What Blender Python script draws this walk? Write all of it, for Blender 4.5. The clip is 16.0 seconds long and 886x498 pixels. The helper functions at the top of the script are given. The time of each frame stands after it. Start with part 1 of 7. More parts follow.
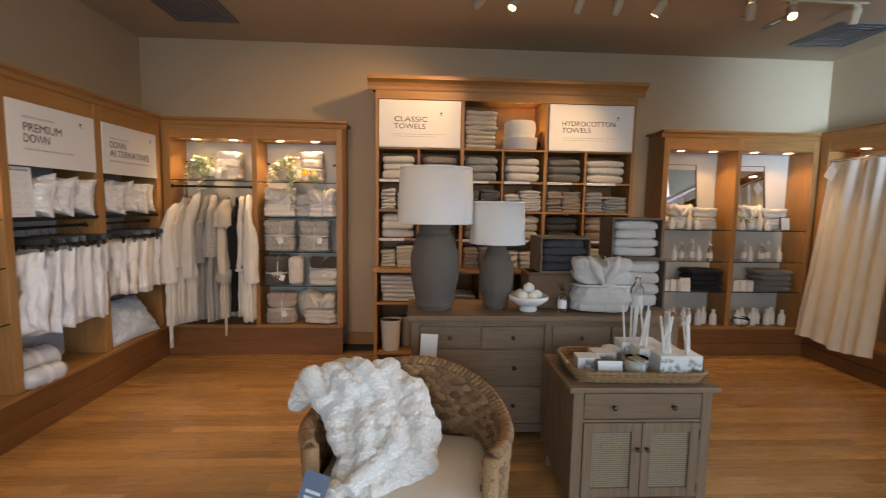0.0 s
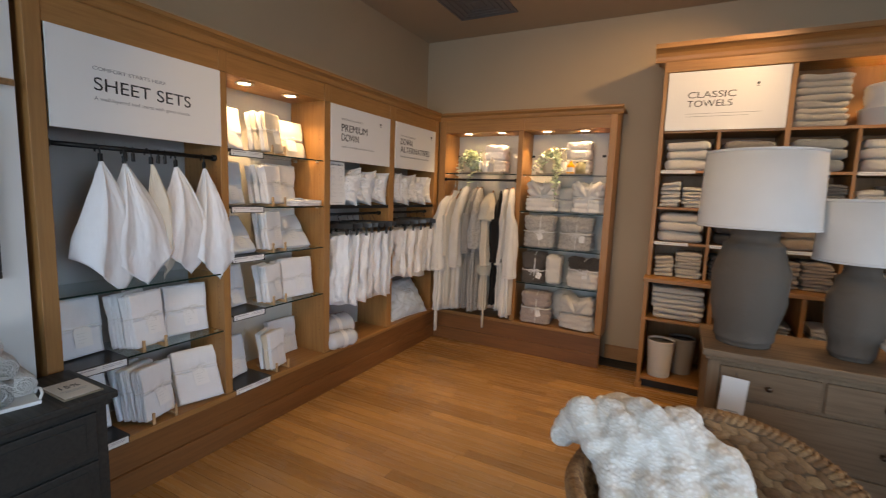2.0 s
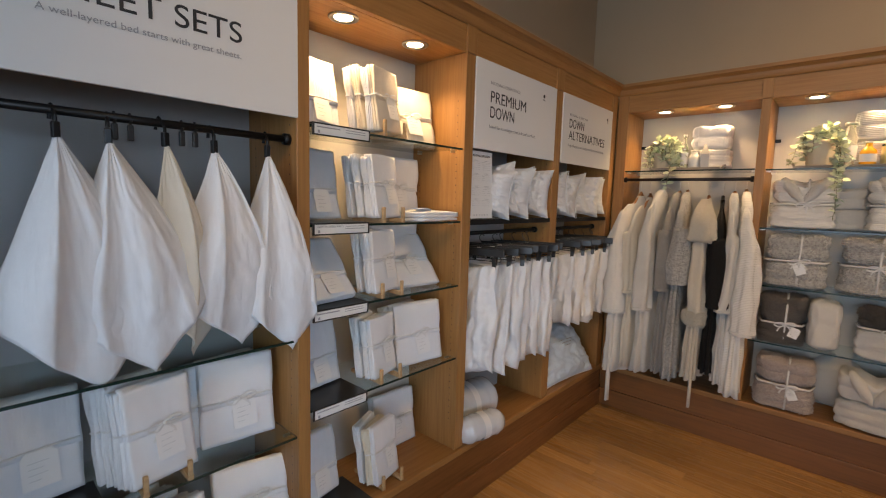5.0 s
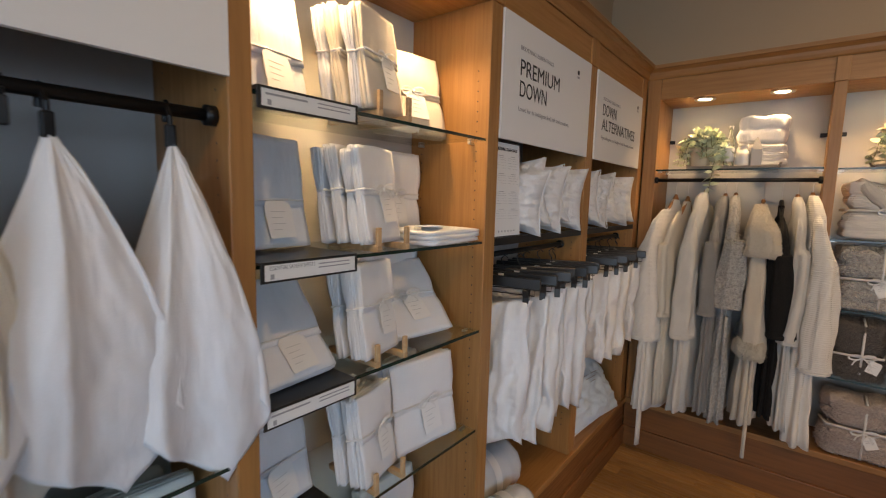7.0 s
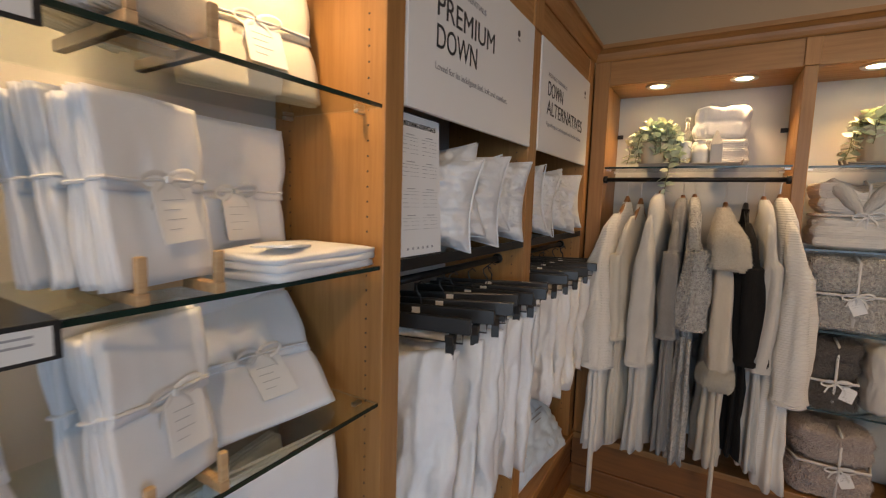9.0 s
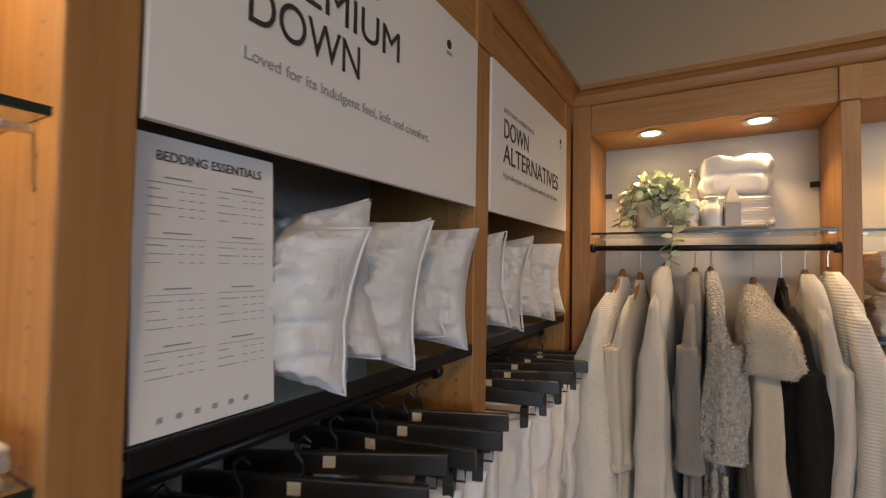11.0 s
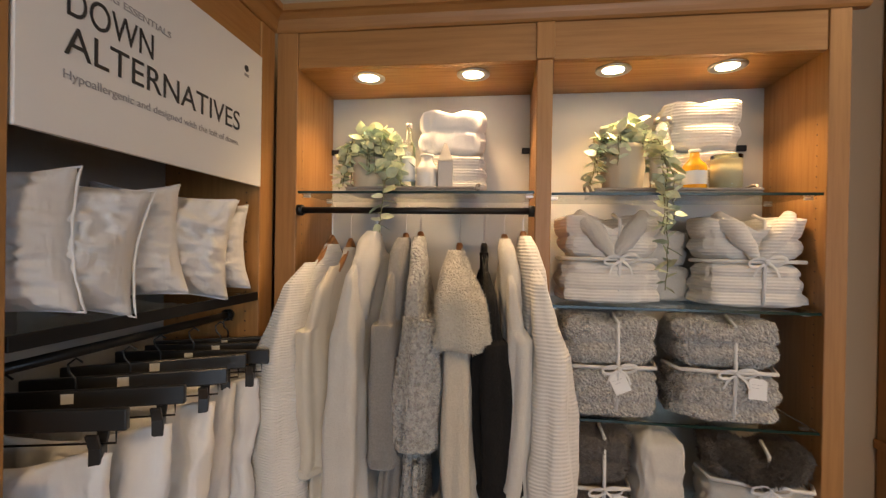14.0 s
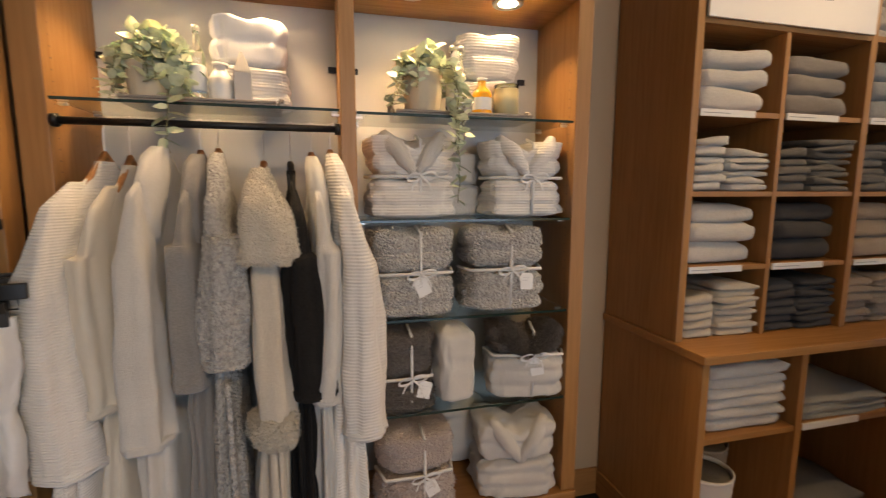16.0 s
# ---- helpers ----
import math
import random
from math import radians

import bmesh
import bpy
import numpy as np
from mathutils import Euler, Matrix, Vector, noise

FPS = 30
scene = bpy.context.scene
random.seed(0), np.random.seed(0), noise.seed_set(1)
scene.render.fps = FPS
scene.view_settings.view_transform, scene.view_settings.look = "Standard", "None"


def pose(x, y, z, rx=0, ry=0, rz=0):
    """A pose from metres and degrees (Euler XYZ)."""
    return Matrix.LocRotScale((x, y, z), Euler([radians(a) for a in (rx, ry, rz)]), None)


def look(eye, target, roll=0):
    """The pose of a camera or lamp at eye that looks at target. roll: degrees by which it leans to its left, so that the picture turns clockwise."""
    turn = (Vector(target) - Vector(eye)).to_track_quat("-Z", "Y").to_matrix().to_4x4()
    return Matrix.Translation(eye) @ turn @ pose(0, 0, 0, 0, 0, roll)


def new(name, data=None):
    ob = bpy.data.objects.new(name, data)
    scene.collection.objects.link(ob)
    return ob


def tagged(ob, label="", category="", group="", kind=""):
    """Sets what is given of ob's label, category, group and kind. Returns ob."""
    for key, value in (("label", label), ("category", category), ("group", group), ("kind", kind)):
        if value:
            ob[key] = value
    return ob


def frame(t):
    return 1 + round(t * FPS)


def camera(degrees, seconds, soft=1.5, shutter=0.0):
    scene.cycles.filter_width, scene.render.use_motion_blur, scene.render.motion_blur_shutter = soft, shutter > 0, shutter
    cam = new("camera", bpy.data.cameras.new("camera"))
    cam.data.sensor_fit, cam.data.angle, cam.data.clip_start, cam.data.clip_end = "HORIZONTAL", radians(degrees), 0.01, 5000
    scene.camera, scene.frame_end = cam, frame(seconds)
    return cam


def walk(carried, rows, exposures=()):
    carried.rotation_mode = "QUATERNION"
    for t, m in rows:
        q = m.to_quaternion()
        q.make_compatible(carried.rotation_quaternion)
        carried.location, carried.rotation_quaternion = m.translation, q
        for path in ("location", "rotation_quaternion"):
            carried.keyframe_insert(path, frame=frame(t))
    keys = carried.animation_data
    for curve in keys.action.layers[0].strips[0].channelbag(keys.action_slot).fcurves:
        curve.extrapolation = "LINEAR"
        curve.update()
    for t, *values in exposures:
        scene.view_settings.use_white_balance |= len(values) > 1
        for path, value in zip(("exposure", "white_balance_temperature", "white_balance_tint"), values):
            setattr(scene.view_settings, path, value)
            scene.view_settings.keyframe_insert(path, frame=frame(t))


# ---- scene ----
cam = camera(89.0, 16.0, soft=1.1, shutter=0.4)
PATH = [
    (0, (0.003, 0.083, 1.594), (0.103, 2.071, 1.398), 1.0),
    (0.5, (-0.037, 0.1, 1.584), (-0.151, 2.086, 1.373), 1.4),
    (1, (-0.075, 0.179, 1.569), (-0.485, 2.124, 1.346), 1.6),
    (1.5, (-0.126, 0.297, 1.578), (-0.806, 2.163, 1.345), 2.3),
    (2, (-0.232, 0.452, 1.579), (-1.153, 2.21, 1.336), 2.1),
    (2.5, (-0.398, 0.604, 1.587), (-1.41, 2.314, 1.357), 1.7),
    (3, (-0.567, 0.785, 1.578), (-1.67, 2.436, 1.342), 1.8),
    (3.5, (-0.722, 0.983, 1.564), (-1.912, 2.572, 1.326), 1.9),
    (4, (-0.878, 1.153, 1.572), (-2.134, 2.691, 1.333), 2.0),
    (4.5, (-1.05, 1.288, 1.561), (-2.364, 2.777, 1.324), 2.0),
    (4.7, (-1.128, 1.332, 1.55), (-2.459, 2.808, 1.329), 1.6),
    (6.8, (-1.709, 1.715, 1.599), (-2.981, 3.241, 1.375), 1.6),
    (7, (-1.765, 1.766, 1.597), (-3.002, 3.321, 1.369), 1.5),
    (7.5, (-1.899, 1.884, 1.593), (-3.049, 3.504, 1.359), 1.3),
    (8, (-1.983, 1.965, 1.588), (-3.072, 3.624, 1.338), 1.5),
    (8.5, (-2.024, 2.113, 1.59), (-3.06, 3.805, 1.339), 1.9),
    (9, (-1.995, 2.266, 1.596), (-3.008, 3.977, 1.385), 1.7),
    (11.5, (-2.099, 2.979, 1.659), (-3.08, 4.717, 1.785), 0.3),
    (12, (-1.998, 3.1, 1.658), (-2.87, 4.893, 1.81), 0.8),
    (12.5, (-1.893, 3.196, 1.659), (-2.601, 5.061, 1.802), 1.0),
    (13, (-1.834, 3.26, 1.654), (-2.383, 5.18, 1.764), 1.2),
    (13.5, (-1.812, 3.301, 1.635), (-2.194, 5.264, 1.692), 1.0),
    (14, (-1.811, 3.311, 1.615), (-2.065, 5.295, 1.607), 0.9),
    (14.5, (-1.804, 3.309, 1.591), (-1.932, 5.303, 1.507), 0.9),
    (15, (-1.793, 3.296, 1.566), (-1.78, 5.29, 1.414), 0.5),
    (15.5, (-1.781, 3.268, 1.552), (-1.537, 5.241, 1.334), 0.1),
    (16, (-1.754, 3.24, 1.538), (-1.263, 5.162, 1.281), 0.1),
]
walk(cam, [(t, look(eye, target, roll)) for t, eye, target, roll in PATH], exposures=[(0.0, 0.30, 8100, 17.5), (2.5, 0.32, 7600, 15), (7.5, 0.03, 7350, 14), (11.5, 0.12, 7250, 13.5), (14.5, 0.32, 7350, 13.5), (16.0, 0.30, 7400, 14)])

# ---- world and light ----
world = bpy.data.worlds.new("sky")
scene.world = world
world.use_nodes = True
wn = world.node_tree
sky = wn.nodes.new("ShaderNodeTexSky")
sky.sky_type, sky.sun_disc = "NISHITA", False
sky.sun_elevation, sky.sun_rotation = radians(35), radians(150)
wn.links.new(sky.outputs[0], wn.nodes["Background"].inputs[0])
wn.nodes["Background"].inputs[1].default_value = 0.10


def area_light(name, m, w, h, watts, color):
    data = bpy.data.lights.new(name, "AREA")
    data.shape, data.size, data.size_y, data.energy, data.color = "RECTANGLE", w, h, watts, color
    ob = new(name, data)
    ob.matrix_world = m
    return ob


def spot_light(name, m, watts, color, angle, blend=0.6, radius=0.03):
    data = bpy.data.lights.new(name, "SPOT")
    data.energy, data.color, data.spot_size, data.spot_blend, data.shadow_soft_size = watts, color, radians(angle), blend, radius
    ob = new(name, data)
    ob.matrix_world = m
    return ob


WARM = (1.0, 0.70, 0.39)
DAY = (0.36, 0.63, 1.0)
# daylight through the shop front behind and a side window
area_light("daylight_front", look((0.0, -3.85, 1.5), (-0.9, 3.0, 0.6)), 4.8, 2.4, 150, DAY)
high = area_light("daylight_high", look((3.0, -3.8, 2.0), (4.55, 5.1, 2.75)), 0.9, 0.5, 15, DAY)
high.data.spread = radians(20)
side_window = area_light("daylight_side", look((4.75, 0.3, 1.6), (-2.6, 2.4, -0.5)), 3.2, 2.0, 21, DAY)
side_window.data.spread = radians(58)
# ---- materials ----
def nodes_of(name):
    m = bpy.data.materials.new(name)
    m.use_nodes = True
    t = m.node_tree
    return m, t, t.nodes["Principled BSDF"]


def link(t, a, b):
    t.links.new(a, b)


def coords(t, scale=(1, 1, 1), random_shift=True):
    tc = t.nodes.new("ShaderNodeTexCoord")
    mp = t.nodes.new("ShaderNodeMapping")
    mp.inputs["Scale"].default_value = scale
    link(t, tc.outputs["Object"], mp.inputs["Vector"])
    if random_shift:
        oi = t.nodes.new("ShaderNodeObjectInfo")
        mul = t.nodes.new("ShaderNodeMath")
        mul.operation = "MULTIPLY"
        mul.inputs[1].default_value = 37.0
        link(t, oi.outputs["Random"], mul.inputs[0])
        link(t, mul.outputs[0], mp.inputs["Location"])
    return mp.outputs["Vector"]


def noise_tex(t, vec, scale, detail=4.0, rough=0.55):
    n = t.nodes.new("ShaderNodeTexNoise")
    n.inputs["Scale"].default_value, n.inputs["Detail"].default_value, n.inputs["Roughness"].default_value = scale, detail, rough
    link(t, vec, n.inputs["Vector"])
    return n.outputs["Fac"]


def ramp(t, fac, stops):
    r = t.nodes.new("ShaderNodeValToRGB")
    els = r.color_ramp.elements
    while len(els) < len(stops):
        els.new(0.5)
    for e, (p, c) in zip(els, stops):
        e.position, e.color = p, (*c, 1)
    link(t, fac, r.inputs["Fac"])
    return r.outputs["Color"]


def bump(t, p, height, strength, distance=0.01):
    b = t.nodes.new("ShaderNodeBump")
    b.inputs["Strength"].default_value, b.inputs["Distance"].default_value = strength, distance
    link(t, height, b.inputs["Height"])
    link(t, b.outputs["Normal"], p.inputs["Normal"])
    return b


def mixed(t, a, b, fac, mode="MIX"):
    m = t.nodes.new("ShaderNodeMix")
    m.data_type, m.blend_type = "RGBA", mode
    for sock, v in ((m.inputs[6], a), (m.inputs[7], b)):
        if isinstance(v, tuple):
            sock.default_value = (*v, 1)
        else:
            link(t, v, sock)
    if isinstance(fac, float):
        m.inputs[0].default_value = fac
    else:
        link(t, fac, m.inputs[0])
    return m.outputs[2]


def wood(name, base, dark, axis, rough=0.42, spread=0.12):
    """Stained wood, grain along the axis 0, 1 or 2."""
    m, t, p = nodes_of(name)
    sc = [22.0, 22.0, 22.0]
    sc[axis] = 1.1
    v = coords(t, tuple(sc))
    grain = noise_tex(t, v, 3.0, 6, 0.65)
    sc2 = [1.6, 1.6, 1.6]
    sc2[axis] = 0.5
    blot = noise_tex(t, coords(t, tuple(sc2)), 1.6, 3)
    col = ramp(t, grain, [(0.32, dark), (0.55, base), (0.8, tuple(min(1, c * (1 + spread)) for c in base))])
    shade = ramp(t, blot, [(0.3, (0.8, 0.78, 0.75)), (0.7, (1.08, 1.08, 1.08))])
    link(t, mixed(t, col, shade, 0.8, "MULTIPLY"), p.inputs["Base Color"])
    rr = ramp(t, grain, [(0.3, (rough + 0.12,) * 3), (0.7, (rough - 0.05,) * 3)])
    link(t, rr, p.inputs["Roughness"])
    bump(t, p, grain, 0.12, 0.002)
    return m


def cloth(name, color, weave=900.0, strength=0.25, rough=0.9, blotch=0.08, wrinkle=0.3, sheen=0.2, bands=0.0, axis=2, drape=0.0):
    """Fabric: fine weave, soft wrinkles; bands: ribs per metre along an axis."""
    m, t, p = nodes_of(name)
    v = coords(t)
    fine = noise_tex(t, v, weave, 2)
    soft = noise_tex(t, v, 9.0, 3)
    lo = tuple(c * (1 - blotch) for c in color)
    col = ramp(t, soft, [(0.35, lo), (0.65, color)])
    col = mixed(t, col, ramp(t, fine, [(0.35, (0.9,) * 3), (0.65, (1.0,) * 3)]), 0.6, "MULTIPLY")
    link(t, col, p.inputs["Base Color"])
    p.inputs["Roughness"].default_value = rough
    p.inputs["Sheen Weight"].default_value = sheen
    p.inputs["Sheen Roughness"].default_value = 0.5
    add = t.nodes.new("ShaderNodeMath")
    add.operation = "MULTIPLY_ADD"
    link(t, soft, add.inputs[0])
    add.inputs[1].default_value = wrinkle * 6
    if drape:
        dv = noise_tex(t, coords(t, (26, 26, 3.2)), 1.0, 3, 0.6)
        da = t.nodes.new("ShaderNodeMath")
        da.operation, da.inputs[1].default_value = "MULTIPLY_ADD", drape
        link(t, dv, da.inputs[0])
        link(t, soft, da.inputs[2])
        link(t, da.outputs[0], add.inputs[0])
    if bands:
        w = t.nodes.new("ShaderNodeTexWave")
        w.wave_type, w.bands_direction = "BANDS", "XYZ"[axis]
        w.inputs["Scale"].default_value = bands * 0.314
        w.inputs["Distortion"].default_value = 0.6
        link(t, coords(t, random_shift=False), w.inputs["Vector"])
        link(t, w.outputs["Fac"], add.inputs[2])
        bump(t, p, add.outputs[0], min(1.0, strength), 0.003)
    else:
        link(t, fine, add.inputs[2])
        bump(t, p, add.outputs[0], strength, 0.004)
    return m


def pile(name, color, dark, scale=130.0, strength=0.9, low=0.35, high=0.6, drape=0.0):
    """Sherpa, plush and terry: nubby pile."""
    m, t, p = nodes_of(name)
    v = coords(t)
    vor = t.nodes.new("ShaderNodeTexVoronoi")
    vor.inputs["Scale"].default_value = scale
    link(t, v, vor.inputs["Vector"])
    n = noise_tex(t, v, scale * 0.6, 4, 0.7)
    col = ramp(t, n, [(low, dark), (high, color)])
    soft = noise_tex(t, v, 7.0, 2)
    col = mixed(t, col, ramp(t, soft, [(0.3, (0.86,) * 3), (0.7, (1.0,) * 3)]), 0.8, "MULTIPLY")
    link(t, col, p.inputs["Base Color"])
    p.inputs["Roughness"].default_value = 0.95
    p.inputs["Sheen Weight"].default_value = min(0.4, color[0])
    p.inputs["Specular IOR Level"].default_value = 0.25
    add = t.nodes.new("ShaderNodeMath")
    add.operation = "SUBTRACT"
    link(t, n, add.inputs[0])
    link(t, vor.outputs["Distance"], add.inputs[1])
    out = add.outputs[0]
    if drape:
        dv = noise_tex(t, coords(t, (26, 26, 3.2)), 1.0, 3, 0.6)
        da = t.nodes.new("ShaderNodeMath")
        da.operation, da.inputs[1].default_value = "MULTIPLY_ADD", drape
        link(t, dv, da.inputs[0])
        link(t, out, da.inputs[2])
        out = da.outputs[0]
    bump(t, p, out, strength, 0.012)
    return m


def paint(name, color, rough=0.6, scale=60.0, strength=0.08, metal=0.0, blotch=0.05):
    m, t, p = nodes_of(name)
    v = coords(t)
    n = noise_tex(t, v, scale, 4)
    big = noise_tex(t, v, 1.3, 3)
    col = ramp(t, big, [(0.3, tuple(c * (1 - blotch) for c in color)), (0.7, color)])
    link(t, col, p.inputs["Base Color"])
    p.inputs["Roughness"].default_value, p.inputs["Metallic"].default_value = rough, metal
    bump(t, p, n, strength, 0.003)
    return m


def glass(name, color=(0.9, 0.97, 0.95), rough=0.0, ior=1.45):
    m, t, p = nodes_of(name)
    p.inputs["Base Color"].default_value = (*color, 1)
    p.inputs["Transmission Weight"].default_value = 1.0
    p.inputs["Roughness"].default_value = rough
    p.inputs["IOR"].default_value = ior
    return m


def glow(name, color, strength):
    m, t, p = nodes_of(name)
    p.inputs["Base Color"].default_value = (*color, 1)
    p.inputs["Emission Color"].default_value = (*color, 1)
    p.inputs["Emission Strength"].default_value = strength
    return m


OAK, OAK_D = (0.38, 0.185, 0.060), (0.31, 0.145, 0.045)
wood_u = wood("oak_along", OAK, OAK_D, 0)
wood_v = wood("oak_deep", OAK, OAK_D, 1)
wood_z = wood("oak_upright", OAK, OAK_D, 2)
# plinth boards: darker and redder than the oak above them
plinth_wood = wood("plinth_dark", (0.215, 0.088, 0.028), (0.165, 0.066, 0.021), 0, 0.4)
grey_wood_u = wood("grey_wash_along", (0.215, 0.136, 0.078), (0.158, 0.098, 0.055), 0, 0.6)
grey_wood_z = wood("grey_wash_upright", (0.215, 0.136, 0.078), (0.158, 0.098, 0.055), 2, 0.6)
light_wood = wood("pale_beech", (0.55, 0.36, 0.19), (0.42, 0.26, 0.13), 0, 0.5)
hanger_wood = wood("hanger_wood", (0.42, 0.19, 0.07), (0.3, 0.12, 0.04), 0, 0.35)
dark_wood = wood("ebonised_wood", (0.022, 0.022, 0.02), (0.012, 0.012, 0.011), 0, 0.45)
wall_paint = paint("wall_paint", (0.49, 0.37, 0.24), 0.75, 180.0, 0.06)
ceiling_paint = paint("ceiling_paint", (0.48, 0.385, 0.27), 0.85, 150.0, 0.05)
white_wall = paint("white_wall", (0.72, 0.72, 0.70), 0.6, 120.0, 0.05)
dark_back = paint("dark_back_panel", (0.40, 0.395, 0.385), 0.3, 90.0, 0.03)
back_paint = paint("back_panel", (0.52, 0.50, 0.45), 0.35, 90.0, 0.03)
black_metal = paint("black_metal", (0.018, 0.018, 0.019), 0.38, 200.0, 0.05, 0.6)
black_plastic = paint("black_plastic", (0.02, 0.02, 0.02), 0.32, 90.0, 0.04)
steel = paint("brushed_steel", (0.62, 0.60, 0.57), 0.28, 300.0, 0.05, 1.0)
bronze = paint("dark_bronze", (0.10, 0.07, 0.05), 0.35, 120.0, 0.08, 0.9)
sign_white = paint("sign_board", (0.76, 0.755, 0.74), 0.5, 300.0, 0.02, 0.0, 0.02)
ink = paint("dark_ink", (0.03, 0.03, 0.032), 0.6, 50.0, 0.0)
ink_grey = paint("grey_ink", (0.33, 0.33, 0.34), 0.6, 50.0, 0.0)
label_white = paint("label_card", (0.74, 0.74, 0.72), 0.55, 200.0, 0.02)
shelf_glass = glass("shelf_glass", (0.84, 0.90, 0.86))
shelf_glass.node_tree.nodes["Principled BSDF"].inputs["IOR"].default_value = 1.18
# green of the glass edge, with its refracted darkness painted in
glass_edge = paint("glass_edge", (0.012, 0.03, 0.024), 0.15, 60, 0.0)
clear_glass = glass("clear_glass", (0.95, 0.97, 0.96))
lamp_glow = glow("lamp_glow", (1.0, 0.83, 0.58), 22.0)
dark_vent = paint("vent_grey", (0.16, 0.16, 0.17), 0.5, 90.0, 0.05)
# ---- building helpers ----
def add_box(bm, x0, y0, z0, x1, y1, z1, bevel=0.0):
    r = bmesh.ops.create_cube(bm, size=1.0)
    vs = r["verts"]
    for v in vs:
        v.co = Vector(((x0 + x1) / 2 + v.co.x * (x1 - x0), (y0 + y1) / 2 + v.co.y * (y1 - y0), (z0 + z1) / 2 + v.co.z * (z1 - z0)))
    if bevel:
        es = list({e for v in vs for e in v.link_edges})
        bmesh.ops.bevel(bm, geom=es, offset=bevel, segments=2, affect="EDGES", profile=0.5)
    return bm


def box(x0, y0, z0, x1, y1, z1, bevel=0.0):
    return add_box(bmesh.new(), x0, y0, z0, x1, y1, z1, bevel)


def profile(points, x0, x1):
    """A moulding: outline of (v, z) run along u from x0 to x1."""
    bm = bmesh.new()
    a = [bm.verts.new((x0, v, z)) for v, z in points]
    b = [bm.verts.new((x1, v, z)) for v, z in points]
    n = len(points)
    for i in range(n):
        bm.faces.new((a[i], b[i], b[(i + 1) % n], a[(i + 1) % n]))
    bm.faces.new(a[::-1])
    bm.faces.new(b)
    bmesh.ops.recalc_face_normals(bm, faces=bm.faces)
    return bm


def lathe(points, seg=24, cx=0.0, cy=0.0, bm=None, rough=0.0, closed=False):
    """Turned shape from (radius, z) from bottom to top."""
    bm = bm or bmesh.new()
    rings = []
    for r, z in points:
        ring = []
        for k in range(seg):
            a = 2 * math.pi * k / seg
            rr = r * (1 + (noise.noise((math.cos(a) * 3, math.sin(a) * 3, z * 30)) * rough if rough else 0))
            ring.append(bm.verts.new((cx + rr * math.cos(a), cy + rr * math.sin(a), z)))
        rings.append(ring)
    for p, q in zip(rings, rings[1:]):
        for k in range(seg):
            bm.faces.new((p[k], p[(k + 1) % seg], q[(k + 1) % seg], q[k]))
    if not closed:
        bm.faces.new(rings[0][::-1])
        bm.faces.new(rings[-1])
    return bm


def tube(path, r, seg=8, bm=None):
    bm = bm or bmesh.new()
    rings = []
    pts = [Vector(p) for p in path]
    for i, p in enumerate(pts):
        d = (pts[min(i + 1, len(pts) - 1)] - pts[max(i - 1, 0)]).normalized()
        a = d.orthogonal().normalized() if i == 0 else (side - d * side.dot(d)).normalized()
        side = a
        b = d.cross(a)
        rr = r[i] if isinstance(r, (list, tuple)) else r
        rings.append([bm.verts.new(p + (a * math.cos(2 * math.pi * k / seg) + b * math.sin(2 * math.pi * k / seg)) * rr) for k in range(seg)])
    for p, q in zip(rings, rings[1:]):
        for k in range(seg):
            bm.faces.new((p[k], p[(k + 1) % seg], q[(k + 1) % seg], q[k]))
    bm.faces.new(rings[0][::-1])
    bm.faces.new(rings[-1])
    return bm


def soft_box(w, d, h, seed=0, rnd=0.35, lump=0.006, cuts=(10, 8, 4), freq=9.0, belly=0.0):
    """A cushioned slab, centred in x and y, on z = 0; rnd: roundness of its edges as a share of h."""
    bm = bmesh.new()
    nx, ny, nz = cuts
    grid = {}

    def vert(i, j, k):
        if (i, j, k) not in grid:
            x, y, z = (i / nx - 0.5) * w, (j / ny - 0.5) * d, (k / nz) * h
            r = rnd * h
            cx, cy, cz = max(-w / 2 + r, min(w / 2 - r, x)), max(-d / 2 + r, min(d / 2 - r, y)), max(r, min(h - r, z))
            off = Vector((x - cx, y - cy, z - cz))
            if off.length > r:
                off = off.normalized() * r
            p = Vector((cx, cy, cz)) + off
            s = Vector((p.x * freq + seed * 7.1, p.y * freq + seed * 3.3, p.z * freq * 1.5 + seed))
            p += Vector((noise.noise(s), noise.noise(s + Vector((9, 0, 0))), noise.noise(s + Vector((0, 9, 0))))) * lump * (0.25 + 0.75 * min(1, k / 1.0 if k else 0.0))
            if belly:
                p.z += belly * (1 - (2 * x / w) ** 2) * (1 - (2 * y / d) ** 2) * (k / nz)
            grid[i, j, k] = bm.verts.new(p)
        return grid[i, j, k]

    for i in range(nx):
        for j in range(ny):
            bm.faces.new((vert(i, j, 0), vert(i, j + 1, 0), vert(i + 1, j + 1, 0), vert(i + 1, j, 0)))
            bm.faces.new((vert(i, j, nz), vert(i + 1, j, nz), vert(i + 1, j + 1, nz), vert(i, j + 1, nz)))
    for i in range(nx):
        for k in range(nz):
            bm.faces.new((vert(i, 0, k), vert(i + 1, 0, k), vert(i + 1, 0, k + 1), vert(i, 0, k + 1)))
            bm.faces.new((vert(i, ny, k), vert(i, ny, k + 1), vert(i + 1, ny, k + 1), vert(i + 1, ny, k)))
    for j in range(ny):
        for k in range(nz):
            bm.faces.new((vert(0, j, k), vert(0, j, k + 1), vert(0, j + 1, k + 1), vert(0, j + 1, k)))
            bm.faces.new((vert(nx, j, k), vert(nx, j + 1, k), vert(nx, j + 1, k + 1), vert(nx, j, k + 1)))
    return bm


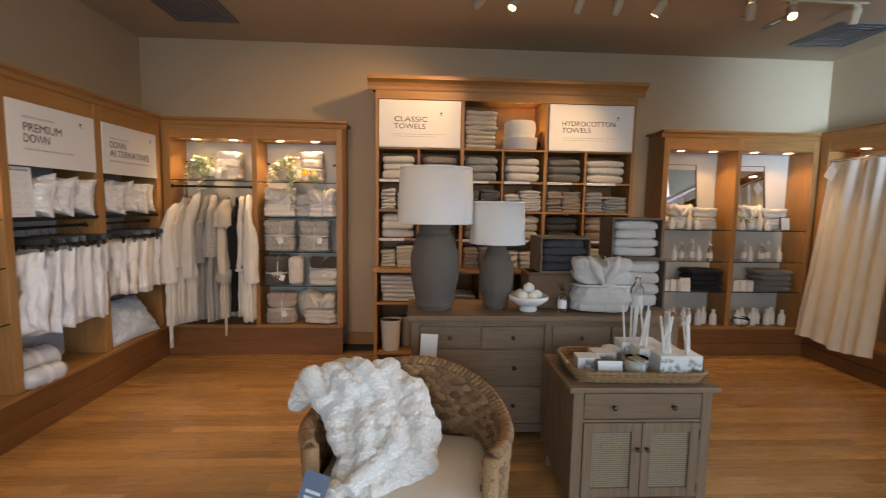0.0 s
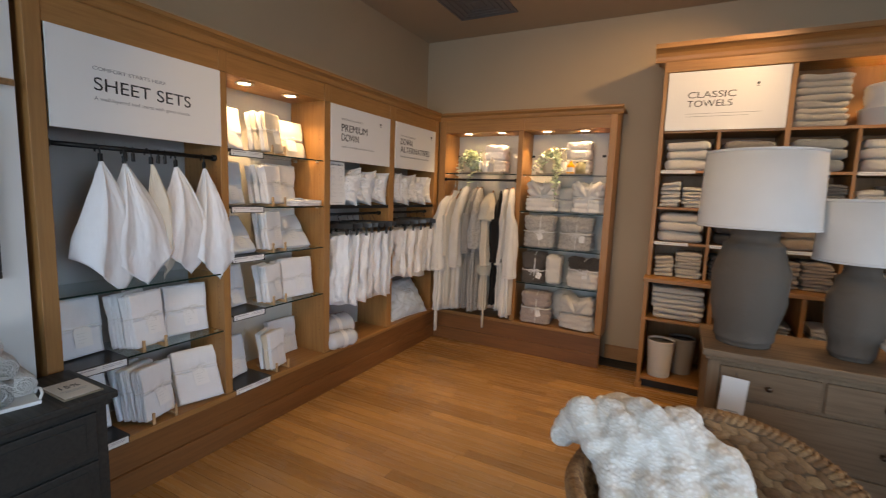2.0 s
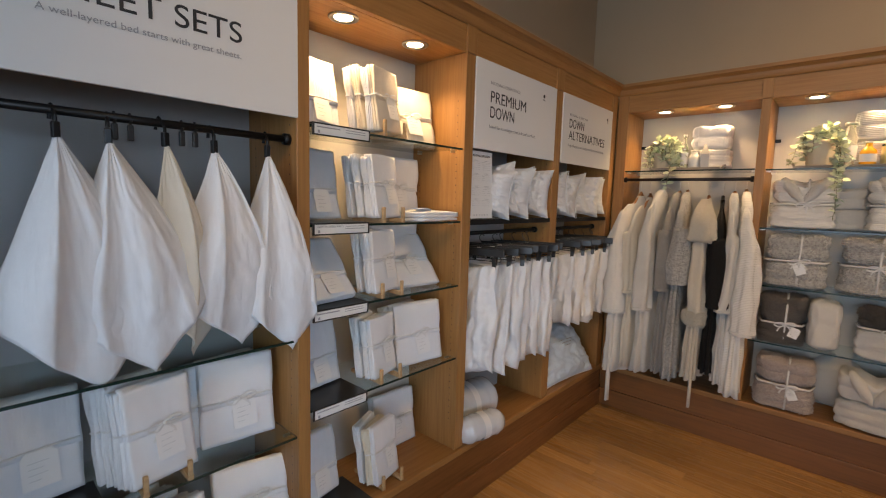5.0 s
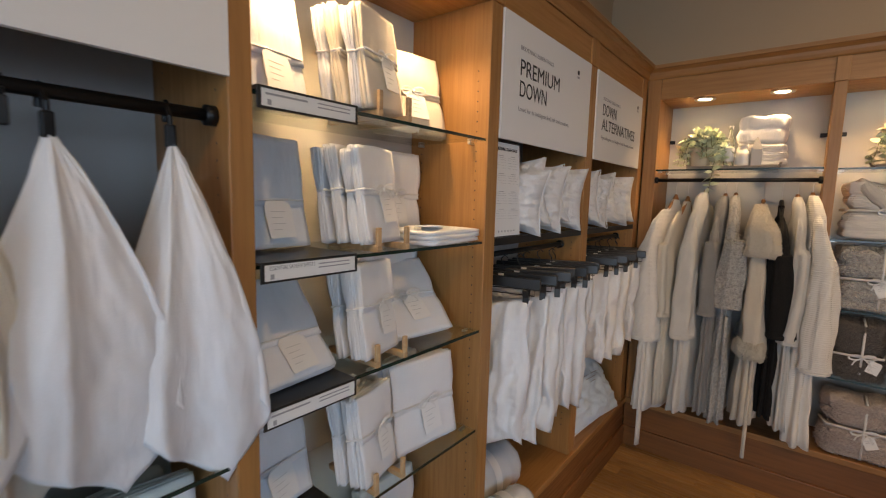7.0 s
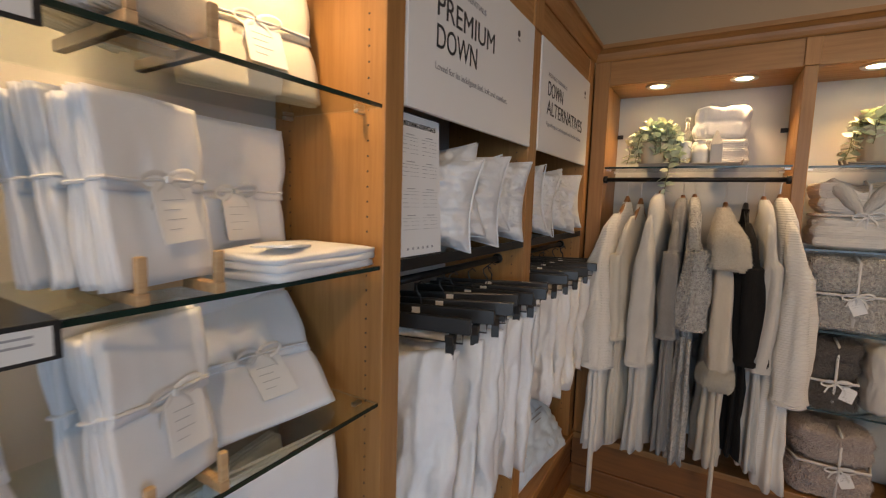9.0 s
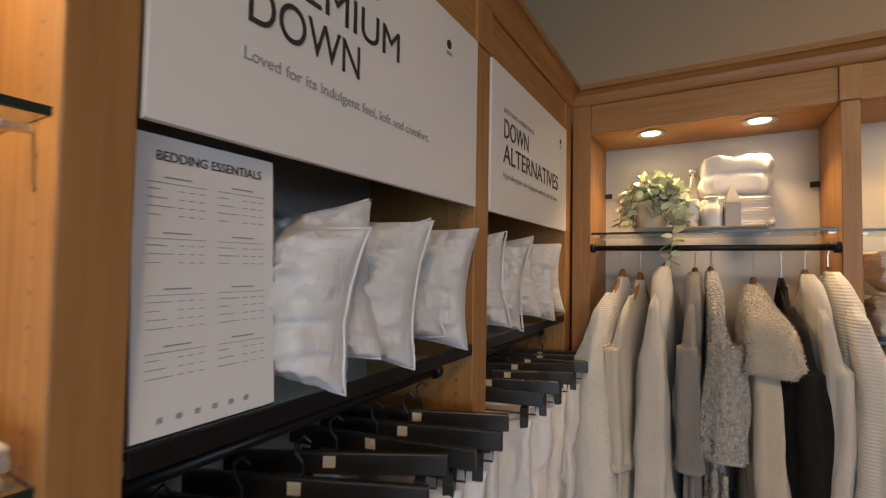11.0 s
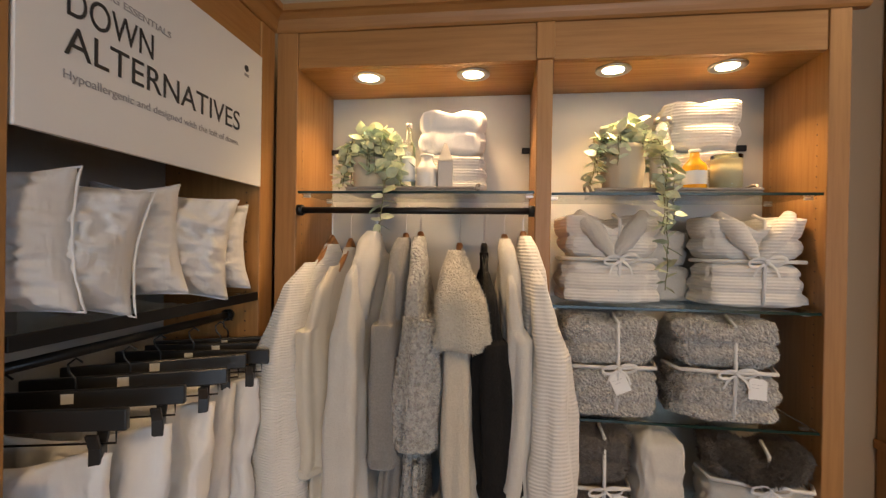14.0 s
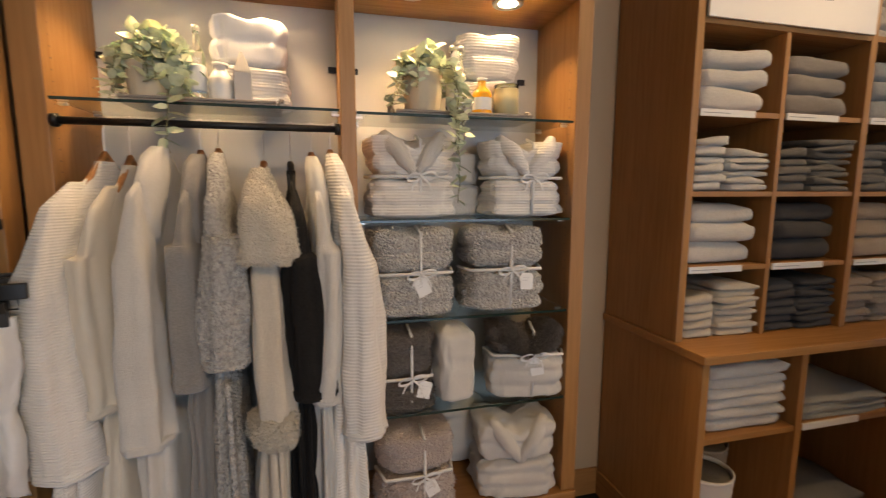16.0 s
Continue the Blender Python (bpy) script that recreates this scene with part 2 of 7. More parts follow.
def fuzz(bm, count, length, seed, width=0.0022):
    """Short tapering hairs standing out of a pile surface, in the same mesh."""
    rng = random.Random(seed)
    bm.faces.ensure_lookup_table()
    bm.normal_update()
    faces = list(bm.faces)
    total, sums = 0.0, []
    for f in faces:
        total += f.calc_area()
        sums.append(total)
    spots = []
    for _ in range(count):
        f = faces[min(len(faces) - 1, bisect_left(sums, rng.random() * total))]
        i, j = rng.random(), rng.random()
        k = [(1 - i) * (1 - j), i * (1 - j), i * j, (1 - i) * j][:len(f.verts)]
        t = sum(k) + 1e-9
        p = Vector((0, 0, 0))
        for v, c in zip(f.verts, k):
            p += v.co * (c / t)
        spots.append((p, f.normal.copy()))
    for p, nrm in spots:
        side = nrm.orthogonal().normalized()
        side = (side * math.cos(rng.random() * 6.28) + nrm.cross(side) * rng.uniform(-1, 1)).normalized()
        tip = p + (nrm + Vector((rng.uniform(-0.7, 0.7), rng.uniform(-0.7, 0.7), rng.uniform(-0.9, 0.4)))).normalized() * length * rng.uniform(0.5, 1.1)
        a, b, c = bm.verts.new(p - side * width - nrm * 0.002), bm.verts.new(p + side * width - nrm * 0.002), bm.verts.new(tip)
        bm.faces.new((a, b, c))
    return bm


def bisect_left(sums, x):
    lo, hi = 0, len(sums)
    while lo < hi:
        mid = (lo + hi) // 2
        if sums[mid] < x:
            lo = mid + 1
        else:
            hi = mid
    return lo


def moved(bm, m):
    bmesh.ops.transform(bm, matrix=m, verts=bm.verts)
    return bm


def joined(*bms):
    out = bmesh.new()
    for b in bms:
        me = bpy.data.meshes.new("tmp")
        b.to_mesh(me)
        b.free()
        out.from_mesh(me)
        bpy.data.meshes.remove(me)
    return out


def mesh_of(name, bm, material, smooth=False):
    me = bpy.data.meshes.new(name)
    bm.to_mesh(me)
    bm.free()
    me.materials.append(material)
    if smooth:
        me.polygons.foreach_set("use_smooth", [True] * len(me.polygons))
    return me


def part(name, bm, material, parent, label="", smooth=False, m=None):
    """One mesh object under a thing or a part."""
    ob = new(name, bm if isinstance(bm, bpy.types.Mesh) else mesh_of(name, bm, material, smooth))
    ob.parent = parent
    if material is not None and material.name == "clear_glass":
        ob.visible_shadow = False
    if m is not None:
        ob.matrix_basis = m
    if label:
        ob["label"] = label
    return ob


def thing(name, label, category, m=None, group="", kind=""):
    ob = tagged(new(name), label, category, group, kind)
    ob.empty_display_size = 0.05
    if m is not None:
        ob.matrix_basis = m
    return ob


def solid(name, bm, material, label, category, m=None, group="", kind="", smooth=False):
    ob = tagged(new(name, mesh_of(name, bm, material, smooth)), label, category, group, kind)
    if m is not None:
        ob.matrix_basis = m
    return ob


def words(text, size, width=None, spacing=1.0):
    """The mesh of a line of writing in the x-z plane, its left end at the origin, facing -y."""
    cu = bpy.data.curves.new("words", "FONT")
    cu.body, cu.size, cu.space_character, cu.extrude = text, size, spacing, 0.0004
    ob = bpy.data.objects.new("words", cu)
    scene.collection.objects.link(ob)
    me = bpy.data.meshes.new_from_object(ob.evaluated_get(bpy.context.evaluated_depsgraph_get()))
    bpy.data.objects.remove(ob)
    bm = bmesh.new()
    bm.from_mesh(me)
    bpy.data.meshes.remove(me)
    if width and len(bm.verts):
        k = width / max(v.co.x for v in bm.verts)
        bmesh.ops.transform(bm, matrix=Matrix.Diagonal((k, 1, 1, 1)), verts=bm.verts)
    bmesh.ops.transform(bm, matrix=pose(0, 0, 0, 90), verts=bm.verts)
    return bm


# frames of the units: u along the front, v into the unit, z up
def P(unit, u, v, z, rz=0, rx=0, ry=0):
    base = {"A": pose(-2.585, 0, 0, 0, 0, 90), "B": pose(0, 4.77, 0), "C": pose(0, 4.66, 0), "D": pose(0, 4.77, 0), "E": pose(4.25, 0, 0, 0, 0, -90)}[unit]
    return base @ pose(u, v, z, rx, ry, rz)
# ---- room ----
CEIL = 3.28
WX, WY, EX, SY = -2.96, 5.13, 4.63, -4.0
part_wall = solid("wall_north", box(WX - 0.15, WY, 0, EX + 0.15, WY + 0.15, CEIL), wall_paint, "warm beige painted plaster wall", "wall", kind="structure")
solid("wall_west", box(WX - 0.15, 1.29, 0, WX, WY, CEIL), wall_paint, "warm beige painted plaster wall", "wall", kind="structure")
solid("wall_west_near", box(WX - 0.15, SY, 0, -2.62, 1.29, CEIL), white_wall, "pale painted wall beside the shelving", "wall", kind="structure")
solid("wall_east", joined(box(EX, 1.9, 0, EX + 0.15, WY, CEIL), box(EX, SY, 0, EX + 0.15, -1.6, CEIL), box(EX, -1.6, 0, EX + 0.15, 1.9, 0.5), box(EX, -1.6, 3.1, EX + 0.15, 1.9, CEIL)), wall_paint, "warm beige painted plaster wall with a wide opening", "wall", kind="structure")
solid("wall_south", joined(box(WX - 0.15, SY - 0.15, 0, -2.3, SY, CEIL), box(3.9, SY - 0.15, 0, EX + 0.15, SY, CEIL), box(-2.3, SY - 0.15, 3.0, 3.9, SY, CEIL), box(-2.3, SY - 0.15, 0, 3.9, SY, 0.25)), wall_paint, "beige painted wall with a wide shop window", "wall", kind="structure")
solid("ceiling", box(WX - 0.15, SY - 0.15, CEIL, EX + 0.15, WY + 0.15, CEIL + 0.12), ceiling_paint, "beige painted plasterboard ceiling", "ceiling", kind="structure")
solid("floor", box(WX - 0.15, SY - 0.15, -0.12, EX + 0.15, WY + 0.15, -0.012), dark_wood, "honey oak strip floor", "floor", kind="structure")
for x0, x1 in ((-0.80, -0.46), (2.19, 2.50)):
    solid("baseboard", box(x0, WY - 0.018, 0, x1, WY, 0.14, 0.004), wood_u, "brown wooden skirting board along the wall", "skirting", kind="structure")

# ---- shelving ----
def crown(front, z0, z1, out):
    h = z1 - z0
    return [(front + 0.02, z0), (front, z0), (front - 0.006, z0 + 0.1 * h), (front - 0.012, z0 + 0.3 * h), (front - 0.35 * out, z0 + 0.5 * h),
            (front - 0.75 * out, z0 + 0.68 * h), (front - out, z0 + 0.72 * h), (front - out, z1), (front + 0.02, z1)]


def glass_shelf(unit_ob, u0, u1, v0, v1, z, name="glass_shelf"):
    g = part(name, box(u0, v0, z - 0.009, u1, v1, z, 0.0015), shelf_glass, unit_ob, "green-edged clear glass shelf")
    g.visible_shadow = False
    # added strip: the low-IOR glass has no dark refraction at its edge
    part("polished_edge", box(u0 + 0.001, v0 - 0.0016, z - 0.0085, u1 - 0.001, v0 - 0.0004, z - 0.0005), glass_edge, g, "dark green strip painting the refracted dark of the glass edge")
    for u in (u0 + 0.012, u1 - 0.012):
        for v in (v0 + 0.05, v1 - 0.05):
            part("shelf_pin", box(u - 0.012, v - 0.006, z - 0.018, u + 0.012, v + 0.006, z - 0.0095, 0.002), steel, unit_ob, "small steel shelf pin")
    return g


def downlight(u, v, z, unit, watts):
    m = P(unit, u, v, z)
    d = thing("recessed_light", "round recessed downlight with a steel rim in the soffit", "downlight", m, "recessed lights in the shelving")
    part("rim", lathe([(0.035, -0.001), (0.040, -0.004), (0.054, -0.006), (0.057, -0.003), (0.057, 0.0), (0.035, 0.0)], 32), steel, d, "brushed steel rim", True)
    part("bulb", lathe([(0.0345, -0.0025), (0.034, -0.001)], 24), lamp_glow, d, "glowing bulb face")
    spot_light("downlight_lamp", m @ pose(0, 0, -0.012), watts, WARM, 120, 0.7, 0.025)
    return d


def shelving(unit, name, label, posts, top, frieze0, z_crown, out, depth, deck, kinds, ends):
    """posts: list of (u0, u1); kinds: for each bay, the glass shelf heights."""
    S = thing(name, label, "shelving", P(unit, 0, 0, 0))
    u_a, u_b = posts[0][0], posts[-1][1]
    for u0, u1 in posts:
        part("post", box(u0, 0, deck, u1, depth, frieze0 + 0.001 if u0 > u_a and u1 < u_b else top - 0.002, 0.003), wood_z, S)
    for (a, b), (c, d) in zip(posts, posts[1:]):
        part("frieze", box(b + 0.001, 0.004, frieze0, c - 0.001, 0.03, z_crown, 0.002), wood_u, S)
        part("soffit", box(b + 0.001, 0.031, frieze0, c - 0.001, depth - 0.012, frieze0 + 0.018), wood_u, S)
        part("back_panel", box(b + 0.001, depth - 0.011, deck, c - 0.001, depth - 0.001, frieze0 + 0.017), *((dark_back, S, "dark grey back panel") if unit == "A" and not 2.1 < b < 2.5 else (back_paint, S, "pale grey back panel")))
    for u0, u1 in posts[1:-1]:
        part("post_head", box(u0 - 0.004, -0.005, frieze0 + 0.002, u1 + 0.004, 0.028, z_crown - 0.001, 0.003), wood_z, S)
    e0, e1 = (out if ends[0] else 0), (out if ends[1] else 0)
    part("cornice", profile(crown(-0.003, z_crown, top, out), u_a - e0, u_b + e1), wood_u, S)
    part("top_board", box(u_a - e0 * 0.8, 0.019, top - 0.02, u_b + e1 * 0.8, depth, top - 0.002), wood_u, S)
    part("deck", box(u_a, -0.012, deck - 0.035, u_b, depth, deck - 0.001, 0.004), wood_u, S)
    part("plinth_top", box(u_a, 0.0, 0.13, u_b, 0.022, deck - 0.036), plinth_wood, S, "darker reddish-brown plinth board")
    part("plinth", box(u_a, -0.014, 0.0, u_b, 0.022, 0.129, 0.004), plinth_wood, S, "darker reddish-brown base board")
    for side, (u0, u1) in enumerate(posts):
        bm = bmesh.new()
        for face in ((u1, 1), (u0, -1)):
            if (side == len(posts) - 1 and face[1] == 1) or (side == 0 and face[1] == -1):
                continue
            for v in (0.045, depth - 0.06):
                for k in range(int((frieze0 - deck - 0.3) / 0.032)):
                    z = deck + 0.15 + k * 0.032
                    u = face[0] + face[1] * 0.0008
                    vs = [bm.verts.new((u, v + 0.0028 * math.cos(a * 1.0472), z + 0.0028 * math.sin(a * 1.0472))) for a in range(6)]
                    bm.faces.new(vs if face[1] == 1 else vs[::-1])
        part("pin_hole_row", bm, black_plastic, S, "rows of small drilled shelf-pin holes")["kind"] = "stuff"
    for (a, b), (c, d), zs in zip(posts, posts[1:], kinds):
        for z in zs:
            glass_shelf(S, b + 0.002, c - 0.002, 0.008, depth - 0.02, z)
    return S


DEPTH = 0.345
A = shelving("A", "wall_shelving", "honey oak wall shelving with four bays of bedding", [(1.315, 1.375), (2.170, 2.217), (3.016, 3.080), (3.850, 3.930), (4.680, 4.765)],
             2.41, 2.215, 2.335, 0.045, DEPTH, 0.32, [(1.066, 0.72), (1.79, 1.455, 1.152, 0.795), (1.46,), (1.46,)], (True, False))
B = shelving("B", "robe_shelving", "honey oak shelving bay with hanging robes and folded throws", [(-2.58, -2.505), (-1.705, -1.655), (-0.862, -0.802)],
             2.41, 2.215, 2.335, 0.045, 0.34, 0.32, [(1.80,), (1.795, 1.437, 1.082, 0.726)], (False, True))
D = shelving("D", "toiletry_shelving", "honey oak shelving bay with bottles and towels", [(2.545, 2.605), (3.345, 3.395), (4.185, 4.245)],
             2.41, 2.215, 2.335, 0.045, 0.34, 0.32, [(1.372, 1.03, 0.70), (1.372, 1.03, 0.70)], (True, False))
E_unit = shelving("E", "curtain_shelving", "honey oak wall shelving with a hanging shower curtain", [(-4.765, -4.66), (-3.86, -3.79), (-2.98, -2.91), (-2.1, -2.04)],
                  2.41, 2.215, 2.335, 0.045, DEPTH, 0.32, [(), (), ()], (False, True))
for u in (2.43, 2.80):
    downlight(u, 0.115, 2.2135, "A", 14.0)
for u in (-2.285, -1.915, -1.45, -1.095):
    downlight(u, 0.10, 2.2135, "B", 12.5)
for u in (2.78, 3.14, 3.60, 3.98):
    downlight(u, 0.10, 2.2135, "D", 10.0)
downlight(-4.36, 0.10, 2.2135, "E", 14.0)

# the tall towel tower
def tower():
    S = thing("towel_tower", "tall honey oak towel shelving with cubbyholes", "shelving", P("C", 0, 0, 0))
    dep, low, x0, x1 = 0.46, -0.14, -0.455, 2.175
    for u in (x0, x1 - 0.032):
        part("side_panel", box(u, 0, 0.951, u + 0.032, dep, 2.72, 0.003), wood_z, S)
        part("side_panel", box(u, low, 0.0, u + 0.032, dep, 0.915, 0.003), wood_z, S)
    for u in (0.395, 1.245):
        part("divider", box(u, 0.004, 0.951, u + 0.032, dep - 0.012, 2.655), wood_z, S)
    for u in (-0.035, 0.815, 1.665):
        part("divider", box(u, 0.008, 0.951, u + 0.02, dep - 0.012, 2.139), wood_z, S)
    spans = [(x0 + 0.033, 0.394), (0.428, 1.244), (1.278, x1 - 0.033)]
    for k, (a, b) in enumerate(spans):
        mid = (-0.035, 0.815, 1.665)[k]
        part("shelf_board", box(a, 0.006, 2.14, b, dep - 0.012, 2.162), wood_u, S)
        for z in (1.838, 1.537, 1.245):
            part("shelf_board", box(a, 0.010, z - 0.02, mid - 0.001, dep - 0.012, z), wood_u, S)
            part("shelf_board", box(mid + 0.021, 0.010, z - 0.02, b, dep - 0.012, z), wood_u, S)
    part("frieze", box(x0, -0.006, 2.62, x1, 0.02, 2.735, 0.003), wood_u, S)
    part("soffit", box(x0 + 0.033, 0.021, 2.66, x1 - 0.033, dep - 0.012, 2.68), wood_u, S)
    part("back_panel", box(x0 + 0.033, dep - 0.011, 0.0, x1 - 0.033, dep - 0.001, 2.66), wood_z, S)
    part("cornice", profile(crown(-0.008, 2.70, 2.83, 0.075), x0 - 0.075, x1 + 0.075), wood_u, S)
    for u, s in ((x0, -1), (x1, 1)):
        bm = profile([(v * 1.0, z) for v, z in crown(0.0, 2.70, 2.83, 0.075)], -dep, 0.0)
        part("cornice", moved(bm, pose(u, 0, 0, 0, 0, -90) if s < 0 else pose(u, dep, 0, 0, 0, 90) @ pose(dep, 0, 0)), wood_u, S)
    part("top_board", box(x0, 0.02, 2.80, x1, dep, 2.826), wood_u, S)
    part("ledge", box(x0 - 0.012, low - 0.018, 0.916, x1 + 0.012, dep, 0.95, 0.004), wood_u, S)
    for u in (0.02, 0.6, 1.1, 1.6):
        part("divider", box(u, low + 0.006, 0.10, u + 0.03, dep - 0.012, 0.915), wood_z, S)
    for a, b in ((x0 + 0.033, 0.019), (0.051, 0.599), (0.631, 1.099), (1.131, 1.599), (1.631, x1 - 0.033)):
        part("shelf_board", box(a, low + 0.01, 0.59, b, dep - 0.012, 0.612), wood_u, S)
    part("deck", box(x0 + 0.033, low, 0.08, x1 - 0.033, dep - 0.012, 0.10), wood_u, S)
    part("skirting", box(x0 - 0.012, 0.16, 0.0, x0 - 0.001, dep, 0.13, 0.003), wood_v, S)
    part("foot", box(x0 - 0.01, low - 0.01, 0, x0 + 0.045, low + 0.05, 0.05, 0.003), wood_z, S)
    part("plinth", box(x0 + 0.033, low + 0.06, 0.0, x1 - 0.033, low + 0.08, 0.079), black_plastic, S, "dark recessed plinth")
    return S


tower()
downlight(1.02, 0.14, 2.6585, "C", 18.0)
# ---- fabrics and small things in many places ----
white_cotton = cloth("white_cotton", (0.80, 0.81, 0.83), 700, 0.35, 0.85, 0.05, 0.5, drape=1.5)
white_sateen = cloth("white_sateen", (0.80, 0.805, 0.815), 1200, 0.22, 0.55, 0.04, 0.7)
ivory_cotton = cloth("ivory_cotton", (0.74, 0.66, 0.53), 700, 0.3, 0.85, 0.06, 0.5)
pillow_cotton = cloth("pillow_cotton", (0.82, 0.82, 0.82), 900, 0.65, 0.58, 0.02, 1.3, drape=0.9)
down_cotton = cloth("down_cotton", (0.84, 0.84, 0.84), 900, 0.55, 0.42, 0.02, 1.2, drape=0.7)
linen_cream = cloth("linen_cream", (0.68, 0.62, 0.52), 420, 0.4, 0.9, 0.06, 0.3)
terry_white = pile("terry_white", (0.78, 0.75, 0.70), (0.60, 0.57, 0.52), 320, 0.6)
terry_ivory = pile("terry_ivory", (0.70, 0.62, 0.50), (0.53, 0.46, 0.36), 320, 0.6)
terry_grey = pile("terry_grey", (0.30, 0.27, 0.24), (0.20, 0.18, 0.16), 320, 0.6)
terry_slate = pile("terry_slate", (0.20, 0.195, 0.19), (0.13, 0.125, 0.12), 320, 0.6)
terry_char = pile("terry_charcoal", (0.075, 0.075, 0.08), (0.045, 0.045, 0.05), 320, 0.6)
terry_taupe = pile("terry_taupe", (0.42, 0.33, 0.25), (0.30, 0.23, 0.17), 320, 0.6)
terry_mist = pile("terry_mist", (0.40, 0.41, 0.39), (0.30, 0.31, 0.29), 320, 0.6)
ribbon_mat = cloth("ribbon", (0.74, 0.73, 0.71), 1500, 0.15, 0.5, 0.03, 0.2)
print_grey = paint("pale_print", (0.48, 0.48, 0.49), 0.6, 50.0, 0.0)
tag_card = paint("tag_card", (0.82, 0.815, 0.80), 0.6, 250, 0.03)
pulp_basket = paint("whitewashed_wicker", (0.66, 0.64, 0.60), 0.8, 120, 0.4)


def folded(w, d, h, seed, layers=2, rnd=0.46, lump=0.016):
    """A cloth folded in layers, its fold to the front, resting on z = 0."""
    bms = []
    rng = random.Random(seed)
    z = 0.0
    for k in range(layers):
        hh = h / layers
        b = soft_box(w * (1 - 0.02 * rng.random()), d * (1 - 0.03 * rng.random()), hh * 1.06, seed * 3 + k, rnd, lump, (8, 6, 3))
        moved(b, pose(rng.uniform(-0.004, 0.004), rng.uniform(-0.006, 0.006), z, 0, rng.uniform(-0.8, 0.8), rng.uniform(-1, 1)))
        bms.append(b)
        z += hh * 0.97
    return joined(*bms)


FOLDED = {}


def towel(m, w, d, h, material, seed, label, layers=2, group="stacked towels"):
    key = (material.name, seed % 5, layers, round(w, 2), round(d, 2), round(h, 3))
    if key not in FOLDED:
        FOLDED[key] = mesh_of("folded_towel", folded(w, d, h, seed % 5 + 1, layers), material, True)
    ob = tagged(new("folded_towel", FOLDED[key]), label, "towel", group)
    ob.matrix_basis = m
    return ob


def stack(at, w, d, hs, materials, rng, what, layers=2):
    """Folded towels on one another; at(u, v, z, rz) gives a pose."""
    z = 0.0
    for k, h in enumerate(hs):
        mt = materials[k % len(materials)]
        tone = {"terry_white": "white", "terry_ivory": "ivory", "terry_grey": "grey-brown", "terry_slate": "slate grey", "terry_charcoal": "charcoal", "terry_taupe": "taupe", "terry_mist": "pale grey-green"}.get(mt.name, "white")
        towel(at(rng.uniform(-0.006, 0.006), rng.uniform(-0.008, 0.008), z, rng.uniform(-2, 2)), w * rng.choice((0.96, 1.0)), d, h, mt, rng.randrange(100), f"{tone} folded terry {what} in a stack", layers)
        z += h * 0.99
    return z


def tag_mesh(w, h):
    bm = bmesh.new()
    c = 0.15 * w
    pts = [(-w / 2, 0), (w / 2, 0), (w / 2, h - c), (w / 2 - c, h), (-w / 2 + c, h), (-w / 2, h - c)]
    f = [bm.verts.new((x, -0.0006, z)) for x, z in pts]
    b = [bm.verts.new((x, 0.0006, z)) for x, z in pts]
    bm.faces.new(f)
    bm.faces.new(b[::-1])
    for i in range(6):
        bm.faces.new((f[i], b[i], b[(i + 1) % 6], f[(i + 1) % 6]))
    bmesh.ops.recalc_face_normals(bm, faces=bm.faces)
    return bm


def hang_tag(parent, m, w=0.05, h=0.08, lines=3, material=None):
    t = part("tag", tag_mesh(w, h), material or tag_card, parent, "white card swing tag", m=m)
    for k in range(lines):
        ln = w * (0.55, 0.4, 0.5, 0.3)[k % 4]
        part("print_line", box(-w * 0.32, -0.0013, h * 0.7 - k * h * 0.16, -w * 0.32 + ln, -0.0007, h * 0.7 - k * h * 0.16 + 0.0009), print_grey, t)
    return t


def bow(parent, m, s=0.05):
    """A ribbon bow: two flat loops, a knot and two tails."""
    bm = bmesh.new()

    def band(pts, wd):
        prev = None
        for i, p in enumerate(pts):
            q = pts[min(i + 1, len(pts) - 1)]
            o = pts[max(i - 1, 0)]
            d = Vector((q[0] - o[0], 0, q[2] - o[2])).normalized()
            across = Vector((-d.z, 0.35, d.x)).normalized() * wd
            cur = [bm.verts.new(Vector(p) + across), bm.verts.new(Vector(p) + Vector((0, -0.0012, 0))), bm.verts.new(Vector(p) - across)]
            if prev:
                for a in range(2):
                    bm.faces.new((prev[a], cur[a], cur[a + 1], prev[a + 1]))
            prev = cur

    for sx in (-1, 1):
        pts = []
        for k in range(13):
            a = k / 12 * math.pi * 2
            pts.append((sx * s * 0.52 * (1 - math.cos(a)), -0.005 - 0.16 * s * math.sin(a / 2) - 0.05 * s * math.sin(a), s * 0.26 * math.sin(a) + 0.06 * s * sx * (1 - math.cos(a))))
        band(pts, s * 0.085)
        band([(0, -0.005, 0), (sx * s * 0.28, -0.010, -s * 0.22), (sx * s * 0.55, -0.008, -s * 0.50), (sx * s * 0.72, -0.006, -s * 0.95)], s * 0.08)
    add_box(bm, -s * 0.12, -0.013, -s * 0.12, s * 0.12, -0.003, s * 0.12, 0.002)
    return part("bow", bm, ribbon_mat, parent, "tied fabric bow", True, m)


